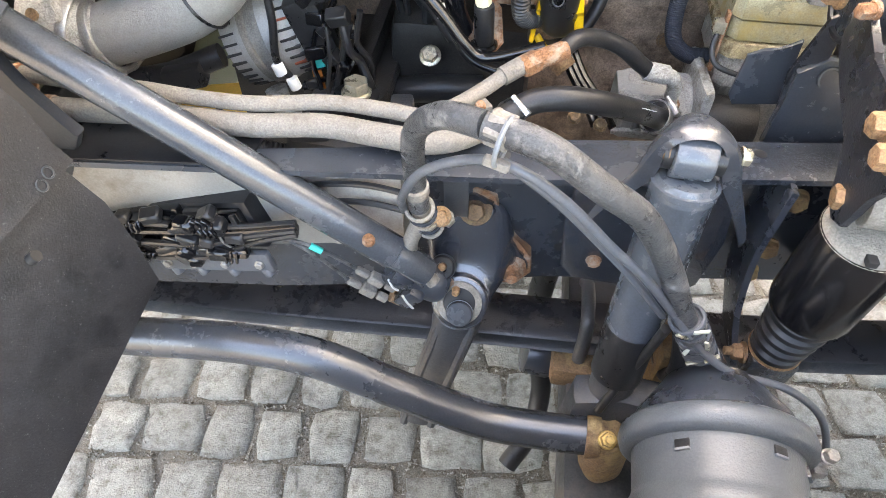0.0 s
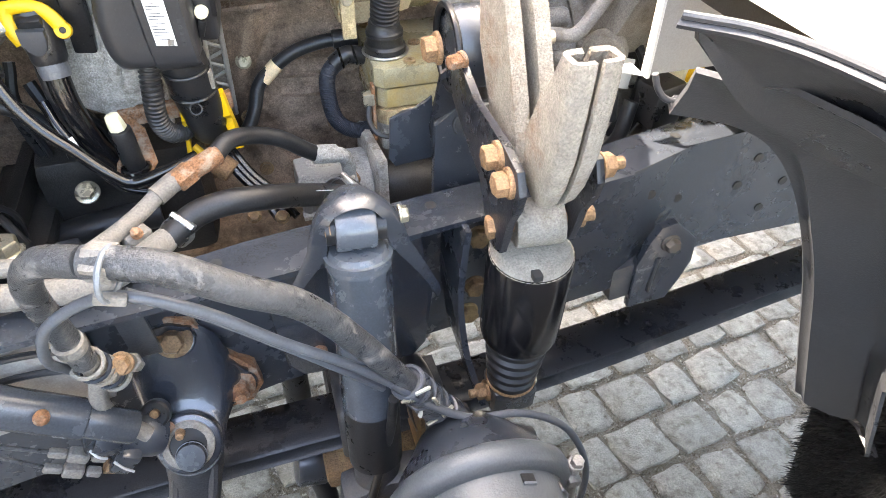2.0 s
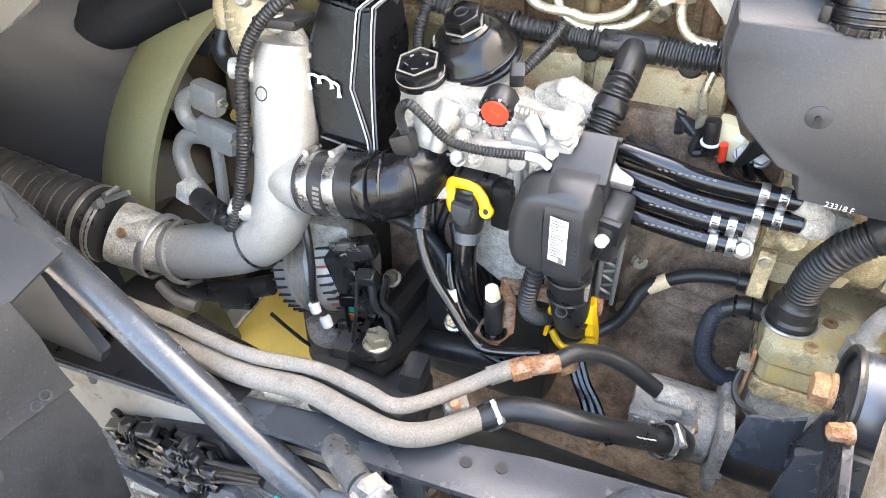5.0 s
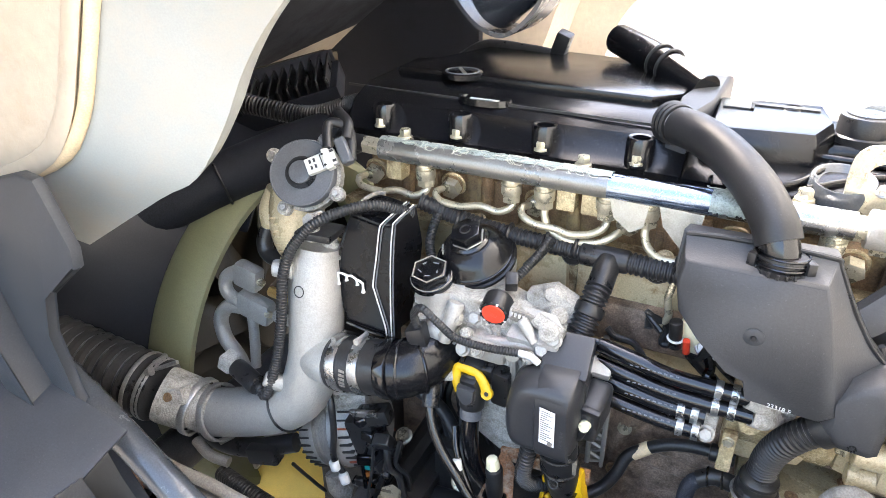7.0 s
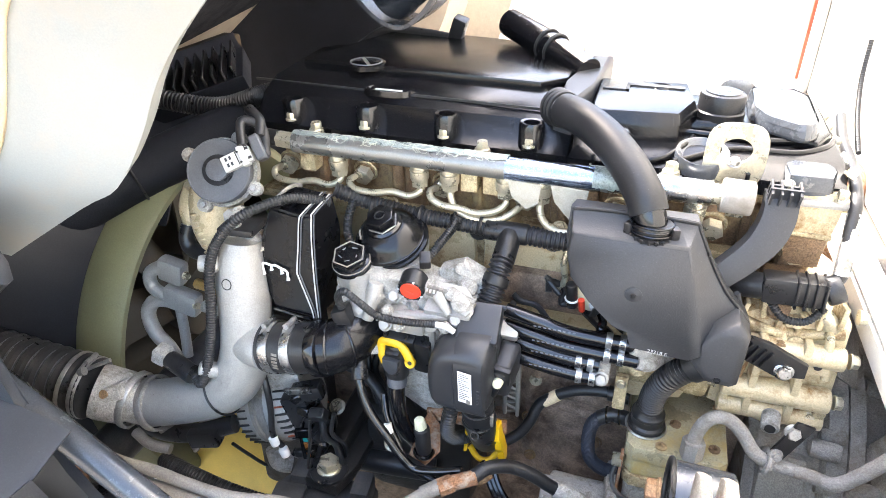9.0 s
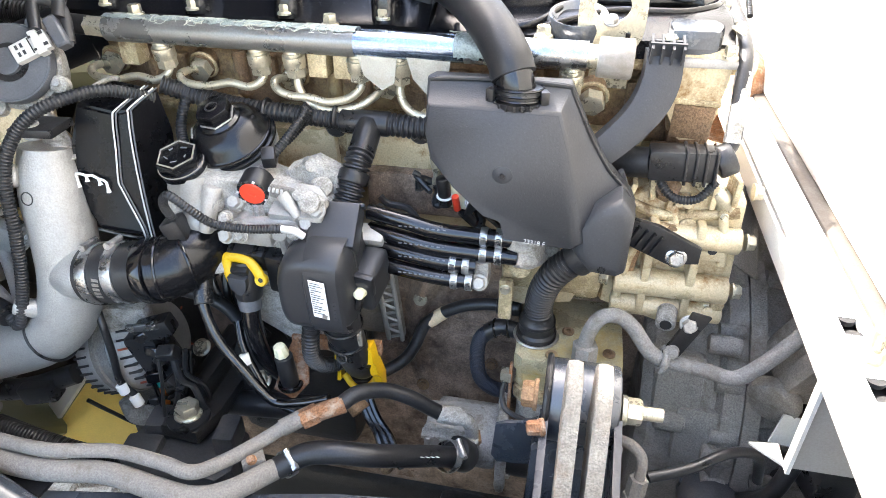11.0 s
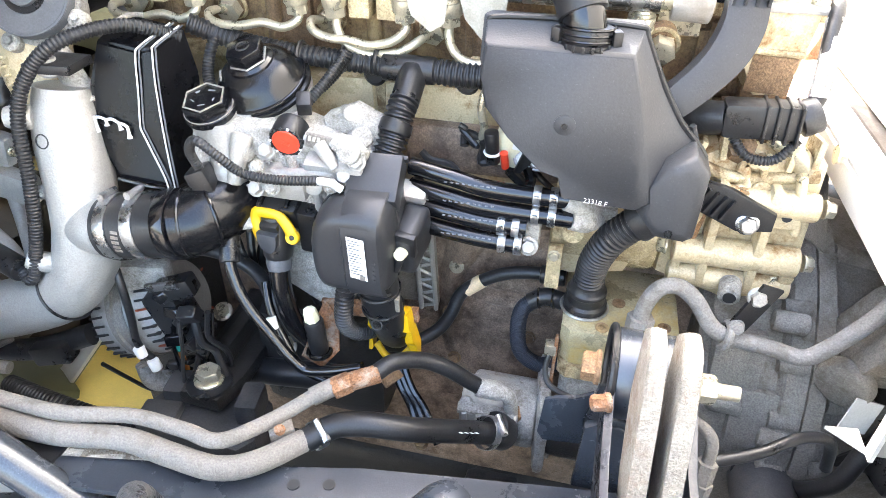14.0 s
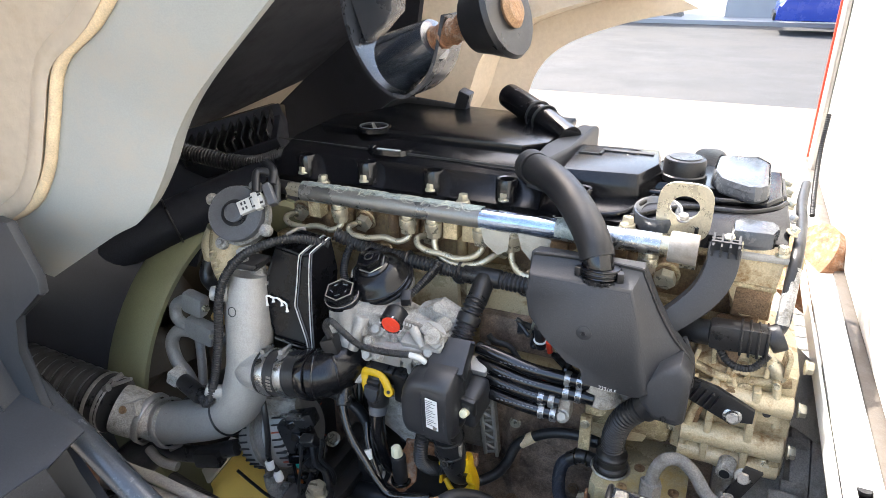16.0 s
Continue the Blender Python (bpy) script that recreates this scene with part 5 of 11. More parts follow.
plate(bm, [(0.649, 1.182), (0.673, 1.153), (0.708, 1.150), (0.719, 1.158), (0.720, 1.236), (0.702, 1.258), (0.672, 1.244), (0.660, 1.215)], "y", 1.272, 1.335, 0.014)
part("lower_swell", bm, BOX_GREY, sep, angle=70)
rim_ = [(0.464, 1.330), (0.463, 1.362), (0.470, 1.371), (0.540, 1.374), (0.622, 1.372), (0.632, 1.362), (0.658, 1.314), (0.684, 1.275), (0.716, 1.240), (0.719, 1.205)]
part("seam_rim", sweep(bmesh.new(), smooth([(x, sep_y(z) + 0.046, z) for x, z in rim_], 4), 0.0032, 8), BLACK, sep, "dark seam rim")
for w in range(8):
    part("moulded_mark", box(bmesh.new(), (0.689 + 0.004 * math.cos(w * 0.785), 1.2705, 1.163 + 0.004 * math.sin(w * 0.785)), (0.0018, 0.002, 0.0018)), BLACK, sep)
part("screw_boss", lathe(bmesh.new(), (0.559, sep_y(1.277) + 0.002, 1.277), (0, -0.004, 0), [(0, 0.012), (0.6, 0.012), (1, 0.009)], 24), BOX_GREY, sep)
part("screw_dot", lathe(bmesh.new(), (0.559, sep_y(1.277) - 0.001, 1.277), (0, -0.003, 0), [(0, 0.004), (1, 0.003)], 14), BLACK, sep)
txt = bpy.data.curves.new("print", "FONT")
txt.body, txt.size, txt.extrude = "23318 F", 0.0084, 0.0002
txt_ob = new("print", txt)
bpy.context.view_layer.update()
me = bpy.data.meshes.new_from_object(txt_ob)
bpy.data.objects.remove(txt_ob)
me.materials.clear()
me.materials.append(LIGHT_INK)
me.transform(pose(0.590, sep_y(1.192) - 0.0016, 1.192, 84, 4, 0))
print_ob = new("moulded_number", me)
print_ob.parent = sep
me.transform(Matrix.Translation(-sep.location))
tagged(print_ob, "small pale moulded number")
part("inlet", lathe(bmesh.new(), (0.568, 1.318, 1.352), (0, 0.0, -0.002), [(0, 0.02), (1, 0.02)], 12), BLACK, sep)
bm = lathe(bmesh.new(), (0.569, 1.315, 1.352), (0, 0.002, 0.022), [(0, 0.030), (0.25, 0.031), (0.3, 0.027), (0.6, 0.027), (0.65, 0.029), (0.95, 0.028), (1, 0.024)], 30)
col_ = part("inlet_collar", bm, BLACK, sep, "black ribbed clamp collar")
for k in range(4):
    part("collar_rib", ring(bmesh.new(), (0.569, 1.3155 + 0.0005 * k, 1.355 + 0.006 * k), (0, 0.09, 1), 0.0285, 0.0016, 32, 6), GLOSS_BLACK, col_)
for w in (-1, 1):
    part("collar_ear", box(bmesh.new(), (0.569 + 0.030 * w, 1.306, 1.366), (0.010, 0.014, 0.016), (0, 0, 20 * w), 0.002), BLACK, col_)
for k in range(9):
    w = radians(195 + 18 * k)
    part("collar_tooth", box(bmesh.new(), (0.569 + 0.0305 * math.cos(w), 1.3155 + 0.0305 * math.sin(w), 1.357), (0.0035, 0.0035, 0.007), (0, 0, math.degrees(w)), 0.0006, 1), BLACK, col_)
# the plastic carrier arm to its right
arm = thing("separator_bracket", (0.70, 1.36, 1.3), "grey plastic bracket arm with a gridded end", "bracket")
bm = bmesh.new()
line = smooth([(0.735, 1.405, 1.395), (0.733, 1.390, 1.365), (0.720, 1.376, 1.333), (0.692, 1.364, 1.300), (0.662, 1.356, 1.272), (0.635, 1.350, 1.250)], 4)
rows = [[p + Vector((-0.024, 0.012, 0.004)), p + Vector((-0.022, -0.006, 0.004)), p + Vector((0.0, -0.012, 0)), p + Vector((0.022, -0.006, -0.004)), p + Vector((0.024, 0.012, -0.004))] for p in line]
sheet(bm, rows, 0.004)
part("arm", bm, BOX_GREY, arm)
for k in range(4):
    part("grid_bar", box(bmesh.new(), (0.717 + 0.012 * k, 1.400, 1.402), (0.003, 0.03, 0.022), (20, 0, 0)), BOX_GREY, arm)
for k in range(2):
    part("grid_bar", box(bmesh.new(), (0.735, 1.394 + 0.012 * k, 1.402), (0.042, 0.003, 0.022), (20, 0, 0)), BOX_GREY, arm)
part("bolt", hexbolt(bmesh.new(), (0.738, 1.412, 1.402), (0, -0.3, 1), 0.016, 0.014, 1.5), GALV, arm)
for a, b in (((0.70, 1.352, 1.262), (0.715, 1.36, 1.225)), ((0.665, 1.345, 1.245), (0.69, 1.355, 1.20))):
    part("rib", tube([a, Vector(a).lerp(Vector(b), 0.5), b], 0.004, 8), BOX_GREY, arm)
# lower fixing strap
strap = thing("separator_strap", (0.77, 1.34, 1.15), "black plastic strap with a flange bolt", "strap")
bm = bmesh.new()
plate(bm, [(0.715, 1.205), (0.76, 1.195), (0.815, 1.168), (0.815, 1.145), (0.775, 1.140), (0.718, 1.165)], "y", 1.335, 1.345, 0.003)
part("strap_plate", bm, BLACK, strap)
for k in range(4):
    part("strap_rib", box(bmesh.new(), (0.728 + 0.010 * k, 1.333, 1.182 - 0.004 * k), (0.003, 0.01, 0.028), (0, 25, 0)), BLACK, strap)
part("bolt", hexbolt(bmesh.new(), (0.785, 1.336, 1.153), (0, -1, 0.25), 0.018, 0.012, 1.55), STEEL, strap, "bright flange bolt")

# ---- rear timing case, compressor, bell housing ----
case = thing("timing_case", (0.79, 1.45, 1.0), "champagne painted oil-stained timing case castings", "timing case")
bm = rod(bmesh.new(), (0.555, 1.425, 1.075), (0.70, 1.425, 1.075), 0.058, n=32, bev=0.01)
part("drum", bm, CHAMP_OIL, case)
bm = bmesh.new()
plate(bm, [(0.70, 1.03), (0.705, 1.20), (0.76, 1.235), (0.87, 1.21), (0.878, 1.02), (0.80, 1.0)], "y", 1.385, 1.60, 0.014)
part("housing", bm, CHAMP, case)
for z, r in ((1.165, 0.018), (1.085, 0.020), (1.045, 0.016)):
    bm = rod(bmesh.new(), (0.715, 1.372, z), (0.868, 1.372, z), r, n=20, bev=0.004)
    part("oil_gallery", bm, CHAMP, case)
for x in (0.755, 0.815):
    part("rib", box(bmesh.new(), (x, 1.372, 1.115), (0.012, 0.034, 0.15), bev=0.004), CHAMP, case)
for p in ((0.874, 1.372, 1.165), (0.874, 1.372, 1.085), (0.707, 1.372, 1.085), (0.874, 1.40, 1.225)):
    part("gallery_bolt", hexbolt(bmesh.new(), p, (1 if p[0] > 0.8 else -1, 0, 0), 0.018, 0.012, 1.3), GALV, case)
bm = bmesh.new()
plate(bm, [(0.556, 1.165), (0.556, 1.02), (0.59, 1.015), (0.66, 1.03), (0.672, 1.06), (0.668, 1.165)], "y", 1.374, 1.43, 0.006)
part("front_boss", bm, CHAMP, case)
part("slot_screw", lathe(bmesh.new(), (0.580, 1.374, 1.098), (0, -0.004, 0), [(0, 0.013), (0.7, 0.013), (1, 0.011)], 20), CHAMP, case)
part("screw_slot", box(bmesh.new(), (0.580, 1.3695, 1.098), (0.018, 0.002, 0.002), (0, 15, 0)), FLAT_BLACK, case)
part("boss_bolt", hexbolt(bmesh.new(), (0.598, 1.372, 1.150), (0, -1, 0.2), 0.017, 0.011, 1.5), ALU, case)
part("sensor_boss", rod(bmesh.new(), (0.766, 1.40, 1.215), (0.764, 1.375, 1.235), 0.017, n=8, bev=0.002), RUST_DARK, case)
part("lug", rod(bmesh.new(), (0.795, 1.36, 1.05), (0.79, 1.33, 1.045), 0.014, n=18, bev=0.003), ALU_OLD, case)
part("lug_hole", rod(bmesh.new(), (0.791, 1.333, 1.046), (0.7905, 1.328, 1.0455), 0.008, n=16), FLAT_BLACK, case)
bm = box(bmesh.new(), (0.83, 1.365, 1.155), (0.04, 0.012, 0.035), bev=0.003)
part("ear", bm, CHAMP, case)
part("ear_hole", rod(bmesh.new(), (0.833, 1.36, 1.155), (0.833, 1.357, 1.155), 0.006, n=14), FLAT_BLACK, case)
bm = box(bmesh.new(), (0.566, 1.345, 1.045), (0.020, 0.012, 0.07), bev=0.003)
part("side_tab", bm, CHAMP_OIL, case)
part("tab_bolt", hexbolt(bmesh.new(), (0.565, 1.339, 1.066), (0, -1, 0), 0.012, 0.006), GALV, case)
part("seam", tube([(0.71, 1.385, 1.205), (0.77, 1.38, 1.19), (0.86, 1.385, 1.20)], 0.008, 10), CHAMP_OIL, case)
part("upper_pipe", tube([(0.80, 1.40, 1.24), (0.83, 1.385, 1.225), (0.845, 1.39, 1.20)], 0.012, 12), GALV, case)
rc = random.Random(17)
for k in range(12):
    x, z = rc.uniform(0.725, 0.865), rc.uniform(1.02, 1.215)
    r = rc.uniform(0.006, 0.013)
    part("casting_boss", rod(bmesh.new(), (x, 1.39, z), (x, 1.372 - rc.uniform(0, 0.012), z + 0.003), r * 1.2, r, 16, 0.003), CHAMP if k % 3 else CHAMP_OIL, case)
    if k % 2:
        part("case_screw", hexbolt(bmesh.new(), (x, 1.366, z + 0.003), (0, -1, 0.2), r * 1.3, 0.007, 1.3), GALV if k % 4 == 1 else RUST_DARK, case)
for k in range(6):
    x, z = 0.72 + 0.026 * k, 1.205 + 0.012 * math.sin(k * 1.7)
    part("top_web", box(bmesh.new(), (x, 1.40, z + 0.012), (0.008, 0.05, 0.035), (rc.uniform(-12, 12), rc.uniform(-14, 14), 0), 0.003), CHAMP_OIL if k % 2 else CHAMP, case)
for pts in ([(0.722, 1.372, 1.19), (0.735, 1.366, 1.155), (0.728, 1.364, 1.12), (0.722, 1.366, 1.06)], [(0.84, 1.374, 1.20), (0.845, 1.366, 1.165), (0.850, 1.366, 1.13)], [(0.775, 1.382, 1.205), (0.785, 1.374, 1.17), (0.783, 1.372, 1.12)]):
    part("cast_vein", tube(pts, 0.0065, 10), CHAMP, case)
part("oil_film", box(bmesh.new(), (0.733, 1.3705, 1.125), (0.02, 0.01, 0.06), (0, 8, 0), 0.004), RUST_BOLT, case, "rust-brown oil run")
part("brown_cover", box(bmesh.new(), (0.77, 1.43, 1.245), (0.06, 0.05, 0.04), bev=0.006), RUST_DARK, case)

comp = thing("air_compressor", (0.66, 1.38, 0.85), "oily grey-brown air compressor with a stacked cylinder head", "compressor")
for z0, z1, g, m in ((0.955, 0.985, 0.0, COMP_GREY), (0.922, 0.952, 0.004, COMP_GREY), (0.895, 0.919, 0.002, CHAMP_OIL), (0.845, 0.893, 0.008, ALU_OLD), (0.72, 0.845, 0.02, CAST_GREY)):
    bm = bmesh.new()
    x0, x1, y0, y1 = 0.588 + g, 0.742 - g, 1.288 + g, 1.48 - g
    plate(bm, [(x0 + .012, y0), (x1 - .012, y0), (x1, y0 + .012), (x1, y1), (x0, y1), (x0, y0 + .012)], "z", z0, z1, 0.003)
    part("head_layer", bm, m, comp)
for p in ((0.617, 1.321, 0.985), (0.641, 1.302, 0.985), (0.722, 1.321, 0.985), (0.662, 1.36, 0.985), (0.605, 1.44, 0.985), (0.73, 1.42, 0.985), (0.69, 1.305, 0.985)):
    bm = lathe(bmesh.new(), p, (0, 0, 0.004), [(0, 0.009), (0.8, 0.009), (1, 0.007), (0.9, 0.004), (0.1, 0.0035)], 14)
    part("socket_bolt", bm, RUST_DARK, comp)
part("side_rust", box(bmesh.new(), (0.585, 1.300, 0.915), (0.005, 0.014, 0.09), bev=0.002), RUST, comp, "rusty side bracket")
hc = thing("intake_hose", (0.63, 1.33, 0.99), "black corrugated air intake hose", "hose")
part("hose", corrugated([(0.672, 1.305, 1.165), (0.652, 1.305, 1.148), (0.630, 1.31, 1.118), (0.617, 1.328, 1.07), (0.615, 1.34, 1.02)], 0.0205, 0.0065, 0.12, 20), RUBBER, hc)
part("upper_cuff", rod(bmesh.new(), (0.682, 1.303, 1.178), (0.655, 1.305, 1.150), 0.0245, n=26, bev=0.004), RUBBER, hc)
part("lower_cuff", lathe(bmesh.new(), (0.615, 1.342, 0.988), (0, -0.002, 0.045), [(0, 0.0290), (0.22, 0.0295), (0.3, 0.0260), (0.55, 0.0255), (0.6, 0.0270), (0.7, 0.0265), (0.76, 0.0235), (1, 0.0215)], 32), RUBBER, hc)
part("base_ring", ring(bmesh.new(), (0.615, 1.342, 0.988), (0, 0, 1), 0.0318, 0.0022, 36, 6), STEEL_DULL, hc)
pc = thing("compressor_pipe", (0.8, 1.29, 1.0), "dusty grey steel pressure pipe with a bent run", "pipe")
part("pipe", tube([(0.686, 1.296, 0.995), (0.687, 1.298, 1.035), (0.700, 1.302, 1.064), (0.722, 1.304, 1.070), (0.745, 1.302, 1.055), (0.772, 1.295, 1.022), (0.80, 1.292, 1.012), (0.85, 1.290, 1.006), (0.885, 1.290, 1.000), (0.912, 1.294, 1.022), (0.945, 1.303, 1.062), (0.98, 1.325, 1.10), (1.03, 1.37, 1.12)], 0.0105, 16), PIPE_DUST, pc)
part("union", rod(bmesh.new(), (0.686, 1.296, 0.985), (0.686, 1.297, 1.020), 0.018, n=6, bev=0.002), PIPE_DUST, pc)
part("clip", ring(bmesh.new(), (0.790, 1.293, 1.014), (1, 0, -0.2), 0.0155, 0.0055, 24, 8), PIPE_DUST, pc)
bm = bmesh.new()
slab(bm, [(0.785, 1.298, 1.02), (0.815, 1.305, 1.092), (0.84, 1.308, 1.085), (0.805, 1.30, 1.01)], 0.006, 0.001)
part("clip_bracket", bm, BLACK, pc)
part("bracket_bolt", hexbolt(bmesh.new(), (0.814, 1.303, 1.072), (0, -1, 0.3), 0.017, 0.012, 1.5), STEEL_DULL, pc)
part("clip_bolt", hexbolt(bmesh.new(), (0.799, 1.294, 1.030), (0, -1, 0.3), 0.014, 0.012, 1.4), PIPE_DUST, pc)

bell = thing("bell_housing", (0.95, 1.7, 0.55), "dirty grey cast flywheel housing and gearbox", "bell housing")
C = Vector((0.78, 1.585, 0.77))
part("flywheel_case", lathe(bmesh.new(), C, (0.14, 0, 0), [(0, 0.270), (0.1, 0.285), (0.75, 0.292), (0.80, 0.306), (1, 0.306)], 72), CAST_GREY, bell)
part("gearbox_case", lathe(bmesh.new(), C + Vector((0.142, 0, 0)), (0.55, 0, 0), [(0, 0.309), (0.04, 0.309), (0.05, 0.285), (0.35, 0.25), (0.55, 0.20), (1, 0.17)], 72), CAST_GREY, bell)
for k in range(14):
    w = radians(100 + k * 15)
    out = Vector((0, math.cos(w), math.sin(w)))
    bm = lathe(bmesh.new(), C + out * 0.298 + Vector((0.10, 0, 0)), (0.035, 0, 0), [(0, 0.012), (0.8, 0.014), (1, 0.013)], 12)
    part("rim_boss", bm, CAST_GREY, bell)
    part("rim_bolt", hexbolt(bmesh.new(), C + out * 0.298 + Vector((0.160, 0, 0)), (1, 0, 0), 0.014, 0.009), CAST_GREY, bell)
for k in range(6):
    w = radians(110 + k * 22)
    out = Vector((0, math.cos(w), math.sin(w)))
    bm = tube([C + Vector((0.17, 0, 0)) + out * 0.285, C + Vector((0.26, 0, 0)) + out * 0.268, C + Vector((0.36, 0, 0)) + out * 0.245], 0.014, 10)
    part("stiffening_rib", bm, CAST_GREY, bell)
for p, s in (((0.87, 1.315, 0.86), (0.08, 0.03, 0.09)), ((0.83, 1.345, 0.93), (0.07, 0.03, 0.10))):
    part("casting_pad", box(bmesh.new(), p, s, (-18, 0, 0), 0.012), CAST_GREY, bell)
for p in ((0.86, 1.36, 1.0), (0.80, 1.315, 0.88), (0.872, 1.295, 0.845)):
    part("cast_lug", rod(bmesh.new(), p, Vector(p) + Vector((0.045, -0.004, 0)), 0.015, n=16, bev=0.005), CAST_GREY, bell)
st = thing("gearbox_actuator", (1.0, 1.35, 0.95), "dusty grey gearbox actuator with a paper tag", "actuator")
part("body", box(bmesh.new(), (1.02, 1.36, 1.0), (0.12, 0.10, 0.11), (20, 10, 20), 0.018, 3), CAST_GREY, st)
part("lid", box(bmesh.new(), (0.99, 1.30, 1.02), (0.075, 0.03, 0.075), (20, 10, 20), 0.008), CAST_GREY, st)
part("round_cover", rod(bmesh.new(), (0.955, 1.31, 0.965), (0.94, 1.29, 0.96), 0.035, n=26, bev=0.006), CAST_GREY, st)
part("tag", box(bmesh.new(), (0.965, 1.268, 0.94), (0.042, 0.002, 0.045), (-12, 20, 15)), LIGHT_PLASTIC, st, "white paper tag")
part("plug", box(bmesh.new(), (1.02, 1.24, 0.90), (0.06, 0.05, 0.07), (0, 0, 15), 0.008), BLACK, st)
part("module", box(bmesh.new(), (1.075, 1.26, 0.95), (0.04, 0.03, 0.07), (0, 10, 10), 0.004), CREAM_PLASTIC, st)
part("yellow_lock", box(bmesh.new(), (1.072, 1.238, 0.94), (0.022, 0.012, 0.03), (0, 10, 10), 0.004), YELLOW, st)
part("yellow_cap", box(bmesh.new(), (0.925, 1.30, 0.795), (0.04, 0.02, 0.014), (0, 0, 10), 0.003), YELLOW, st)
part("lead", tube([(0.98, 1.25, 0.90), (0.96, 1.24, 0.84), (0.93, 1.27, 0.78), (0.86, 1.30, 0.77)], 0.012, 10), RUBBER, st)
part("valve_block", box(bmesh.new(), (1.12, 1.42, 0.86), (0.24, 0.14, 0.26), (0, 0, 8), 0.02), BLOCK_DARK, st, "black valve block")
for k in range(5):
    part("valve_lead", tube([(1.02 + 0.03 * k, 1.34, 0.96), (1.03 + 0.03 * k, 1.31, 0.92 - 0.02 * k), (1.01 + 0.03 * k, 1.30, 0.85), (0.98 + 0.04 * k, 1.32, 0.78)], 0.008, 8), RUBBER, st)
gb = thing("gearbox_cross_tray", (1.3, 1.5, 0.5), "dark ribbed gearbox casing behind the chassis rail", "gearbox")
part("casing", box(bmesh.new(), (1.36, 1.62, 0.70), (0.62, 0.44, 0.46), bev=0.05, seg=3), CAST_GREY, gb)
for k in range(6):
    part("rib", box(bmesh.new(), (1.12 + 0.095 * k, 1.395, 0.70), (0.014, 0.03, 0.40), bev=0.004), CAST_GREY, gb)
whole("exhaust_pipe", tube([(0.90, 1.92, 1.20), (1.0, 1.95, 1.12), (1.2, 1.98, 1.0), (1.6, 2.0, 0.9)], 0.09, 26), RUST, "rusty exhaust pipe behind the gearbox", "exhaust pipe")
bm = bmesh.new()
slab(bm, [(0.86, 1.50, 1.21), (0.93, 1.56, 1.13), (0.93, 1.46, 1.05), (0.87, 1.43, 1.10)], 0.003)
whole("heat_shield", bm, CAST_GREY, "bent grey heat shield at the bell housing", "heat shield")

# wiring at the rear end of the head
rl = thing("rear_loom", (0.82, 1.40, 1.25), "black rear wiring plug with taped loom", "wiring")
part("plug", box(bmesh.new(), (0.775, 1.378, 1.268), (0.085, 0.034, 0.042), (0, -3, 0), 0.008), BLACK, rl)
for k in range(4):
    part("plug_rib", box(bmesh.new(), (0.778 + 0.012 * k, 1.376, 1.2685), (0.004, 0.038, 0.046), (0, -3, 0), 0.002), BLACK, rl)
part("lead_in", tube([(0.69, 1.40, 1.255), (0.715, 1.39, 1.258), (0.74, 1.38, 1.264)], 0.02, 14), RUBBER, rl)
part("taped_loom", tube([(0.818, 1.378, 1.272), (0.832, 1.39, 1.30), (0.831, 1.41, 1.345), (0.836, 1.45, 1.385), (0.845, 1.55, 1.395), (0.85, 1.66, 1.40), (0.86, 1.75, 1.41)], 0.009, 12), RUBBER, rl)
part("silver_tape", tube([(0.830, 1.388, 1.295), (0.832, 1.405, 1.335), (0.834, 1.43, 1.37)], 0.0105, 12), ALU_OLD, rl, "torn silver tape")
part("spiral_lead", corrugated([(0.862, 1.60, 1.40), (0.865, 1.67, 1.43), (0.868, 1.73, 1.48), (0.872, 1.76, 1.54)], 0.0045, 0.004, 0.2, 12), RUBBER, rl)
part("tape_cuff", rod(bmesh.new(), (0.815, 1.378, 1.27), (0.835, 1.382, 1.28), 0.021, n=18, bev=0.003), RUBBER, rl, "black tape cuff")
part("thin_lead", corrugated([(0.75, 1.372, 1.245), (0.77, 1.365, 1.225), (0.80, 1.365, 1.225), (0.82, 1.37, 1.25)], 0.006, 0.004, 0.15, 10), RUBBER, rl)
for k in range(2):
    part("box_lead", tube([(0.66, 1.40, 1.262 + 0.012 * k), (0.70, 1.40, 1.27 + 0.01 * k), (0.73, 1.41, 1.30), (0.735, 1.43, 1.33)], 0.007, 8), RUBBER, rl)


# ---- intake side ----
it = thing("intake_elbow", (-0.1, 1.23, 0.9), "cast aluminium intake elbow with bosses and a zip tie", "intake pipe")
line = smooth([(-0.064, 1.272, 1.262), (-0.066, 1.262, 1.215), (-0.060, 1.245, 1.135), (-0.062, 1.232, 1.068), (-0.082, 1.219, 1.005), (-0.130, 1.211, 0.962), (-0.197, 1.205, 0.932), (-0.275, 1.199, 0.905)], 6)
rad = [0.034 + 0.010 * min(1, i / 8) for i in range(len(line))]
part("pipe", sweep(bmesh.new(), line, rad, 32), ALU, it)
part("branch", rod(bmesh.new(), (-0.055, 1.232, 1.085), (0.0, 1.217, 1.094), 0.040, 0.041, 30, 0.003), ALU, it)
for p, q, r in (((-0.085, 1.235, 1.232), (-0.115, 1.22, 1.235), 0.016), ((-0.10, 1.20, 1.03), (-0.128, 1.182, 1.045), 0.015), ((-0.058, 1.255, 1.285), (-0.055, 1.252, 1.30), 0.016)):
    part("boss", rod(bmesh.new(), p, q, r, r * 0.85, 18, 0.004), ALU, it)
part("maker_mark", ring(bmesh.new(), (-0.0535, 1.2025, 1.2175), (0, -1, 0.3), 0.0085, 0.0009, 24, 5), FLAT_BLACK, it, "small cast ring mark")
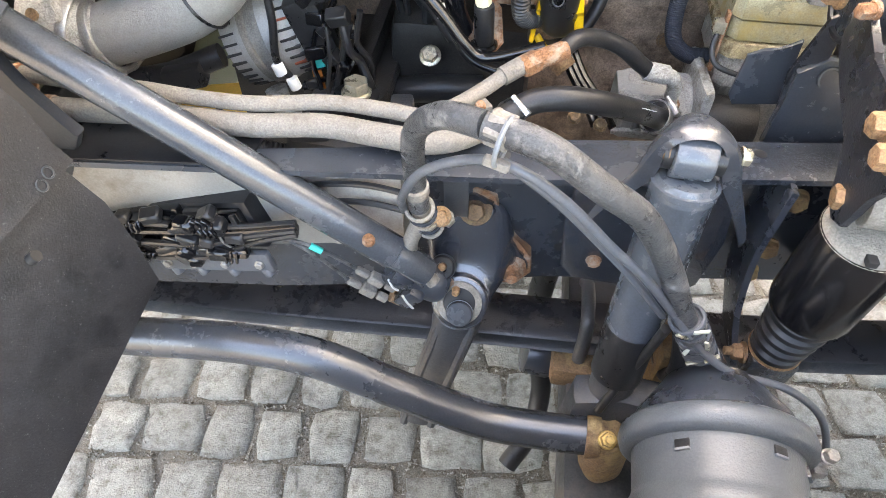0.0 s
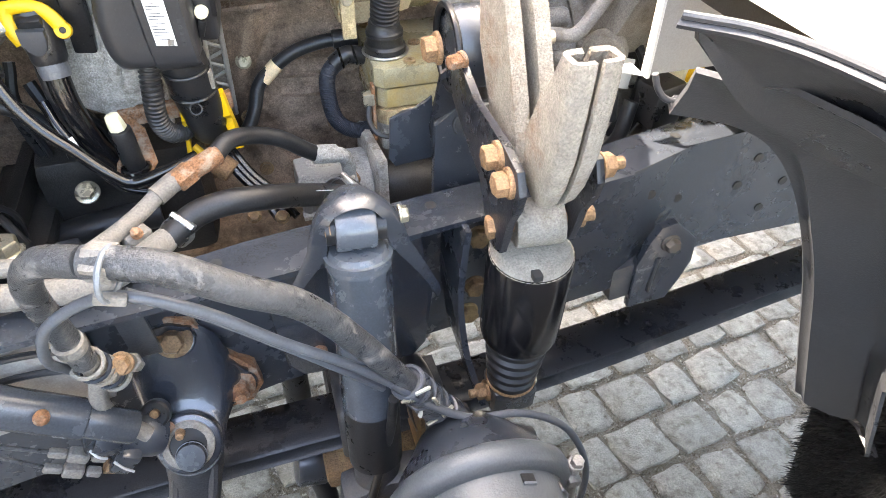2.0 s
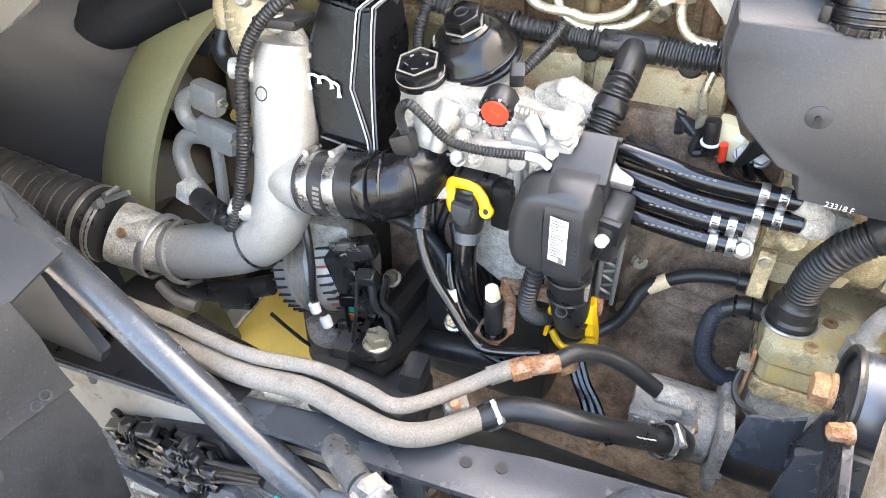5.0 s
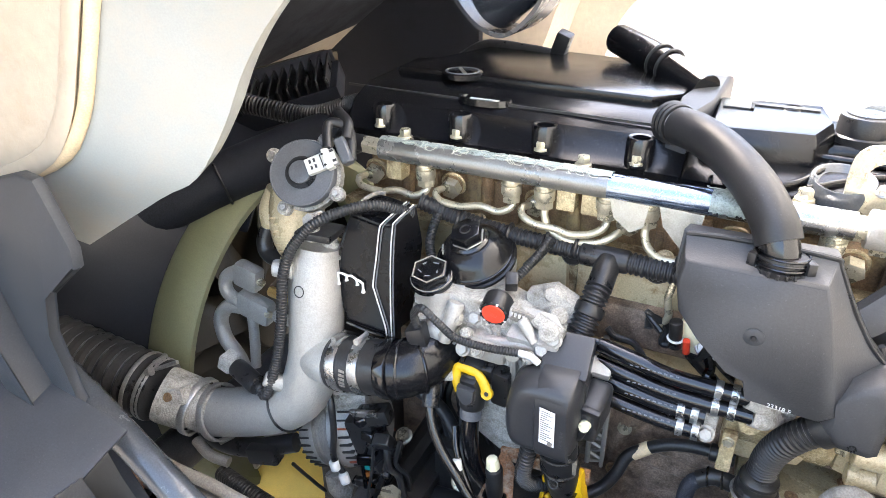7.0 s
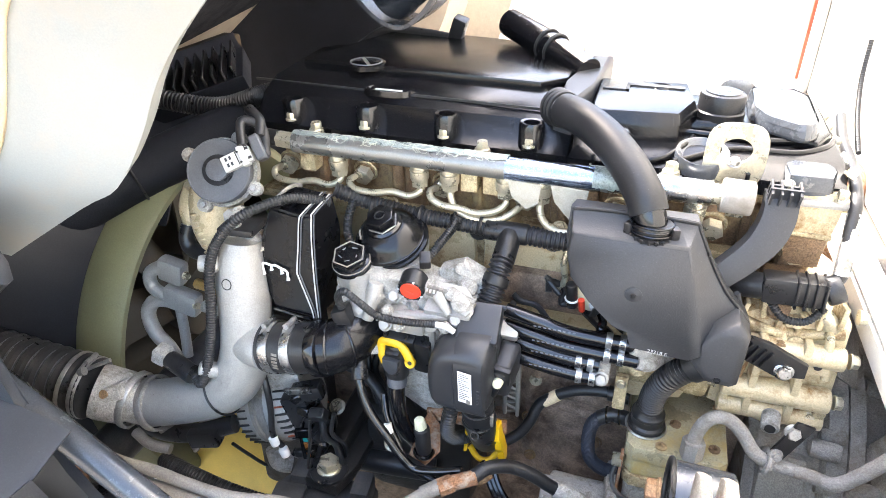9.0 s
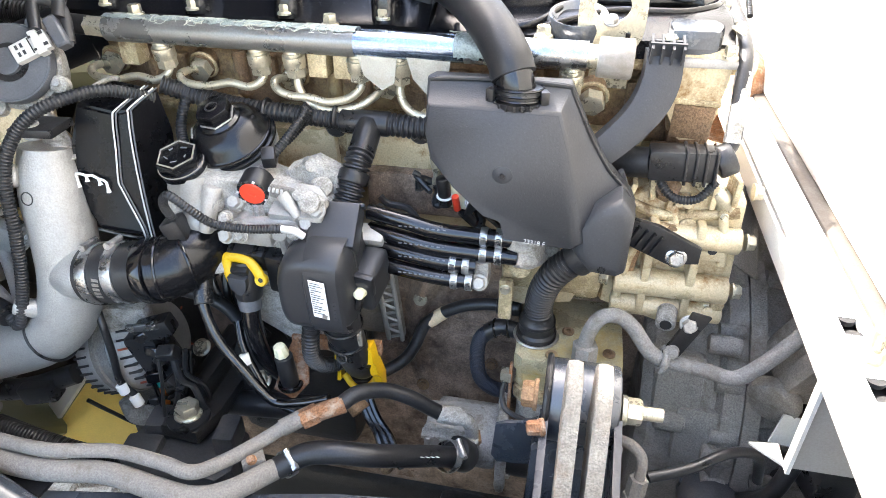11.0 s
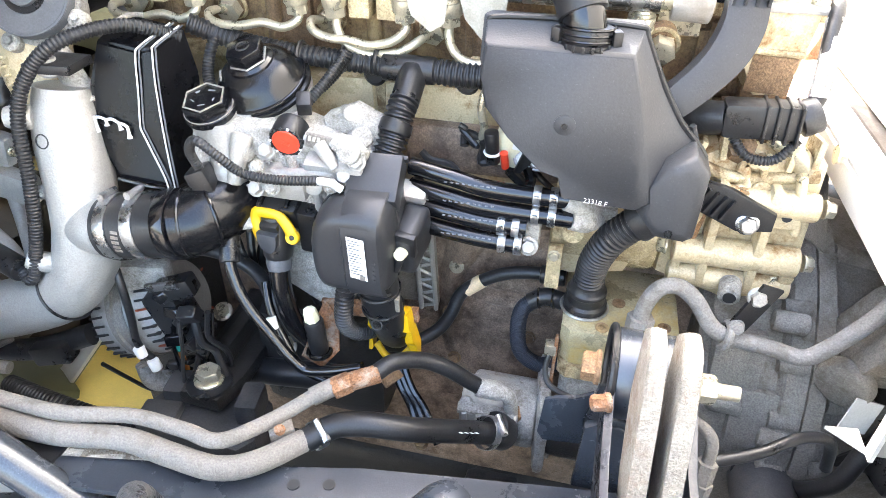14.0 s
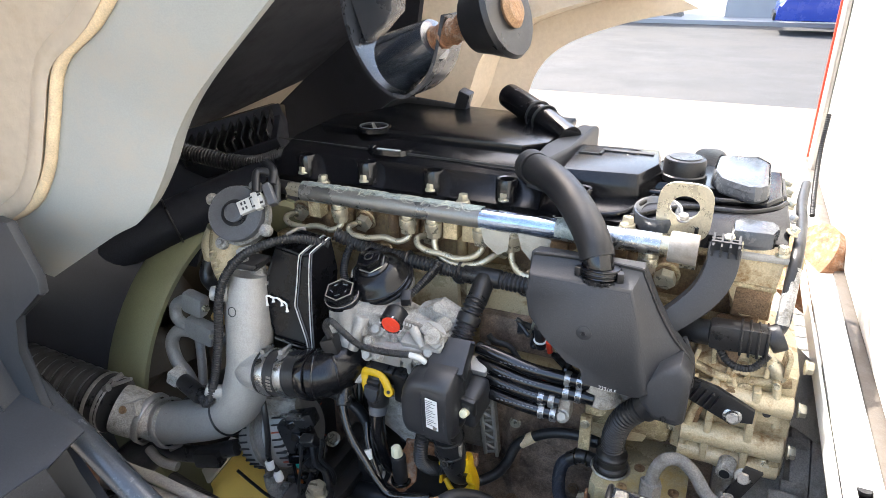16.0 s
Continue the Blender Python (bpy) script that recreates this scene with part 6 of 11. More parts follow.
part("top_clip", box(bmesh.new(), (-0.045, 1.255, 1.297), (0.06, 0.05, 0.012), (0, 0, 5), 0.003), BLACK, it)
part("top_bolt", hexbolt(bmesh.new(), (-0.052, 1.245, 1.303), (0, 0, 1), 0.016, 0.012, 1.5), ALU, it)
part("zip_tie", ring(bmesh.new(), (-0.113, 1.2125, 0.972), (0.72, 0.1, 0.45), 0.0452, 0.0022, 36, 6), BLACK, it, "black zip tie")
part("tie_head", box(bmesh.new(), (-0.128, 1.180, 0.938), (0.008, 0.008, 0.008), (0, 30, 0), 0.001), BLACK, it)
for k, (x, r) in enumerate(((-0.262, 0.048), (-0.30, 0.05))):
    part("v_clamp", band(bmesh.new(), (x, 1.198 - 0.012 * k, 0.911 + 0.008 * k), (0.93, 0.08, 0.30 - 0.5 * k), r, 0.014, 0.004, True, (0, -0.3, -1)), STEEL_DULL, it, "steel V-clamp")
th = lathe(bmesh.new(), (-0.275, 1.196, 0.908), (-0.085, -0.032, 0.035), [(0, 0.043), (0.35, 0.043), (0.45, 0.050), (0.9, 0.052), (1, 0.050)], 32)
part("adapter", th, ALU_OLD, it, "rough cast adapter")
part("adapter_pad", box(bmesh.new(), (-0.315, 1.155, 0.960), (0.055, 0.035, 0.03), (-20, -18, 15), 0.006), ALU_OLD, it)
part("pad_screw", rod(bmesh.new(), (-0.315, 1.140, 0.968), (-0.315, 1.136, 0.971), 0.008, n=16), RUST_DARK, it)
bl = thing("charge_air_bellows", (-0.5, 1.16, 0.92), "black ribbed rubber charge air hose with wire rings", "hose")
ax0, ax1 = Vector((-0.362, 1.166, 0.945)), Vector((-0.72, 1.12, 1.015))
prof = []
ribs = 16
for k in range(ribs):
    a = k / ribs
    prof += [(a, 0.049), (a + 0.25 / ribs, 0.058), (a + 0.6 / ribs, 0.060), (a + 0.85 / ribs, 0.052)]
part("bellows", lathe(bmesh.new(), ax0, ax1 - ax0, prof + [(1, 0.049)], 36), RUBBER, bl)
for k in range(ribs):
    part("wire_ring", ring(bmesh.new(), ax0.lerp(ax1, (k + 0.95) / ribs), ax1 - ax0, 0.0525, 0.0009, 36, 5), VALVE_GREY, bl, "thin wire ring")
part("clamp", band(bmesh.new(), ax0.lerp(ax1, 0.04), ax1 - ax0, 0.057, 0.014, 0.002, True, (0.3, 0.2, 1)), STEEL_DULL, bl, "steel hose clamp")
part("clamp", band(bmesh.new(), ax0.lerp(ax1, 0.11), ax1 - ax0, 0.060, 0.008, 0.0015, False), STEEL_DULL, bl, "steel hose clamp")
bm = rod(bmesh.new(), (-0.345, 1.15, 1.012), (-0.305, 1.165, 1.03), 0.004, n=8)
hexbolt(bm, (-0.352, 1.146, 1.008), (-1, -0.3, -0.4), 0.012, 0.012)
part("clamp_screw", bm, STEEL_DULL, bl)

hs = thing("throttle_hose", (0.04, 1.21, 1.06), "black rubber coupling hose with two steel clamps", "hose")
a, b = Vector((-0.006, 1.218, 1.094)), Vector((0.085, 1.219, 1.112))
part("coupling", rod(bmesh.new(), a, b, 0.0425, n=32), RUBBER, hs)
for f in (0.18, 0.62):
    part("hose_clamp", band(bmesh.new(), a.lerp(b, f), b - a, 0.043, 0.017, 0.0015, True, (0, 0.1, 1)), STEEL, hs, "bright steel hose clamp")
for k in range(5):
    part("hose_print", box(bmesh.new(), a.lerp(b, 0.40) + Vector((0, -0.0425 * math.cos(0.16 * k - 0.3), 0.0425 * math.sin(0.16 * k - 0.3))), (0.010, 0.0012, 0.004), (-math.degrees(0.16 * k - 0.3), 0, 0)), CAST_GREY, hs)
part("cuff", rod(bmesh.new(), b, b + (b - a) * 0.22, 0.046, n=32, bev=0.003), GLOSS_BLACK, hs)
part("elbow", tube([b + (b - a) * 0.1, (0.112, 1.226, 1.116), (0.130, 1.245, 1.122), (0.142, 1.275, 1.125), (0.145, 1.31, 1.12)], 0.0435, 26), COVER_BLACK, hs, "shiny creased black rubber elbow")
for k in range(2):
    part("elbow_fold", ring(bmesh.new(), (0.108 + 0.020 * k, 1.225 + 0.016 * k, 1.115 + 0.004 * k), (1, 0.3 + 0.7 * k, 0.1), 0.0440, 0.0026, 32, 8), GLOSS_BLACK, hs)

bb = thing("breather_box", (0.05, 1.25, 1.15), "glossy black plastic cover box with pale foam line", "cover box")
FACE = [(-0.017, 1.294, 1.316), (-0.027, 1.276, 1.262), (-0.029, 1.266, 1.212), (-0.022, 1.262, 1.178), (-0.008, 1.258, 1.149), (0.065, 1.257, 1.145), (0.035, 1.272, 1.219), (0.039, 1.293, 1.308)]
EDGE = [(-0.014, 1.306, 1.322), (-0.034, 1.286, 1.266), (-0.036, 1.276, 1.210), (-0.030, 1.272, 1.172), (-0.012, 1.266, 1.139), (0.070, 1.263, 1.138), (0.063, 1.276, 1.215), (0.055, 1.303, 1.309)]
REAR = [(-0.008, 1.362, 1.330), (-0.034, 1.362, 1.266), (-0.036, 1.362, 1.210), (-0.030, 1.362, 1.172), (-0.012, 1.362, 1.125), (0.056, 1.362, 1.112), (0.074, 1.362, 1.262), (0.064, 1.362, 1.320)]
bm = bmesh.new()
rings_ = [[bm.verts.new(p) for p in lst] for lst in (FACE, EDGE, REAR)]
bm.faces.new(rings_[0])
bm.faces.new(rings_[-1][::-1])
for q0, q1 in zip(rings_, rings_[1:]):
    for i in range(len(FACE)):
        j = (i + 1) % len(FACE)
        bm.faces.new((q0[i], q0[j], q1[j], q1[i]))
bmesh.ops.recalc_face_normals(bm, faces=bm.faces)
bmesh.ops.bevel(bm, geom=bm.edges[:], offset=0.0035, segments=2, affect="EDGES", clamp_overlap=True)
part("shell", bm, BOX_BLACK, bb, angle=40)
inner = [(0.047, 1.358, 1.3245), (0.040, 1.300, 1.3125), (0.0375, 1.290, 1.303), (0.036, 1.281, 1.262), (0.0345, 1.2705, 1.220), (0.038, 1.268, 1.208), (0.060, 1.258, 1.160), (0.064, 1.256, 1.142)]
outer = [(0.059, 1.358, 1.3220), (0.055, 1.306, 1.3125), (0.0545, 1.300, 1.305), (0.056, 1.290, 1.27), (0.0615, 1.276, 1.215), (0.066, 1.267, 1.168), (0.070, 1.261, 1.140)]
for line in (inner, outer):
    for k in range(2):
        part("ridge", tube([Vector(p) + Vector((0.0042 * k, 0.0012 * k, -0.0004)) for p in line], 0.0012, 8, 4), LIGHT_PLASTIC if k == 0 else VALVE_GREY, bb, "pale worn ridge")
for a, b in (((-0.0255, 1.2655, 1.226), (-0.0235, 1.2625, 1.2075)), ((-0.0095, 1.2655, 1.225), (-0.009, 1.264, 1.217)), ((0.0075, 1.266, 1.222), (0.010, 1.2645, 1.213)), ((0.0195, 1.265, 1.218), (0.0205, 1.2635, 1.2035))):
    part("drip", sweep(bmesh.new(), [a, Vector(a).lerp(Vector(b), 0.6), b], [0.0018, 0.0020, 0.0034], 8), PAPER, bb, "pale dried drip")
part("foam_line", tube([(-0.0255, 1.2655, 1.226), (-0.018, 1.2655, 1.227), (-0.0095, 1.2655, 1.225), (-0.001, 1.266, 1.226), (0.0075, 1.266, 1.222), (0.014, 1.2655, 1.221), (0.0195, 1.265, 1.218)], 0.0019, 8, 5), PAPER, bb, "wavy pale sealant line")
part("lower_lip", tube([(-0.008, 1.256, 1.146), (0.028, 1.255, 1.142), (0.062, 1.255, 1.140)], 0.003, 8), GLOSS_BLACK, bb)
part("torn_corner", sweep(bmesh.new(), smooth([(-0.016, 1.300, 1.320), (-0.010, 1.330, 1.329), (0.000, 1.350, 1.333), (0.012, 1.355, 1.332)], 3), 0.0035, 8), CAST_GREY, bb, "pale folded corner")

# EGR valve
eg = thing("throttle_valve", (-0.12, 1.32, 1.2), "grey round actuator valve on a champagne casting", "valve")
ax = Vector((0.22, -0.80, 0.50)).normalized()
c0 = Vector((-0.118, 1.325, 1.352))
part("disc", lathe(bmesh.new(), c0, ax * 0.018, [(0, 0.053), (0.75, 0.053), (1, 0.050)], 44), VALVE_GREY, eg)
part("disc_rim", ring(bmesh.new(), c0 + ax * 0.016, ax, 0.0515, 0.0018, 44, 8), VALVE_GREY, eg)
part("dark_ring", lathe(bmesh.new(), c0 + ax * 0.0175, ax * 0.002, [(0, 0.026), (1, 0.026)], 32), BLACK, eg)
part("hub", lathe(bmesh.new(), c0 + ax * 0.018, ax * 0.008, [(0, 0.018), (0.9, 0.018), (1, 0.016)], 28), VALVE_GREY, eg)
d_, a_, b_ = axes_for(ax)
way = Vector((0.80, 0.02, 0.58))
way = (way - ax * way.dot(ax)).normalized()
across = ax.cross(way)


def on_valve(bm, along, side, up, size, bev=0.001):
    """A block lying on the valve's face, along the plug's direction."""
    g = bmesh.ops.create_cube(bm, size=1.0)["verts"]
    mt = Matrix((way, across, ax)).transposed().to_4x4()
    mt.translation = c0 + way * along + across * side + ax * up
    bmesh.ops.transform(bm, matrix=mt @ Matrix.Diagonal((*size, 1)), verts=g)
    if bev:
        bmesh.ops.bevel(bm, geom=bm.edges[:], offset=bev, segments=1, affect="EDGES")
    return bm


plug = part("connector", on_valve(bmesh.new(), 0.038, 0, 0.024, (0.050, 0.026, 0.012)), LIGHT_PLASTIC, eg, "pale grey plug connector")
part("plug_collar", on_valve(bmesh.new(), 0.050, 0, 0.026, (0.012, 0.034, 0.014)), LIGHT_PLASTIC, plug)
for al_, si in ((0.022, 0.006), (0.022, -0.004), (0.029, 0.006), (0.029, -0.004)):
    part("moulded_slot", on_valve(bmesh.new(), al_, si, 0.0303, (0.0035, 0.006, 0.0008), 0), GREY_PLASTIC, plug, "dark slot")
for al_, si, lx, ly in ((0.040, 0.0, 0.0015, 0.022), (0.0445, 0.009, 0.004, 0.003), (0.0445, -0.009, 0.004, 0.003), (0.060, 0.008, 0.006, 0.004), (0.060, -0.008, 0.006, 0.004)):
    part("latch_gap", on_valve(bmesh.new(), al_, si, 0.0333 if al_ > 0.044 else 0.0303, (lx, ly, 0.0008), 0), FLAT_BLACK, plug, "dark latch gap")
part("plug_cap", on_valve(bmesh.new(), 0.076, 0.004, 0.018, (0.018, 0.044, 0.022), 0.003), VALVE_GREY, eg)
part("plug_boot", tube([c0 + way * 0.086 + across * 0.02 + ax * 0.018, c0 + way * 0.095 + across * 0.045 + ax * 0.012, c0 + way * 0.085 + across * 0.075], 0.009, 10), RUBBER, eg)
bm = lathe(bmesh.new(), c0 - ax * 0.004, -ax * 0.06, [(0, 0.058), (0.3, 0.058), (0.5, 0.048), (1, 0.04)], 28)
part("flange", bm, ALU_OLD, eg)
for w in (0, 90, 180, 270):
    d_, a_, b_ = axes_for(ax)
    p = c0 + (a_ * math.cos(radians(w + 20)) + b_ * math.sin(radians(w + 20))) * 0.062
    bm = lathe(bmesh.new(), p - ax * 0.01, ax * 0.016, [(0, 0.012), (0.9, 0.012), (1, 0.010)], 16)
    part("ear", bm, ALU_OLD, eg)
    part("ear_screw", hexbolt(bmesh.new(), p + ax * 0.006, ax, 0.010, 0.006, 1.3), STEEL_DULL, eg)
bm = sweep(bmesh.new(), smooth([(-0.14, 1.35, 1.335), (-0.150, 1.335, 1.285), (-0.145, 1.33, 1.24), (-0.115, 1.33, 1.205), (-0.08, 1.33, 1.195)], 5), 0.046, 24)
part("casting", bm, CHAMP, eg, "champagne pipe casting")
for k in range(7):
    part("cast_mark", box(bmesh.new(), (-0.163 + 0.003 * k, 1.287 - 0.001 * k, 1.283 - 0.011 * k), (0.011, 0.004, 0.004), (0, -12, 10), 0.001, 1), CHAMP, eg)
part("side_pipe", tube([(-0.185, 1.335, 1.31), (-0.20, 1.33, 1.275), (-0.195, 1.325, 1.245)], 0.021, 16), CHAMP, eg)
part("casting_lug", tube([(-0.09, 1.305, 1.295), (-0.06, 1.29, 1.262), (-0.035, 1.28, 1.235)], 0.016, 12), ALU_OLD, eg)
part("lug_bolt", hexbolt(bmesh.new(), (-0.085, 1.288, 1.292), (0, -0.8, 0.5), 0.02, 0.012, 1.3), ALU, eg)
part("elbow_plug", tube([(-0.20, 1.315, 1.245), (-0.203, 1.305, 1.22), (-0.19, 1.30, 1.203), (-0.15, 1.295, 1.20)], 0.014, 12), BLACK, eg, "black quick connector")
part("valve_lead", tube([(-0.075, 1.33, 1.40), (-0.09, 1.36, 1.43), (-0.06, 1.37, 1.42), (-0.045, 1.35, 1.38)], 0.008, 10), RUBBER, eg)
lp = thing("loop_cable", (-0.08, 1.22, 1.1), "black corrugated cable looping over the intake", "cable")
part("sheath", corrugated([(0.06, 1.352, 1.31), (0.02, 1.30, 1.335), (-0.03, 1.245, 1.325), (-0.070, 1.225, 1.285), (-0.088, 1.212, 1.235), (-0.092, 1.200, 1.16), (-0.105, 1.190, 1.08), (-0.125, 1.178, 1.015), (-0.145, 1.185, 1.02)], 0.0088, 0.005, 0.14, 12), RUBBER, lp)
part("plug", rod(bmesh.new(), (-0.145, 1.185, 1.02), (-0.21, 1.205, 1.025), 0.017, n=18, bev=0.004), BLACK, lp)
part("sensor", box(bmesh.new(), (-0.225, 1.205, 1.032), (0.025, 0.03, 0.03), (0, 20, 0), 0.004), ALU_OLD, lp)

# air-conditioning lines
ac = thing("refrigerant_pipes", (-0.3, 1.33, 0.95), "bare aluminium refrigerant pipes with block unions", "pipe")
part("upper_loop", tube([(-0.262, 1.345, 1.125), (-0.30, 1.345, 1.125), (-0.338, 1.338, 1.105), (-0.338, 1.333, 1.075), (-0.305, 1.330, 1.058)], 0.013, 16), ALU, ac)
part("lower_loop", tube([(-0.295, 1.330, 1.052), (-0.335, 1.328, 1.045), (-0.355, 1.322, 1.015), (-0.345, 1.316, 0.975), (-0.315, 1.312, 0.945), (-0.298, 1.31, 0.91)], 0.0145, 16), ALU, ac)
part("straight_pipe", tube([(-0.282, 1.332, 1.05), (-0.278, 1.325, 0.99), (-0.275, 1.315, 0.93)], 0.010, 14), ALU, ac)
for p, q in (((-0.285, 1.340, 1.118), (0.055, 0.03, 0.05)), ((-0.268, 1.330, 1.060), (0.075, 0.03, 0.05))):
    part("union_block", box(bmesh.new(), p, q, (0, 12, 0), 0.010), ALU, ac)
    part("union_screw", hexbolt(bmesh.new(), Vector(p) + Vector((0.034, -0.008, 0.0)), (1, -0.3, 0), 0.012, 0.010), GALV, ac)
part("brass_stub", rod(bmesh.new(), (-0.235, 1.338, 1.10), (-0.17, 1.335, 1.095), 0.010, n=6), BRASS, ac)
part("steel_stub", rod(bmesh.new(), (-0.22, 1.330, 1.055), (-0.13, 1.325, 1.055), 0.012, n=16), ALU_OLD, ac)
part("o_ring", ring(bmesh.new(), (-0.195, 1.328, 1.055), (1, 0, 0), 0.013, 0.004, 20, 6), RUBBER, ac)

# alternator
al = thing("alternator", (-0.03, 1.30, 0.78), "dusty aluminium alternator with black regulator and copper windings", "alternator")
ax = Vector((1.0, 0.10, 0.34)).normalized()
c0 = Vector((-0.125, 1.305, 0.855))
d_, a_, b_ = axes_for(ax)
part("front_case", lathe(bmesh.new(), c0, ax * 0.045, [(0, 0.055), (0.25, 0.076), (1, 0.080)], 40), ALU, al)
part("stator", lathe(bmesh.new(), c0 + ax * 0.045, ax * 0.03, [(0, 0.082), (0.3, 0.0825), (0.35, 0.0785), (0.75, 0.0785), (0.8, 0.0825), (1, 0.082)], 40), CAST_GREY, al)
part("rear_case", lathe(bmesh.new(), c0 + ax * 0.075, ax * 0.055, [(0, 0.080), (0.7, 0.077), (1, 0.062)], 40), ALU, al)
for k in range(34):
    w = 2 * math.pi * k / 34
    out = a_ * math.cos(w) + b_ * math.sin(w)
    for h, m in ((0.012, FLAT_BLACK), (0.10, COPPER if k % 5 == 0 else FLAT_BLACK)):
        q = ax.to_track_quat("X", "Z").to_euler()
        p = c0 + ax * (h + 0.010) + out * 0.0772
        bm = bmesh.new()
        g = bmesh.ops.create_cube(bm, size=1.0)["verts"]
        mt = Matrix((ax, out, ax.cross(out))).transposed().to_4x4()
        mt.translation = p
        bmesh.ops.transform(bm, matrix=mt @ Matrix.Diagonal((0.024, 0.006, 0.0034, 1)), verts=g)
        part("cooling_slot", bm, m, al, "dark cooling slot")
part("regulator", box(bmesh.new(), c0 + ax * 0.145 + Vector((0.0, -0.05, 0.012)), (0.05, 0.05, 0.09), (0, -18, 10), 0.008), BLACK, al)
part("regulator_plug", box(bmesh.new(), c0 + ax * 0.165 + Vector((0.0, -0.06, 0.06)), (0.06, 0.03, 0.03), (0, -18, 10), 0.005), BLACK, al)
part("terminal_clip", box(bmesh.new(), c0 + ax * 0.155 + Vector((0.0, -0.075, 0.075)), (0.05, 0.008, 0.016), (20, -10, 10), 0.003), STEEL, al, "bright spring clip")
part("teal_label", box(bmesh.new(), c0 + ax * 0.155 + Vector((0.0, -0.072, -0.045)), (0.014, 0.004, 0.016), (0, -10, 10)), TEAL, al)
part("orange_label", box(bmesh.new(), c0 + ax * 0.15 + Vector((0.0, -0.072, -0.075)), (0.014, 0.004, 0.034), (0, -5, 10)), ORANGE, al, "orange warning label")
part("bracket", tube([(-0.06, 1.255, 0.80), (-0.05, 1.25, 0.77), (-0.03, 1.26, 0.76)], 0.018, 12), ALU_OLD, al)
part("upper_bracket", box(bmesh.new(), (-0.035, 1.28, 0.965), (0.08, 0.03, 0.05), (0, 0, 10), 0.008), ALU_OLD, al)
part("lead", tube([(-0.045, 1.24, 1.02), (-0.03, 1.225, 0.985), (-0.028, 1.222, 0.935), (-0.035, 1.225, 0.875), (-0.02, 1.23, 0.84)], 0.006, 10), RUBBER, al)
for z in (0.868, 0.845):
    part("cream_sleeve", rod(bmesh.new(), (-0.036 + (0.868 - z) * 0.8, 1.224, z), (-0.030 + (0.868 - z) * 0.8, 1.223, z - 0.018), 0.009, n=14, bev=0.002), PAPER, al, "white plastic sleeve")
wob = random.Random(5)
for k in range(9):
    p = Vector((0.015 + 0.010 * k, 1.238 + wob.uniform(-0.01, 0.02), 0.945 + wob.uniform(-0.03, 0.02)))
    q = [p]
    for i in range(4):
        q.append(q[-1] + Vector((wob.uniform(-0.02, 0.018), wob.uniform(-0.012, 0.016), -wob.uniform(0.025, 0.05))))
    part("loose_lead", tube(q, wob.uniform(0.003, 0.0065), 8, 5), (RUBBER, GLOSS_BLACK, BLACK)[k % 3], al)
for k in range(12):
    p = Vector((wob.uniform(0.0, 0.075), 1.235 + wob.uniform(-0.01, 0.02), wob.uniform(0.80, 0.97)))
    part("loose_plug", box(bmesh.new(), p, (wob.uniform(0.012, 0.034), wob.uniform(0.012, 0.024), wob.uniform(0.008, 0.022)), (wob.uniform(-30, 30), wob.uniform(-40, 10), wob.uniform(-30, 30)), 0.002, 1), (BLACK, GLOSS_BLACK)[k % 2], al)

# ---- oil module ----
om = thing("oil_module", (0.2, 1.3, 0.95), "rough cast aluminium oil filter module", "oil module")
bm = bmesh.new()
plate(bm, [(0.105, 1.115), (0.10, 1.215), (0.13, 1.235), (0.235, 1.235), (0.33, 1.205), (0.335, 1.15), (0.31, 1.12), (0.32, 1.0), (0.25, 0.97), (0.20, 1.0), (0.185, 1.10), (0.15, 1.09)], "y", 1.275, 1.345, 0.010)
part("body", bm, ALU_OLD, om)
part("filter_socket", lathe(bmesh.new(), Vector((0.168, 1.358, 1.250)) - Vector((-0.06, -0.30, 0.94)) * 0.060, Vector((-0.06, -0.30, 0.94)) * 0.060, [(0, 0.044), (0.3, 0.050), (0.6, 0.058), (0.85, 0.061), (1, 0.0615)], 40), ALU, om)
part("filler_neck", lathe(bmesh.new(), (0.136, 1.312, 1.165), Vector((-0.0095, -0.022, 0.074)), [(0, 0.040), (0.3, 0.036), (0.6, 0.032), (0.9, 0.030), (1, 0.031)], 32), ALU, om)
part("side_neck", rod(bmesh.new(), (0.150, 1.265, 1.155), (0.118, 1.245, 1.10), 0.022, 0.020, 20, 0.003), ALU, om)
part("pad", box(bmesh.new(), (0.295, 1.275, 1.198), (0.075, 0.04, 0.025), (18, 0, 0), 0.006), ALU, om)
part("pad", box(bmesh.new(), (0.225, 1.262, 1.17), (0.07, 0.03, 0.035), (10, 0, 0), 0.008), ALU, om)
for p in ((0.205, 1.272, 1.205), (0.197, 1.248, 1.165), (0.325, 1.262, 1.21), (0.31, 1.26, 1.19)):
    part("module_bolt", hexbolt(bmesh.new(), p, (0, -0.8, 0.5), 0.016, 0.010, 1.4), ALU, om)
bm = bmesh.new()
plate(bm, [(0.165, 1.150), (0.262, 1.152), (0.268, 1.0), (0.205, 0.985)], "y", 1.292, 1.335, 0.006)
part("cooler_face", bm, ALU_OLD, om)
part("plug_column", lathe(bmesh.new(), (0.1400, 1.286, 1.230), (0.014, -0.018, -0.112), [(0, 0.024), (0.15, 0.022), (0.45, 0.0215), (0.5, 0.025), (0.6, 0.025), (0.65, 0.021), (0.85, 0.020), (0.88, 0.024), (1, 0.023)], 28), ALU, om, "light cast column")
bm = bmesh.new()
slab(bm, [(0.250, 1.300, 1.228), (0.258, 1.272, 1.204), (0.318, 1.280, 1.202), (0.329, 1.292, 1.213), (0.313, 1.302, 1.226)], 0.024, 0.004)
part("ledge", bm, ALU, om)
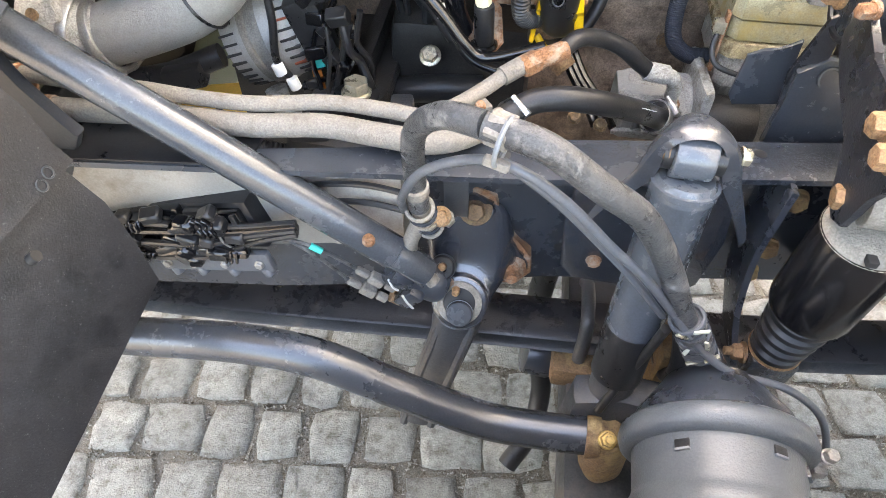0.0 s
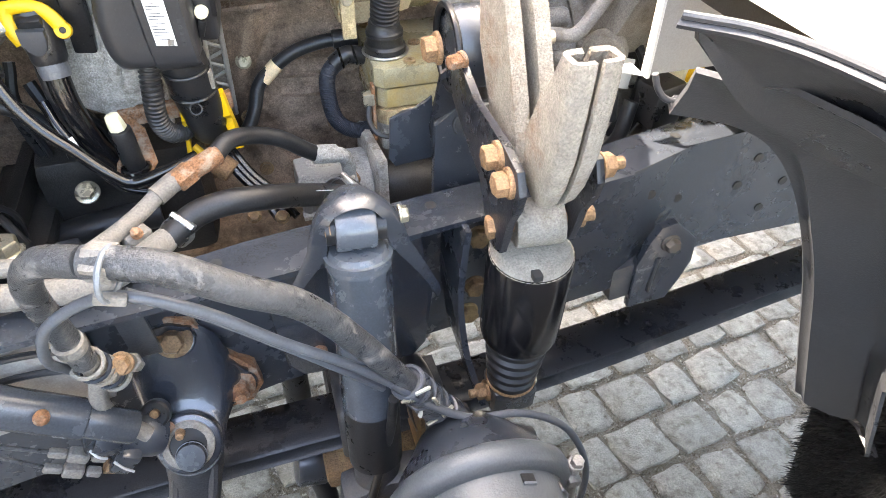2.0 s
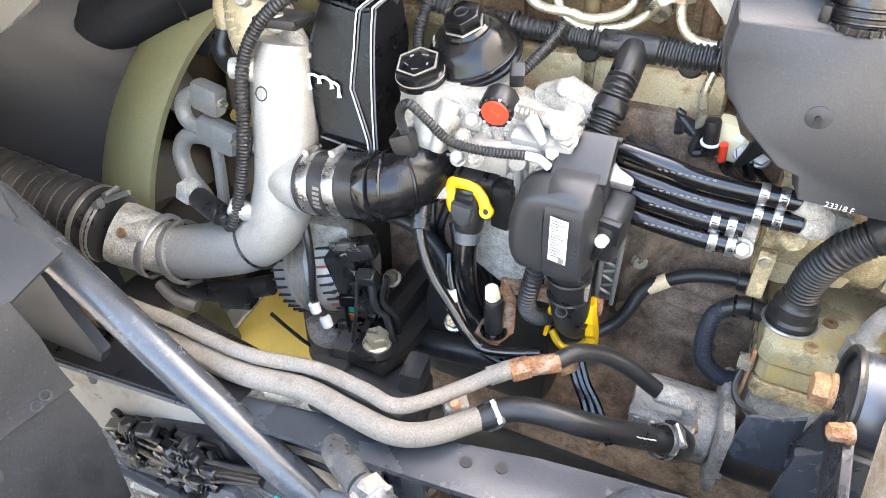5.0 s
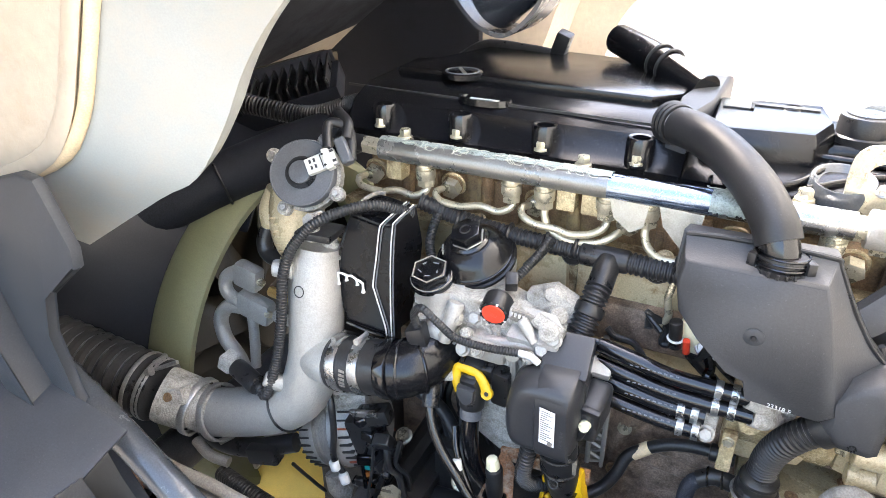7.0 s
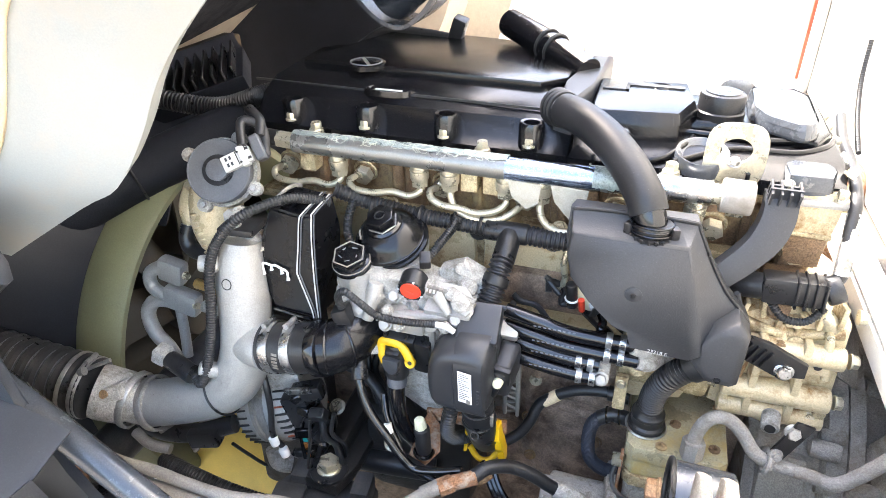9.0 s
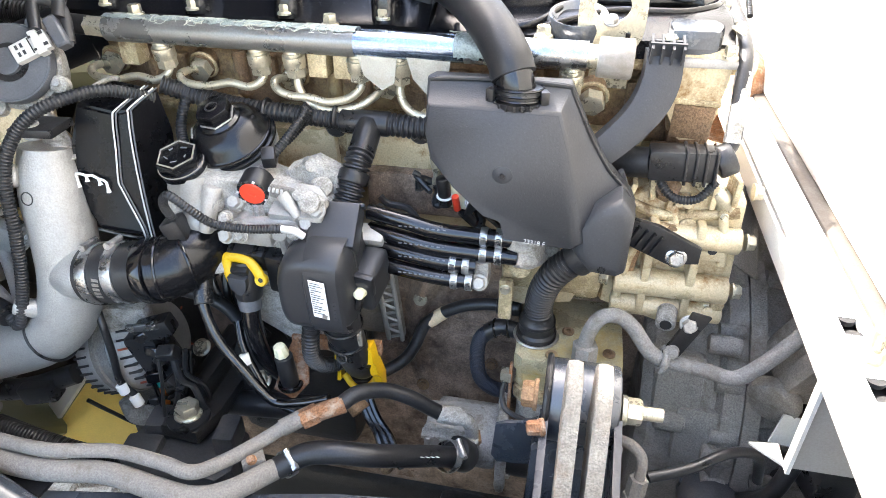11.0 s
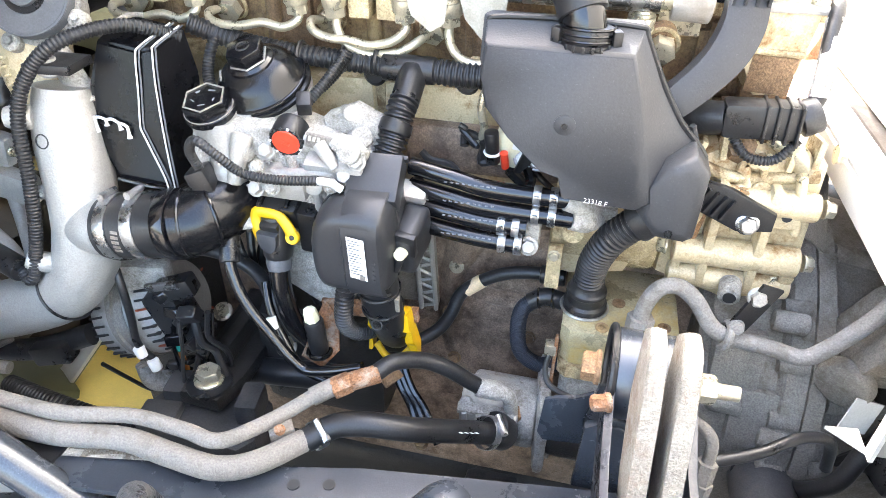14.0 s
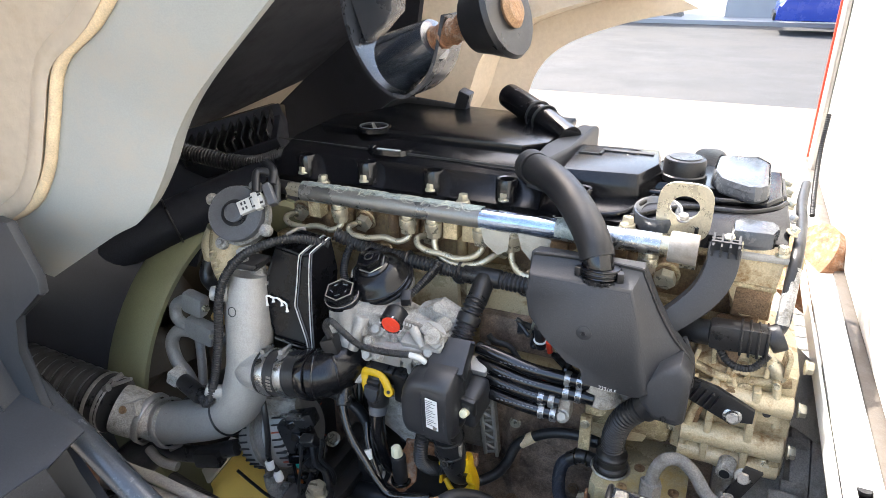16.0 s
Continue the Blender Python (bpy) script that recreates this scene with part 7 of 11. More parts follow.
part("front_lip", tube([(0.192, 1.268, 1.172), (0.205, 1.262, 1.180), (0.245, 1.260, 1.184), (0.288, 1.262, 1.191), (0.300, 1.272, 1.186)], 0.0085, 12), ALU, om)
part("lip_web", box(bmesh.new(), (0.243, 1.283, 1.172), (0.094, 0.034, 0.030), (14, -4, 0), 0.007), ALU_OLD, om)
for p, q, r in (((0.217, 1.270, 1.176), (0.217, 1.252, 1.179), 0.013), ((0.268, 1.270, 1.172), (0.268, 1.254, 1.174), 0.013), ((0.240, 1.30, 1.205), (0.238, 1.278, 1.200), 0.012)):
    part("cast_boss", lathe(bmesh.new(), p, Vector(q) - Vector(p), [(0, r * 1.25), (0.75, r), (0.95, r * 0.95), (1, r * 0.8)], 20), ALU, om)
part("hex_boss", rod(bmesh.new(), (0.163, 1.312, 1.226), (0.162, 1.298, 1.236), 0.014, n=6, bev=0.002), ALU, om)
part("brass_elbow", tube([(0.150, 1.285, 1.115), (0.160, 1.270, 1.102), (0.172, 1.266, 1.092)], 0.011, 12), CAST_GREY, om)
for k in range(6):
    a = Vector((0.176 + 0.011 * k, 1.296 - 0.003 * k, 1.196 + 0.004 * (k % 2)))
    part("cast_fillet", tube([a, a + Vector((0.008, -0.012, -0.010)), a + Vector((0.012, -0.016, -0.024))], 0.0045 + 0.001 * (k % 3), 8, 4), ALU_OLD, om)
for p, q, r in (((0.155, 1.278, 1.205), (0.185, 1.262, 1.20), 0.012), ((0.16, 1.275, 1.15), (0.175, 1.25, 1.10), 0.016), ((0.115, 1.28, 1.20), (0.11, 1.262, 1.14), 0.014), ((0.29, 1.28, 1.225), (0.335, 1.268, 1.215), 0.011)):
    part("casting_rib", rod(bmesh.new(), p, q, r, r * 0.8, 14, 0.003), ALU_OLD, om)
# Darker pads on the face stand in for shade inside casting pockets.
for x, z, w, h in ((0.275, 1.225, 0.035, 0.018), (0.30, 1.165, 0.05, 0.03), (0.14, 1.135, 0.03, 0.045)):
    part("pocket_shade_pad", box(bmesh.new(), (x, 1.2735, z), (w, 0.006, h), (0, 6, 0), 0.002), CAST_GREY, om, "darker grey pad standing in for a shadowed pocket")
part("cast_oval", ring(bmesh.new(), (0.285, 1.2745, 1.2105), (0.1, -0.65, 0.75), 0.0085, 0.0012, 22, 6), CAST_GREY, om)
part("green_pad", lathe(bmesh.new(), (0.318, 1.258, 1.224), (0, -0.006, 0.004), [(0, 0.015), (0.7, 0.015), (1, 0.012)], 8), ALU_OLD, om)
for p, q, r in (((0.275, 1.270, 1.225), (0.300, 1.256, 1.200), 0.009), ((0.175, 1.272, 1.225), (0.165, 1.250, 1.165), 0.013)):
    part("casting_web", rod(bmesh.new(), p, q, r, r * 0.75, 14, 0.003), ALU, om)
for p in ((0.204, 1.244, 1.196), (0.222, 1.242, 1.172), (0.296, 1.246, 1.183)):
    part("flange_bolt", hexbolt(bmesh.new(), p, (0, -0.8, 0.45), 0.0135, 0.010, 1.45), ALU_OLD, om)
for k in range(4):
    part("cast_bar", box(bmesh.new(), (0.262 + 0.006 * k, 1.262 - 0.001 * k, 1.2345), (0.0035, 0.0015, 0.006), (-40, 0, 0), 0.0004, 1), ALU, om)
part("hook_ridge", tube([(0.236, 1.262, 1.158), (0.229, 1.258, 1.168), (0.230, 1.257, 1.180), (0.242, 1.258, 1.186), (0.258, 1.262, 1.180), (0.272, 1.270, 1.160), (0.282, 1.280, 1.130), (0.288, 1.286, 1.110)], 0.0042, 10), ALU, om, "cast hook-shaped ridge")
part("hook_ridge", tube([(0.244, 1.263, 1.172), (0.256, 1.267, 1.164), (0.266, 1.276, 1.140), (0.274, 1.284, 1.115)], 0.0030, 8), ALU, om)
for k in range(7):
    x = 0.196 + 0.0165 * k
    part("wall_ridge", tube([(x + 0.010, 1.2895, 1.142), (x + 0.004, 1.2885, 1.10), (x - 0.004, 1.2890, 1.045), (x - 0.012, 1.2905, 0.995)], (0.0050, 0.0034, 0.0062)[k % 3], 10), (ALU, ALU_OLD)[k % 2], om, "cast wall ridge")
for p, q, r in (((0.274, 1.272, 1.105), (0.262, 1.286, 0.955), 0.0080), ((0.300, 1.282, 1.10), (0.290, 1.296, 0.95), 0.0055), ((0.318, 1.290, 1.08), (0.310, 1.304, 0.94), 0.0045)):
    part("wall_ridge", tube([p, Vector(p).lerp(Vector(q), 0.35) + Vector((0, -0.003, 0)), Vector(p).lerp(Vector(q), 0.7), q], r, 10), ALU_OLD, om, "cast wall ridge")
fc = thing("oil_filter_cap", (0.178, 1.34, 1.24), "glossy black oil filter cap with a hexagon top", "filter cap")
fa = Vector((-0.12, -0.40, 0.90)).normalized()
f0 = Vector((0.168, 1.358, 1.250))
part("dome", lathe(bmesh.new(), f0, fa * 0.047, [(0, 0.060), (0.06, 0.0635), (0.16, 0.0635), (0.20, 0.059), (0.36, 0.058), (0.40, 0.056), (0.62, 0.051), (0.82, 0.042), (0.94, 0.032), (1, 0.026)], 56), COVER_BLACK, fc)
for r, hgt in ((0.0615, 0.004), (0.0585, 0.014)):
    part("dome_rib", ring(bmesh.new(), f0 + fa * hgt, fa, r, 0.0022, 56, 8), GLOSS_BLACK, fc)
part("collar", lathe(bmesh.new(), f0 + fa * 0.043, fa * 0.008, [(0, 0.031), (0.6, 0.030), (1, 0.026)], 36), GLOSS_BLACK, fc)
hexa = part("hexagon", rod(bmesh.new(), f0 + fa * 0.047, f0 + fa * 0.069, 0.0245, n=6, bev=0.0025), GLOSS_BLACK, fc)
part("worn_edge", ring(bmesh.new(), f0 + fa * 0.0515, fa, 0.0250, 0.0013, 6, 6), STEEL_DULL, hexa, "worn pale edge")
part("dimple", ring(bmesh.new(), f0 + fa * 0.0688, fa, 0.008, 0.0014, 20, 6), BLACK, hexa)
d_, a_, b_ = axes_for(fa)
for k in range(3):
    p = f0 + fa * 0.040 + (a_ * math.cos(radians(150 + 9 * k)) + b_ * math.sin(radians(150 + 9 * k))) * 0.043
    part("cap_print", box(bmesh.new(), p, (0.0022, 0.006, 0.002), (40, 20, 30)), CAST_GREY, fc)
oc = thing("oil_filler", (0.13, 1.27, 1.25), "black hexagonal screw cap with worn pale edges", "cap")
oa = Vector((-0.04, -0.34, 0.93)).normalized()
o0 = Vector((0.1265, 1.290, 1.238))
part("skirt", lathe(bmesh.new(), o0, oa * 0.012, [(0, 0.029), (0.15, 0.0325), (0.8, 0.0325), (1, 0.029)], 36), GLOSS_BLACK, oc)
oc_cap = part("cap", rod(bmesh.new(), o0 + oa * 0.010, o0 + oa * 0.026, 0.0295, n=6, bev=0.002), GLOSS_BLACK, oc)
part("cap_ring", ring(bmesh.new(), o0 + oa * 0.0258, oa, 0.0265, 0.0014, 6, 6), CAST_GREY, oc_cap, "worn pale edge")
part("skirt_edge", ring(bmesh.new(), o0 + oa * 0.0105, oa, 0.0305, 0.0010, 32, 5), CAST_GREY, oc_cap, "worn pale edge")
d_, a_, b_ = axes_for(oa)
for k in range(5):
    w = radians(20 + 72 * k)
    part("cap_print", box(bmesh.new(), o0 + oa * 0.0262 + (a_ * math.cos(w) + b_ * math.sin(w)) * 0.014, (0.009, 0.002, 0.001), (30, 0, 72 * k)), GREY_BLUE, oc_cap)
rs = thing("pressure_sensor", (0.235, 1.28, 1.21), "black round sensor with a red face", "sensor")
c0 = Vector((0.2292, 1.305, 1.229))
ax = Vector((0.08, -0.93, -0.22)).normalized()
rs_body = part("body", lathe(bmesh.new(), c0, ax * 0.036, [(0, 0.016), (0.2, 0.022), (0.9, 0.022), (1, 0.020)], 28), BLACK, rs)
part("red_face", lathe(bmesh.new(), c0 + ax * 0.0355, ax * 0.002, [(0, 0.0175), (1, 0.016)], 28), RED, rs_body, "red plastic face")
part("dial", box(bmesh.new(), c0 + ax * 0.038, (0.010, 0.002, 0.004), (20, 20, 0)), RED, rs)
for k in range(14):
    w = 2 * math.pi * k / 14
    d_, a_, b_ = axes_for(ax)
    part("rim_tooth", box(bmesh.new(), c0 + ax * 0.035 + (a_ * math.cos(w) + b_ * math.sin(w)) * 0.0195, (0.003, 0.004, 0.003), (20, k * 25, 0)), LIGHT_INK if k % 4 == 0 else BLACK, rs_body)
part("lead", corrugated([(0.240, 1.315, 1.25), (0.255, 1.34, 1.268), (0.268, 1.37, 1.288), (0.272, 1.385, 1.298)], 0.007, 0.004, 0.14, 10), RUBBER, rs)
part("plug", box(bmesh.new(), (0.242, 1.312, 1.255), (0.018, 0.022, 0.022), (30, 0, 20), 0.003), BLACK, rs)
sc = thing("sensor_lead", (0.22, 1.22, 1.2), "thin black corrugated sensor lead with white sleeve", "cable")
part("sheath", corrugated([(0.128, 1.24, 1.185), (0.130, 1.225, 1.218), (0.148, 1.215, 1.238), (0.172, 1.215, 1.222), (0.195, 1.225, 1.197), (0.235, 1.232, 1.19), (0.285, 1.235, 1.194)], 0.0062, 0.0042, 0.14, 10), RUBBER, sc)
part("white_sleeve", tube([(0.283, 1.235, 1.194), (0.300, 1.237, 1.192), (0.312, 1.240, 1.183)], 0.0050, 12), LIGHT_PLASTIC, sc)
part("plug", box(bmesh.new(), (0.127, 1.243, 1.17), (0.028, 0.03, 0.034), (0, -20, 10), 0.005), BLACK, sc, "black plug")
yc = thing("yellow_connector", (0.2, 1.28, 1.1), "black plug with a bright yellow locking clip", "connector")
body_ = part("block", box(bmesh.new(), (0.214, 1.282, 1.128), (0.054, 0.050, 0.046), (28, 3, 0), 0.005), BLACK, yc)
part("block_top", box(bmesh.new(), (0.212, 1.292, 1.154), (0.050, 0.024, 0.014), (28, 3, 0), 0.005), GLOSS_BLACK, body_)
for x in (0.196, 0.230):
    part("block_rib", box(bmesh.new(), (x, 1.268, 1.146), (0.0045, 0.036, 0.010), (28, 3, 0), 0.0015), GLOSS_BLACK, body_)
part("block_side", box(bmesh.new(), (0.250, 1.282, 1.100), (0.026, 0.040, 0.074), (14, 6, 0), 0.005), BLACK, body_)
for k in range(3):
    part("side_rib", box(bmesh.new(), (0.250, 1.2605 + 0.003 * k, 1.128 - 0.018 * k), (0.018, 0.005, 0.007), (14, 6, 0), 0.0015), BLACK, body_)
part("yellow_clip", sweep(bmesh.new(), smooth([(0.1935, 1.246, 1.090), (0.1885, 1.248, 1.102), (0.1860, 1.252, 1.117), (0.190, 1.253, 1.127), (0.205, 1.252, 1.128), (0.220, 1.250, 1.125), (0.230, 1.247, 1.117), (0.237, 1.244, 1.106)], 4), 0.0082, 10, ((0, 1, 0), 0.7)), YELLOW, yc)
part("clip_web", box(bmesh.new(), (0.206, 1.254, 1.126), (0.036, 0.012, 0.011), (24, 2, 0), 0.003), YELLOW, yc)
part("clip_tab", lathe(bmesh.new(), (0.2385, 1.246, 1.101), (0, -0.007, 0.002), [(0, 0.0092), (0.8, 0.0092), (1, 0.0080), (0.95, 0.0038), (0.5, 0.0034)], 20), YELLOW, yc)
part("tab_hole", rod(bmesh.new(), (0.2385, 1.2435, 1.102), (0.2385, 1.2400, 1.1028), 0.0034, n=14), FLAT_BLACK, yc)
part("latch", box(bmesh.new(), (0.209, 1.246, 1.108), (0.026, 0.014, 0.026), (24, 0, 0), 0.005), BLACK, yc)
bm = bmesh.new()
plate(bm, [(0.1955, 1.110), (0.2225, 1.108), (0.2225, 1.098), (0.2195, 1.087), (0.213, 1.0805), (0.206, 1.081), (0.199, 1.088), (0.1955, 1.098)], "y", 1.228, 1.240, 0.003)
part("latch_face", bm, GREY_PLASTIC, yc, "grey rounded thumb latch")
part("nose", lathe(bmesh.new(), (0.210, 1.262, 1.118), (0.004, -0.018, -0.054), [(0, 0.0200), (0.6, 0.0205), (0.9, 0.0190), (1, 0.016)], 24), BLACK, yc)
part("cuff", lathe(bmesh.new(), (0.2135, 1.2455, 1.068), (0.0015, -0.005, -0.018), [(0, 0.0165), (0.5, 0.0170), (1, 0.0155)], 22), VALVE_GREY, yc, "grey worn cuff")
part("conduit", tube([(0.2145, 1.242, 1.055), (0.217, 1.235, 1.018), (0.226, 1.236, 0.965), (0.242, 1.25, 0.92)], 0.0135, 16), GLOSS_BLACK, yc)
part("second_conduit", tube([(0.198, 1.262, 1.06), (0.200, 1.252, 1.02), (0.208, 1.255, 0.975), (0.222, 1.27, 0.93)], 0.0085, 12), RUBBER, yc)
# block harness: corrugated conduits with a T piece
for p, q, r in (((0.300, 1.335, 1.205), (0.318, 1.305, 1.222), 0.013), ((0.285, 1.345, 1.23), (0.300, 1.318, 1.246), 0.010)):
    part("casting_shoulder", rod(bmesh.new(), p, q, r * 1.5, r, 18, 0.003), ALU_OLD, om)
plate_ = bmesh.new()
plate(plate_, [(0.262, 1.19), (0.262, 1.236), (0.300, 1.252), (0.334, 1.236), (0.338, 1.19)], "y", 1.318, 1.352, 0.007)
part("rear_shoulder", plate_, ALU_OLD, om)
hn = thing("wiring_harness", (0.25, 1.38, 1.27), "black corrugated wiring harness with a T junction", "wiring")
part("conduit", corrugated([(0.055, 1.385, 1.318), (0.10, 1.40, 1.298), (0.17, 1.398, 1.288), (0.25, 1.396, 1.284), (0.325, 1.395, 1.281)], 0.0135, 0.0075, 0.13, 16), RUBBER, hn)
part("conduit", corrugated([(0.385, 1.394, 1.281), (0.43, 1.393, 1.280), (0.48, 1.392, 1.282)], 0.0165, 0.0075, 0.13, 16), RUBBER, hn)
part("conduit", corrugated([(0.358, 1.352, 1.255), (0.356, 1.340, 1.245), (0.354, 1.332, 1.233)], 0.019, 0.0070, 0.20, 18), RUBBER, hn)
part("conduit", corrugated([(0.3525, 1.326, 1.224), (0.349, 1.315, 1.207), (0.344, 1.302, 1.184), (0.342, 1.292, 1.165)], 0.0195, 0.0075, 0.22, 18), RUBBER, hn)
bm = rod(bmesh.new(), (0.318, 1.395, 1.281), (0.388, 1.394, 1.281), 0.0175, n=22, bev=0.003)
rod(bm, (0.36, 1.392, 1.281), (0.358, 1.350, 1.252), 0.0185, n=22, bev=0.003)
part("t_junction", bm, BLACK, hn)
part("clip", rod(bmesh.new(), (0.3545, 1.333, 1.236), (0.3515, 1.323, 1.222), 0.0210, n=20, bev=0.003), BLACK, hn)
for x in (0.12, 0.205, 0.265, 0.31, 0.45):
    part("clip_ring", ring(bmesh.new(), (x, 1.397, 1.286), (1, 0, -0.05), 0.0155, 0.003, 24, 6), BLACK, hn)
part("branch", corrugated([(0.275, 1.388, 1.295), (0.262, 1.37, 1.275), (0.25, 1.35, 1.262)], 0.0075, 0.004, 0.14, 10), RUBBER, hn)
part("drop_lead", corrugated([(0.088, 1.39, 1.302), (0.084, 1.375, 1.28), (0.086, 1.36, 1.258), (0.098, 1.345, 1.240)], 0.008, 0.0045, 0.14, 10), RUBBER, hn)
for x in (0.30, 0.425):
    part("stay", lathe(bmesh.new(), (x, 1.43, 1.262), (0, -0.02, 0), [(0, 0.016), (0.8, 0.016), (1, 0.012)], 18), BLACK, hn)

# ---- control module with its finned cooler ----
cm = thing("control_module", (0.34, 1.25, 1.05), "matt black plastic control module with a printed label", "control module")
outl = [(0.277, 1.125), (0.283, 1.154), (0.298, 1.173), (0.322, 1.180), (0.362, 1.180), (0.375, 1.168), (0.379, 1.12), (0.377, 1.078), (0.370, 1.064), (0.305, 1.059), (0.286, 1.066), (0.278, 1.088)]
outl = [(p.x, p.z) for p in smooth([Vector((x, 0, z)) for x, z in outl + outl[:1]], 3)[:-1]]
bm = bmesh.new()
rows = []
for y, k, dz in ((1.197, 0.50, 0.0), (1.196, 0.70, 0.0), (1.199, 0.84, 0.0), (1.210, 0.95, 0.0), (1.232, 1.0, 0.0), (1.262, 0.995, -0.004), (1.305, 0.95, -0.012)):
    rows.append([bm.verts.new((0.334 + (x - 0.334) * k, y, 1.118 + (z - 1.118) * k + dz)) for x, z in outl])
bm.faces.new(rows[0])
bm.faces.new(rows[-1][::-1])
for r0, r1 in zip(rows, rows[1:]):
    for i in range(len(outl)):
        j = (i + 1) % len(outl)
        bm.faces.new((r0[i], r0[j], r1[j], r1[i]))
part("shell", bm, MODULE_BLACK, cm, angle=60)
bm = bmesh.new()
spine = smooth([(0.347, 1.246, 1.186), (0.347, 1.222, 1.183), (0.347, 1.202, 1.172), (0.3475, 1.1945, 1.152), (0.349, 1.1935, 1.120), (0.351, 1.1935, 1.085), (0.353, 1.198, 1.066), (0.354, 1.212, 1.056)], 4)
sheet(bm, [[p + Vector((-0.026, 0.004, 0)), p + Vector((-0.023, 0, 0)), p, p + Vector((0.020, 0, 0)), p + Vector((0.023, 0.004, 0))] for p in spine], 0.003)
part("raised_spine", bm, MODULE_BLACK, cm, angle=50)
part("belt_seam", sweep(bmesh.new(), [(0.334 + (x - 0.334) * 1.005, 1.246, 1.118 + (z - 1.118) * 1.005) for x, z in outl + outl[:1]], 0.0014, 6), FLAT_BLACK, cm)
top_block = part("top_block", box(bmesh.new(), (0.345, 1.268, 1.184), (0.064, 0.062, 0.034), (38, 0, 4), 0.004), MODULE_BLACK, cm)
for k in range(2):
    part("top_slot", box(bmesh.new(), (0.330 + 0.030 * k, 1.249, 1.186), (0.013, 0.020, 0.003), (38, 0, 4), 0.001), FLAT_BLACK, top_block, "dark moulded slot")
    part("snap_ridge", box(bmesh.new(), (0.330 + 0.030 * k, 1.234, 1.180), (0.017, 0.006, 0.006), (38, 0, 4), 0.0015), BLACK, top_block)
part("block_rib", box(bmesh.new(), (0.345, 1.288, 1.207), (0.070, 0.006, 0.010), (38, 0, 4), 0.002), BLACK, top_block)
for k in range(3):
    part("shell_ridge", tube([(0.322 + 0.018 * k, 1.226, 1.180), (0.324 + 0.018 * k, 1.206, 1.168), (0.326 + 0.017 * k, 1.1995, 1.160)], 0.0016, 6, 4), BLACK, cm)
flank = part("side_flank", box(bmesh.new(), (0.387, 1.270, 1.108), (0.034, 0.066, 0.066), (16, 4, -6), 0.010, 3), MODULE_BLACK, cm)
part("flank_lid", box(bmesh.new(), (0.390, 1.238, 1.120), (0.027, 0.010, 0.036), (16, 4, -6), 0.003), BLACK, flank)
LA, LB, LC, LD = (Vector(p) for p in ((0.3325, 1.1905, 1.152), (0.3535, 1.1905, 1.149), (0.3560, 1.1905, 1.092), (0.3350, 1.1905, 1.095)))
lab = part("label", slab(bmesh.new(), [LA, LB, LC, LD][::-1], 0.0008), PAPER, cm, "white printed label")
for k in range(14):
    f = 0.05 + 0.062 * k
    p, q = LA.lerp(LD, f), LB.lerp(LC, f)
    w = (0.62, 0.80, 0.45, 0.70, 0.30)[k % 5]
    c = p.lerp(q, 0.08 + w / 2)
    part("label_line", box(bmesh.new(), c + Vector((0, -0.0014, 0)), (0.0205 * w, 0.0004, 0.0008), (0, 8, 0)), VALVE_GREY, lab)
part("label_code", box(bmesh.new(), LB.lerp(LC, 0.90).lerp(LD, 0.25) + Vector((0, -0.0015, 0)), (0.0065, 0.0005, 0.0065), (0, 8, 0)), CAST_GREY, lab)
for k in range(5):
    part("moulded_mark", box(bmesh.new(), (0.3635, 1.1925, 1.118 - 0.0065 * k), (0.0035, 0.0008, 0.004), (0, 8, 0)), BOX_GREY, cm)
for k in range(3):
    part("moulded_mark", box(bmesh.new(), (0.3155, 1.2015, 1.100 - 0.008 * k), (0.002, 0.0008, 0.005), (0, 8, 0)), BOX_GREY, cm)
part("cream_button", rod(bmesh.new(), (0.386, 1.245, 1.108), (0.3855, 1.222, 1.113), 0.0085, 0.0075, 12, 0.002), CREAM_PLASTIC, cm)
part("button_stem", rod(bmesh.new(), (0.378, 1.232, 1.084), (0.385, 1.228, 1.104), 0.0055, n=12, bev=0.001), BLACK, cm)
bm = sweep(bmesh.new(), smooth([(0.350, 1.238, 1.078), (0.353, 1.240, 1.035), (0.357, 1.252, 0.985), (0.3595, 1.268, 0.945), (0.360, 1.280, 0.926)], 4), [0.026, 0.027, 0.028, 0.028, 0.028, 0.028, 0.028, 0.0275, 0.027, 0.0265, 0.026, 0.0255, 0.025, 0.0245, 0.023, 0.020, 0.013], 20, ((0.1, 0.9, 0.4), 0.75))
lower = part("lower_plug", bm, BLACK, cm, "long black plug body")
for k, z in enumerate((1.045, 1.012)):
    part("plug_step", ring(bmesh.new(), (0.3525 + 0.002 * k, 1.240 + 0.006 * k, z), (0.05, 0.15, -1), 0.0265, 0.0022, 28, 6), BLACK, lower)
part("plug_mark", ring(bmesh.new(), (0.354, 1.2185, 1.0), (0, -1, 0.25), 0.007, 0.001, 20, 5), BOX_GREY, lower)
part("plug_window", box(bmesh.new(), (0.378, 1.235, 1.03), (0.006, 0.014, 0.024), (10, 0, 10), 0.001), CAST_GREY, lower)
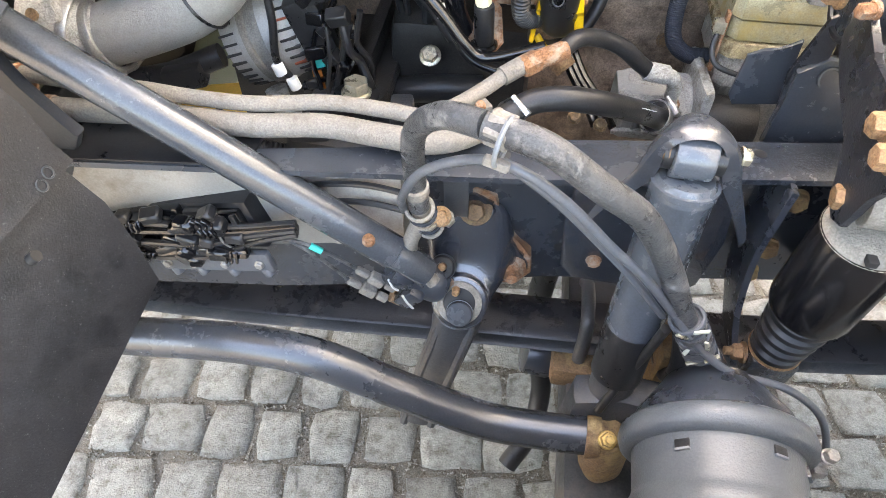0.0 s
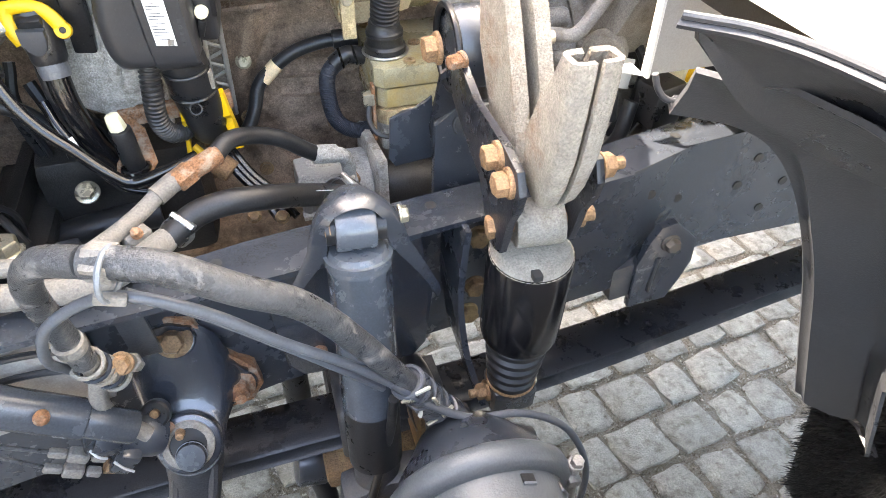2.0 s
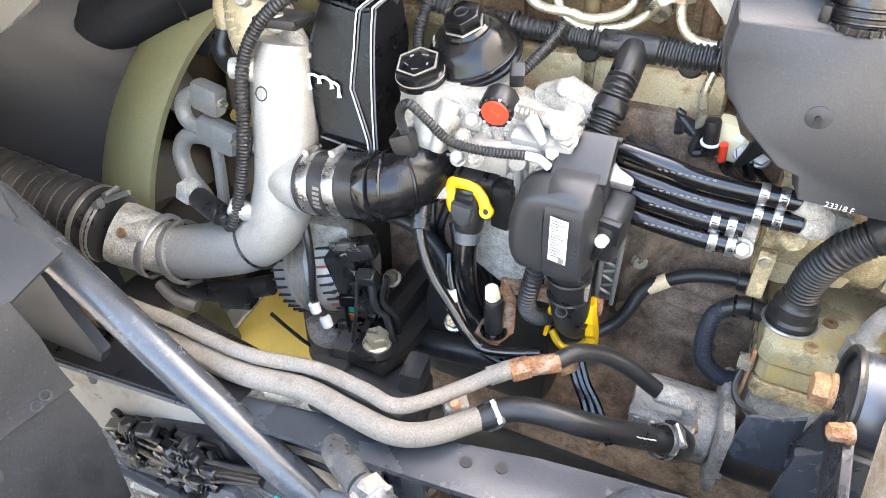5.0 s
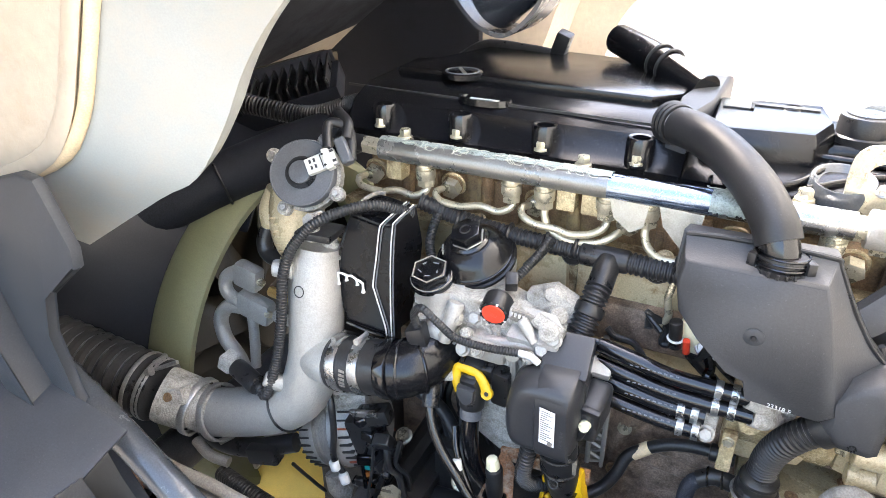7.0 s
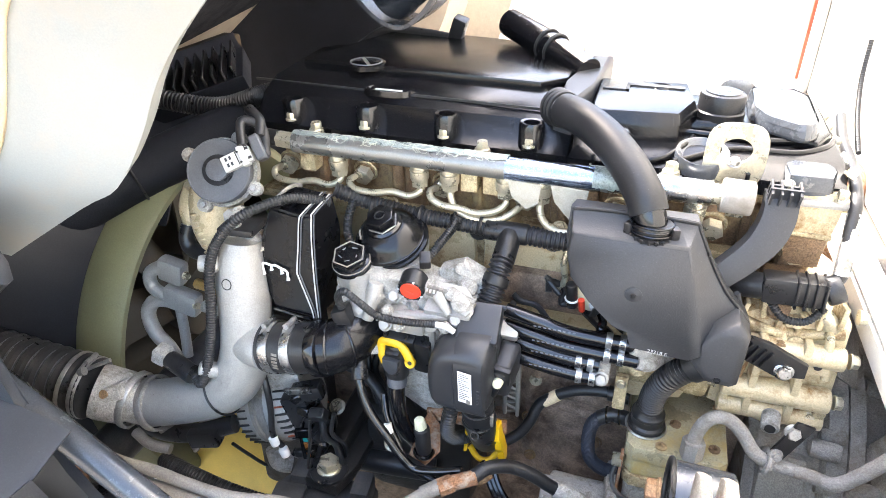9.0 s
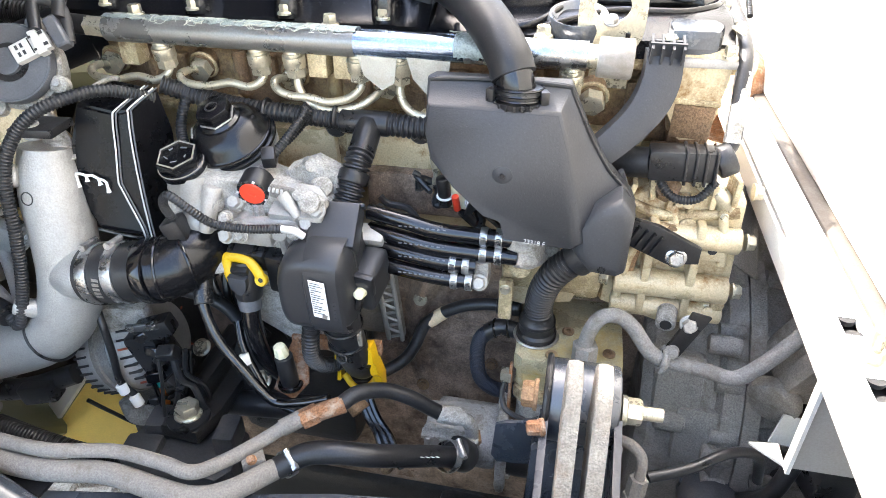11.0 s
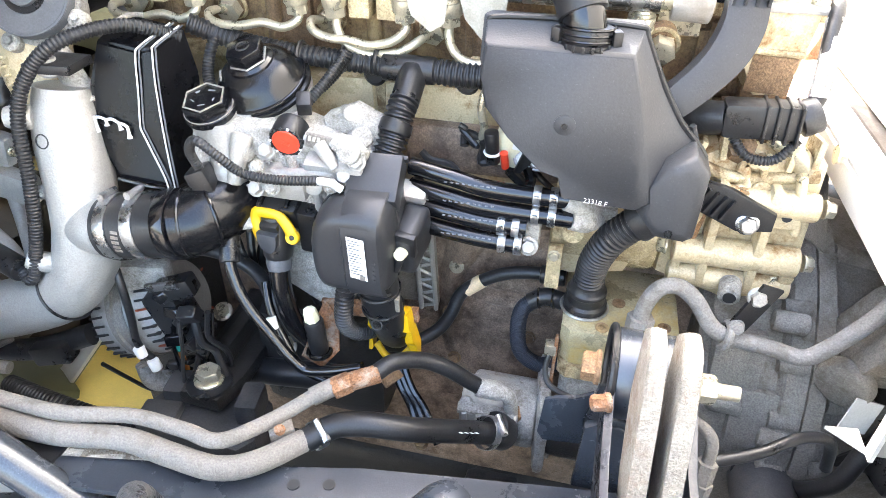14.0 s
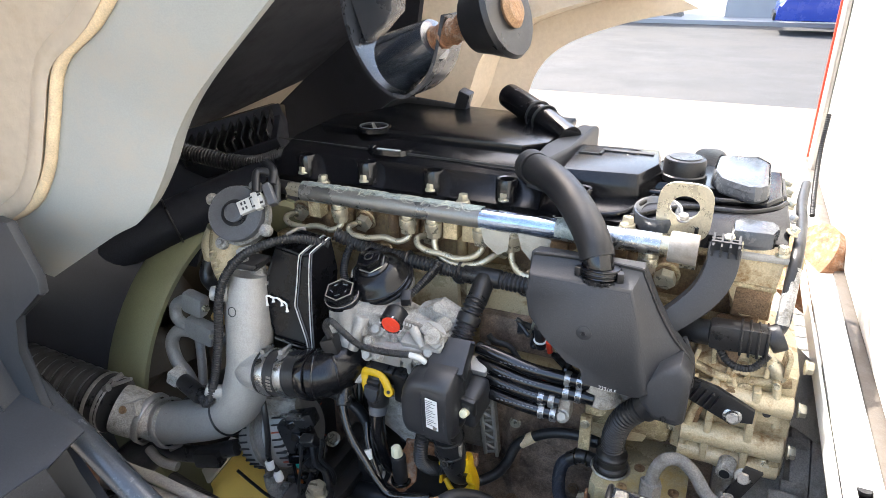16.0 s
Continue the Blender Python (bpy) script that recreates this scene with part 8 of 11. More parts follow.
for x, y, lean, wide in ((0.3305, 1.258, 6, 0.006), (0.3870, 1.256, -7, 0.012)):
    latch = bmesh.new()
    plate(latch, [(y - 0.010, 1.000), (y + 0.012, 0.998), (y + 0.020, 0.955), (y + 0.030, 0.925), (y + 0.022, 0.905), (y + 0.004, 0.912), (y + 0.008, 0.930), (y - 0.004, 0.945), (y - 0.001, 0.962), (y - 0.010, 0.970)], "x", x - wide / 2, x + wide / 2, 0.002)
    bmesh.ops.rotate(latch, cent=(x, y, 0.95), matrix=Matrix.Rotation(radians(lean), 3, "Y"), verts=latch.verts)
    part("yellow_latch", latch, YELLOW, cm, "yellow plastic latch arm")
part("latch_bridge", tube([(0.333, 1.272, 0.918), (0.346, 1.266, 0.904), (0.358, 1.264, 0.900), (0.372, 1.267, 0.904), (0.384, 1.275, 0.918)], 0.0052, 10), YELLOW, cm, "yellow latch bridge")
part("side_conduit", corrugated([(0.318, 1.222, 1.072), (0.313, 1.216, 1.035), (0.308, 1.224, 0.990), (0.316, 1.248, 0.955), (0.340, 1.275, 0.945)], 0.0125, 0.0058, 0.16, 16), RUBBER, cm)
ff_ = thing("finned_cooler", (0.33, 1.33, 1.0), "pale aluminium finned oil cooler plate", "cooler")
P0, P1 = Vector((0.388, 1.306, 1.150)), Vector((0.378, 1.400, 0.888))
Q0, Q1 = Vector((0.262, 1.268, 1.150)), Vector((0.252, 1.345, 0.930))
part("face", slab(bmesh.new(), [P0 + Vector((-0.004, 0.014, 0)), P1 + Vector((-0.004, 0.014, 0)), Q1 + Vector((0, 0.012, 0)), Q0 + Vector((0, 0.012, 0))][::-1], 0.02, 0.002), CAST_GREY, ff_)
along = (P1 - P0).normalized()
for dx, r in ((-0.012, 0.0042), (0.012, 0.0036)):
    part("edge_rail", sweep(bmesh.new(), [P0 + Vector((dx, 0, 0)), P1 + Vector((dx, 0, 0))], r, 10), ALU, ff_)
for k in range(15):
    p = P0.lerp(P1, (k + 0.5) / 15)
    part("fin", sweep(bmesh.new(), [p + Vector((-0.011, 0.001, 0)) + along * 0.006 * (-1) ** k, p + Vector((0.011, 0.001, 0)) - along * 0.006 * (-1) ** k], 0.0026, 6), ALU, ff_)
part("edge_channel", slab(bmesh.new(), [P0 + Vector((-0.014, 0.006, 0)), P0 + Vector((0.014, 0.006, 0)), P1 + Vector((0.014, 0.006, 0)), P1 + Vector((-0.014, 0.006, 0))][::-1], 0.012), CAST_GREY, ff_)
cap_ = part("cap", box(bmesh.new(), P0 + Vector((-0.014, -0.001, 0.005)), (0.050, 0.028, 0.018), (28, 4, 4), 0.005), ALU, ff_)
part("cap_lug", rod(bmesh.new(), P0 + Vector((-0.030, -0.012, 0.008)), P0 + Vector((-0.030, -0.018, 0.012)), 0.008, n=16, bev=0.002), ALU, cap_)
for dx, r in ((0.006, 0.0055), (0.024, 0.0045), (0.038, 0.0045)):
    part("face_ridge", tube([Q0 + Vector((dx, -0.004, 0.018)), Q0.lerp(Q1, 0.15) + Vector((dx, -0.004, 0)), Q0.lerp(Q1, 0.6) + Vector((dx, -0.004, 0)), Q1 + Vector((dx, -0.004, 0))], r, 8), ALU, ff_)
part("ridge_loop", tube([Q0 + Vector((0.006, -0.004, 0.016)), Q0 + Vector((0.014, -0.006, 0.026)), Q0 + Vector((0.028, -0.006, 0.028)), Q0 + Vector((0.038, -0.004, 0.016))], 0.0048, 8), ALU, ff_)
for k in range(4):
    part("face_bolt", hexbolt(bmesh.new(), Q0.lerp(Q1, 0.12 + 0.25 * k) + Vector((-0.008, 0.006, 0)), (0, -1, 0.3), 0.012, 0.008, 1.4), ALU, ff_)

# ---- coolant hoses to the case ----
rows4 = [(1.172, 0.36, 0.575, (0.537, 0.557), 1.303), (1.148, 0.40, 0.582, (0.537, 0.557), 1.299), (1.129, 0.40, 0.528, (0.497, 0.515), 1.296), (1.106, 0.40, 0.525, (0.500, 0.520), 1.291)]
for z, x0, x1, cl, y in rows4:
    h = thing("coolant_hose", (0.45, y, z), "glossy black coolant hose with two pale clamps", "hose", "parallel coolant hoses")
    part("hose", tube([(0.375, y + 0.016, z + 0.012 * (z - 1.06) / 0.11), (0.43, y + 0.006, z + 0.008 * (z - 1.06) / 0.11), (0.48, y, z + 0.002), (x1, y, z + 0.001)], 0.0112, 16), GLOSS_BLACK, h)
    for i in range(9):
        part("print", box(bmesh.new(), (0.425 + 0.0075 * i, y - 0.0085, z + 0.0088), (0.0042, 0.0010, 0.0018), (-42, 0, 0)), VALVE_GREY, h, "faint grey print")
    for x in cl:
        part("clamp", band(bmesh.new(), (x, y, z + 0.0008), (1, 0, 0), 0.0116, 0.0095, 0.0012, False), STEEL, h, "bright ear clamp")
        part("clamp_ear", box(bmesh.new(), (x, y - 0.012, z + 0.004), (0.007, 0.005, 0.006), bev=0.001), STEEL, h)
mf = thing("coolant_union", (0.57, 1.34, 1.1), "corroded aluminium coolant union with bolts", "union")
part("upper_elbow", tube([(0.572, 1.302, 1.172), (0.59, 1.305, 1.165), (0.602, 1.32, 1.15), (0.605, 1.345, 1.14)], 0.0125, 14), ALU_OLD, mf)
part("second_elbow", tube([(0.58, 1.299, 1.148), (0.597, 1.305, 1.143), (0.61, 1.33, 1.135)], 0.0125, 14), ALU_OLD, mf)
part("flange", box(bmesh.new(), (0.605, 1.345, 1.135), (0.06, 0.02, 0.035), (0, 10, 0), 0.008), ALU_OLD, mf)
part("lower_flange", box(bmesh.new(), (0.532, 1.315, 1.112), (0.026, 0.03, 0.045), (0, 0, 0), 0.007), ALU_OLD, mf)
for p in ((0.600, 1.333, 1.138), (0.533, 1.297, 1.103)):
    part("bolt", hexbolt(bmesh.new(), p, (0, -0.9, 0.4), 0.016, 0.010, 1.5), ALU, mf)
part("plug_screw", lathe(bmesh.new(), (0.585, 1.336, 1.108), (0, -0.005, 0.001), [(0, 0.014), (0.8, 0.014), (1, 0.011)], 20), CHAMP_OIL, mf)
# leads below the hoses
ld = thing("tagged_lead", (0.45, 1.40, 0.93), "black lead with a yellow-cream paper tag", "cable")
part("lead", tube([(0.572, 1.405, 0.985), (0.53, 1.407, 0.982), (0.49, 1.406, 0.972), (0.455, 1.402, 0.952), (0.43, 1.395, 0.93), (0.418, 1.38, 0.90), (0.40, 1.365, 0.875), (0.365, 1.34, 0.862), (0.33, 1.30, 0.885)], 0.0102, 16), RUBBER, ld)
part("tag", rod(bmesh.new(), (0.438, 1.399, 0.937), (0.462, 1.403, 0.957), 0.0112, n=18), SEALANT, ld, "cream tag with small print")
part("connector", rod(bmesh.new(), (0.548, 1.405, 0.984), (0.585, 1.403, 0.986), 0.0140, n=16, bev=0.002), BLACK, ld)
bd = thing("braided_lead", (0.53, 1.35, 0.9), "dark braided sleeve lead with a black elbow plug", "cable")
part("sleeve", corrugated([(0.548, 1.36, 0.972), (0.530, 1.352, 0.955), (0.527, 1.345, 0.92), (0.535, 1.34, 0.885), (0.56, 1.34, 0.865), (0.59, 1.35, 0.86)], 0.0120, 0.0026, 0.05, 16), COIL, bd)
for p_ in ((0.572, 1.359, 0.978), (0.552, 1.358, 0.976)):
    part("elbow_clip", ring(bmesh.new(), p_, (1, 0, 0.2), 0.0135, 0.0020, 24, 6), GLOSS_BLACK, bd)
part("elbow", tube([(0.585, 1.36, 0.975), (0.56, 1.358, 0.98), (0.54, 1.356, 0.968)], 0.0130, 16), BLACK, bd)
# clutter between block and hoses
cl = thing("fuel_pump_unit", (0.47, 1.42, 1.18), "dark fuel control unit with small plugs and bolts", "fuel unit")
part("body", box(bmesh.new(), (0.45, 1.455, 1.165), (0.22, 0.09, 0.07), bev=0.012), BLOCK, cl)
part("grey_flange", box(bmesh.new(), (0.490, 1.392, 1.190), (0.040, 0.022, 0.052), (10, 6, 0), 0.005), CREAM_PLASTIC, cl, "cream connector housing")
part("code_plate", box(bmesh.new(), (0.499, 1.379, 1.198), (0.010, 0.002, 0.010), (10, 6, 0)), PAPER, cl)
part("black_valve", rod(bmesh.new(), (0.470, 1.378, 1.172), (0.466, 1.372, 1.218), 0.0095, n=14, bev=0.002), BLACK, cl)
part("white_band", ring(bmesh.new(), (0.4685, 1.376, 1.188), (0, -0.2, 1), 0.0098, 0.0022, 18, 6), PAPER, cl)
part("red_plug", rod(bmesh.new(), (0.486, 1.380, 1.166), (0.484, 1.373, 1.190), 0.0052, n=12), RED, cl, "small red plug")
for p in ((0.508, 1.385, 1.178), (0.527, 1.385, 1.176), (0.535, 1.395, 1.195)):
    part("banjo_bolt", hexbolt(bmesh.new(), p, (0, -0.8, 0.5), 0.018, 0.012, 1.4), STEEL_DULL, cl)
part("rust_cover", rod(bmesh.new(), (0.55, 1.42, 1.185), (0.64, 1.42, 1.18), 0.02, n=16, bev=0.004), RUST_DARK, cl)
part("return_pipe", tube([(0.455, 1.40, 1.275), (0.448, 1.395, 1.24), (0.452, 1.40, 1.205), (0.44, 1.40, 1.185)], 0.0055, 10), GALV, cl)
mix_ = random.Random(11)
for k in range(7):
    p = Vector((mix_.uniform(0.36, 0.50), 1.375 + mix_.uniform(-0.02, 0.02), mix_.uniform(1.16, 1.225)))
    q = [p]
    for i in range(4):
        q.append(q[-1] + Vector((mix_.uniform(-0.012, 0.03), mix_.uniform(-0.012, 0.014), mix_.uniform(-0.028, 0.012))))
    part("lead", tube(q, mix_.uniform(0.004, 0.009), 8, 5), (RUBBER, GLOSS_BLACK, RUBBER, BLACK)[k % 4], cl)
for k in range(2):
    p = Vector((mix_.uniform(0.37, 0.54), 1.39 + mix_.uniform(-0.015, 0.02), mix_.uniform(1.15, 1.215)))
    part("small_plug", box(bmesh.new(), p, (mix_.uniform(0.012, 0.03), mix_.uniform(0.012, 0.024), mix_.uniform(0.012, 0.026)), (mix_.uniform(-30, 30), mix_.uniform(-40, 40), mix_.uniform(-30, 30)), 0.003, 1), (BLACK, BLOCK_DARK, ALU_OLD)[k % 3], cl)
part("black_web", slab(bmesh.new(), [(0.49, 1.36, 1.235), (0.535, 1.345, 1.20), (0.545, 1.35, 1.19), (0.50, 1.37, 1.21)], 0.003), BLACK, cl)
part("black_web", slab(bmesh.new(), [(0.52, 1.355, 1.225), (0.50, 1.36, 1.17), (0.508, 1.365, 1.168), (0.545, 1.36, 1.215)], 0.003), BLACK, cl)

# ---- lower front: sensor, wires, mount ----
sn = thing("level_sensor", (0.26, 1.24, 0.95), "cream-topped black sensor on a rusty tab", "sensor")
bm = bmesh.new()
slab(bm, [(0.238, 1.222, 0.915), (0.270, 1.217, 0.905), (0.290, 1.235, 0.925), (0.283, 1.26, 0.962), (0.26, 1.27, 0.985), (0.248, 1.245, 0.95)], 0.006, 0.001)
part("rusty_tab", bm, RUST, sn, "rusty mounting tab")
part("body", rod(bmesh.new(), (0.264, 1.228, 0.925), (0.262, 1.224, 0.985), 0.0135, n=18, bev=0.003), BLACK, sn)
part("base_ring", ring(bmesh.new(), (0.264, 1.228, 0.925), (0, 0, 1), 0.015, 0.004, 22, 8), GLOSS_BLACK, sn)
part("cream_cap", rod(bmesh.new(), (0.261, 1.224, 0.985), (0.259, 1.222, 1.004), 0.0110, 0.0090, 8, 0.002), CREAM_PLASTIC, sn, "cream plastic cap")
part("rusty_rail", box(bmesh.new(), (0.325, 1.275, 0.975), (0.14, 0.012, 0.022), (0, -3, 0), 0.002), RUST, sn)
wl = thing("starter_leads", (0.22, 1.2, 0.95), "glossy black taped starter leads", "cable")
part("main_lead", tube([(0.155, 1.235, 1.09), (0.160, 1.215, 1.07), (0.172, 1.203, 1.04), (0.190, 1.195, 1.012), (0.215, 1.188, 0.985), (0.240, 1.182, 0.955), (0.265, 1.180, 0.935), (0.305, 1.178, 0.945), (0.345, 1.181, 0.958)], 0.0075, 12), GLOSS_BLACK, wl)
part("second_lead", tube([(0.188, 1.245, 1.02), (0.20, 1.225, 0.99), (0.222, 1.21, 0.955), (0.252, 1.195, 0.92), (0.30, 1.19, 0.905)], 0.006, 10), GLOSS_BLACK, wl)
part("connector", rod(bmesh.new(), (0.150, 1.245, 1.105), (0.160, 1.215, 1.068), 0.013, n=16, bev=0.002), BLACK, wl)
part("brass_collar", rod(bmesh.new(), (0.135, 1.25, 1.115), (0.155, 1.245, 1.105), 0.016, n=6), CAST_GREY, wl)
part("white_tip", rod(bmesh.new(), (0.205, 1.215, 0.985), (0.21, 1.21, 0.97), 0.007, n=10), PAPER, wl)
for k in range(6):
    a = Vector((0.09 + 0.020 * k, 1.345 + 0.012 * (k % 3), 1.06 - 0.02 * (k % 4)))
    part("background_lead", tube([a, a + Vector((0.02 - 0.012 * (k % 3), -0.02, -0.06)), a + Vector((0.05 - 0.03 * (k % 2), -0.012, -0.15)), a + Vector((0.03 + 0.02 * (k % 3), 0.01, -0.27))], 0.005 + 0.0012 * (k % 4), 8), RUBBER, wl)
part("cross_lead", tube([(-0.02, 1.33, 0.98), (0.06, 1.32, 1.0), (0.13, 1.31, 0.985), (0.18, 1.28, 0.955), (0.22, 1.26, 0.91)], 0.011, 10), RUBBER, wl)

mt = thing("engine_mount", (0.08, 1.18, 0.70), "black cast engine mount with a large zinc bolt", "engine mount")
bm = bmesh.new()
plate(bm, [(-0.015, 1.15), (0.16, 1.135), (0.178, 1.16), (0.165, 1.24), (0.005, 1.245), (-0.02, 1.19)], "z", 0.70, 0.79, 0.012)
part("base", bm, CHASSIS_DUSTY, mt)
for p, s in (((0.03, 1.215, 0.805), (0.04, 0.05, 0.035)), ((0.15, 1.21, 0.805), (0.035, 0.055, 0.045)), ((0.02, 1.17, 0.795), (0.06, 0.04, 0.02))):
    part("rib", box(bmesh.new(), p, s, (0, 0, 8), 0.008), CHASSIS_DUSTY, mt)
bm = bmesh.new()
plate(bm, [(0.045, 1.19), (0.11, 1.185), (0.125, 1.24), (0.13, 1.46), (0.03, 1.46), (0.04, 1.25)], "z", 0.80, 0.828, 0.008)
part("arm", bm, BLOCK_DARK, mt)
part("arm_web", box(bmesh.new(), (0.085, 1.36, 0.845), (0.022, 0.2, 0.04), bev=0.006), BLOCK_DARK, mt)
bm = lathe(bmesh.new(), (0.082, 1.215, 0.826), (0, 0, 0.008), [(0, 0.034), (0.8, 0.034), (1, 0.030)], 32)
part("washer", bm, BLACK, mt)
part("bolt", hexbolt(bmesh.new(), (0.082, 1.217, 0.833), (0, 0, 1), 0.034, 0.022, 1.35), GALV, mt, "large zinc flange bolt")
for p in ((0.181, 1.285, 0.862), (0.035, 1.35, 0.85)):
    part("side_bolt", hexbolt(bmesh.new(), p, (0, -0.6, 0.8), 0.022, 0.012, 1.5), GALV, mt)
whole("front_cover", box(bmesh.new(), (-0.10, 1.48, 0.80), (0.16, 0.25, 0.5), bev=0.02), BLOCK_DARK, "black oily engine front cover", "cover")
whole("starter_block", box(bmesh.new(), (0.22, 1.38, 0.80), (0.22, 0.14, 0.20), bev=0.03), BLOCK_DARK, "black oily casting behind the wires", "casting")
whole("lower_pipe", tube([(0.10, 1.30, 0.78), (0.18, 1.29, 0.80), (0.26, 1.30, 0.80)], 0.022, 14), RUBBER, "black rubber pipe behind the mount", "pipe")

# yellow panel on the ground side, seen below the alternator
yp = thing("sound_panel", (-0.25, 1.40, 0.5), "yellow and white sound insulation panel under the engine", "panel")
part("board", slab(bmesh.new(), [(-0.46, 1.36, 0.44), (-0.15, 1.36, 0.50), (-0.14, 1.50, 0.64), (-0.36, 1.50, 0.60)], 0.012, 0.002), YELLOW_PANEL, yp)
part("edge", slab(bmesh.new(), [(-0.50, 1.33, 0.42), (-0.12, 1.33, 0.47), (-0.15, 1.36, 0.495), (-0.46, 1.36, 0.435)], 0.012, 0.002), PAPER, yp, "white edge strip")
part("edge", slab(bmesh.new(), [(-0.40, 1.50, 0.60), (-0.36, 1.50, 0.602), (-0.46, 1.36, 0.442), (-0.52, 1.36, 0.43)], 0.012, 0.002), PAPER, yp, "white edge strip")
part("cable", tube([(-0.20, 1.30, 0.72), (-0.19, 1.33, 0.66), (-0.17, 1.36, 0.60), (-0.16, 1.40, 0.56)], 0.004, 8), RUBBER, yp)
whole("drain_hose", corrugated([(-0.28, 1.19, 0.76), (-0.18, 1.17, 0.765), (-0.10, 1.17, 0.75), (-0.03, 1.18, 0.735), (0.0, 1.19, 0.735)], 0.016, 0.007, 0.10, 14), RUBBER, "black corrugated hose above the rail", "hose")
sl = thing("belt_area_loom", (-0.2, 1.25, 0.85), "black loom and small lever below the intake", "wiring")
part("loom", tube([(-0.36, 1.22, 0.85), (-0.28, 1.20, 0.835), (-0.20, 1.205, 0.845), (-0.12, 1.23, 0.87)], 0.018, 12), RUBBER, sl)
part("grey_lever", tube([(-0.30, 1.165, 0.855), (-0.26, 1.155, 0.845), (-0.22, 1.16, 0.84)], 0.010, 10), STEEL_DULL, sl)
part("plug", box(bmesh.new(), (-0.17, 1.20, 0.85), (0.06, 0.03, 0.035), (0, -10, 10), 0.005), BLACK, sl)

# ---- coolant pipes along the rail ----
cp = thing("coolant_pipes", (0.1, 1.03, 0.9), "two dusty grey steel coolant pipes along the rail", "pipe")
part("small_pipe", tube([(-0.60, 1.05, 0.955), (-0.33, 1.045, 0.95), (-0.198, 1.036, 0.948), (-0.129, 1.036, 0.948), (-0.064, 1.033, 0.945), (0.016, 1.032, 0.945), (0.097, 1.049, 0.943), (0.168, 1.045, 0.943), (0.215, 1.038, 0.945), (0.245, 1.068, 0.940), (0.275, 1.108, 0.938), (0.30, 1.130, 0.948)], 0.0095, 16), PIPE_GREY, cp)
part("large_pipe", tube([(-0.60, 1.02, 0.915), (-0.25, 1.02, 0.918), (-0.138, 1.022, 0.922), (-0.069, 1.018, 0.925), (0.011, 1.015, 0.926), (0.093, 1.028, 0.925), (0.163, 1.020, 0.926), (0.222, 1.016, 0.926), (0.262, 1.035, 0.924), (0.300, 1.085, 0.915)], 0.0145, 18), PIPE_GREY, cp)
part("rusty_sleeve", rod(bmesh.new(), (-0.30, 1.02, 0.917), (-0.24, 1.02, 0.918), 0.0165, n=18, bev=0.002), RUST, cp, "rusty sleeve")
part("tie_clamp", ring(bmesh.new(), (-0.285, 1.032, 0.935), (1, 0, 0), 0.026, 0.004, 30, 6), RUST, cp)
bm = rod(bmesh.new(), (0.296, 1.127, 0.946), (0.318, 1.145, 0.952), 0.012, n=16)
part("neck", bm, PIPE_GREY, cp)
part("rusty_nut", rod(bmesh.new(), (0.318, 1.143, 0.950), (0.338, 1.156, 0.956), 0.0142, n=6, bev=0.002), RUST, cp, "rusty union nut")
part("rusty_ferrule", rod(bmesh.new(), (0.336, 1.155, 0.955), (0.372, 1.172, 0.963), 0.0122, n=20, bev=0.002), RUST, cp, "rusty ferrule")
part("bracket", box(bmesh.new(), (0.272, 1.085, 0.922), (0.03, 0.02, 0.022), (0, 0, 35), 0.003), PIPE_GREY, cp)
part("bracket_screw", hexbolt(bmesh.new(), (0.275, 1.078, 0.935), (0, -0.5, 0.8), 0.010, 0.01), RUST, cp)
ph = thing("return_hose", (0.45, 1.2, 0.93), "black rubber hose with a crimped grey end", "hose")
part("hose", tube([(0.365, 1.168, 0.962), (0.385, 1.19, 0.968), (0.415, 1.215, 0.955), (0.446, 1.226, 0.938), (0.474, 1.238, 0.910), (0.492, 1.244, 0.894)], 0.0112, 18), RUBBER, ph)
part("crimp", rod(bmesh.new(), (0.486, 1.242, 0.896), (0.518, 1.250, 0.887), 0.0135, n=14, bev=0.002), ALU_OLD, ph)
bh = thing("coolant_hose_large", (0.42, 1.12, 0.9), "thick black coolant hose with white print", "hose")
part("hose", tube([(0.303, 1.088, 0.914), (0.335, 1.108, 0.926), (0.374, 1.116, 0.930), (0.418, 1.130, 0.918), (0.456, 1.158, 0.893), (0.492, 1.192, 0.862), (0.520, 1.218, 0.835)], 0.0155, 22), RUBBER, bh)
part("clamp", band(bmesh.new(), (0.312, 1.099, 0.913), (0.6, 0.75, -0.05), 0.0162, 0.015, 0.0018, True, (0.2, -0.5, 1)), STEEL, bh, "bright steel hose clamp")
for k in range(4):
    part("print", box(bmesh.new(), (0.478 + 0.006 * k, 1.164 + 0.0058 * k, 0.8905 - 0.0052 * k), (0.0045, 0.013, 0.0008), (-28, 34, 44)), PAPER, bh, "white print")
pp = thing("steering_pump", (0.52, 1.2, 0.8), "corroded aluminium hydraulic pump", "pump")
part("body", rod(bmesh.new(), (0.470, 1.305, 0.795), (0.572, 1.305, 0.795), 0.052, n=28, bev=0.008), ALU_OLD, pp)
part("block", box(bmesh.new(), (0.502, 1.285, 0.812), (0.085, 0.075, 0.062), (8, 0, 4), 0.006), ALU, pp)
for k in range(4):
    part("rib", box(bmesh.new(), (0.470 + 0.021 * k, 1.249, 0.815), (0.008, 0.014, 0.056), (10, 0, 4), 0.003), ALU, pp)
for z in (0.842, 0.788):
    part("cross_rib", box(bmesh.new(), (0.500, 1.251, z), (0.082, 0.016, 0.008), (10, 0, 4), 0.002), ALU_OLD, pp)
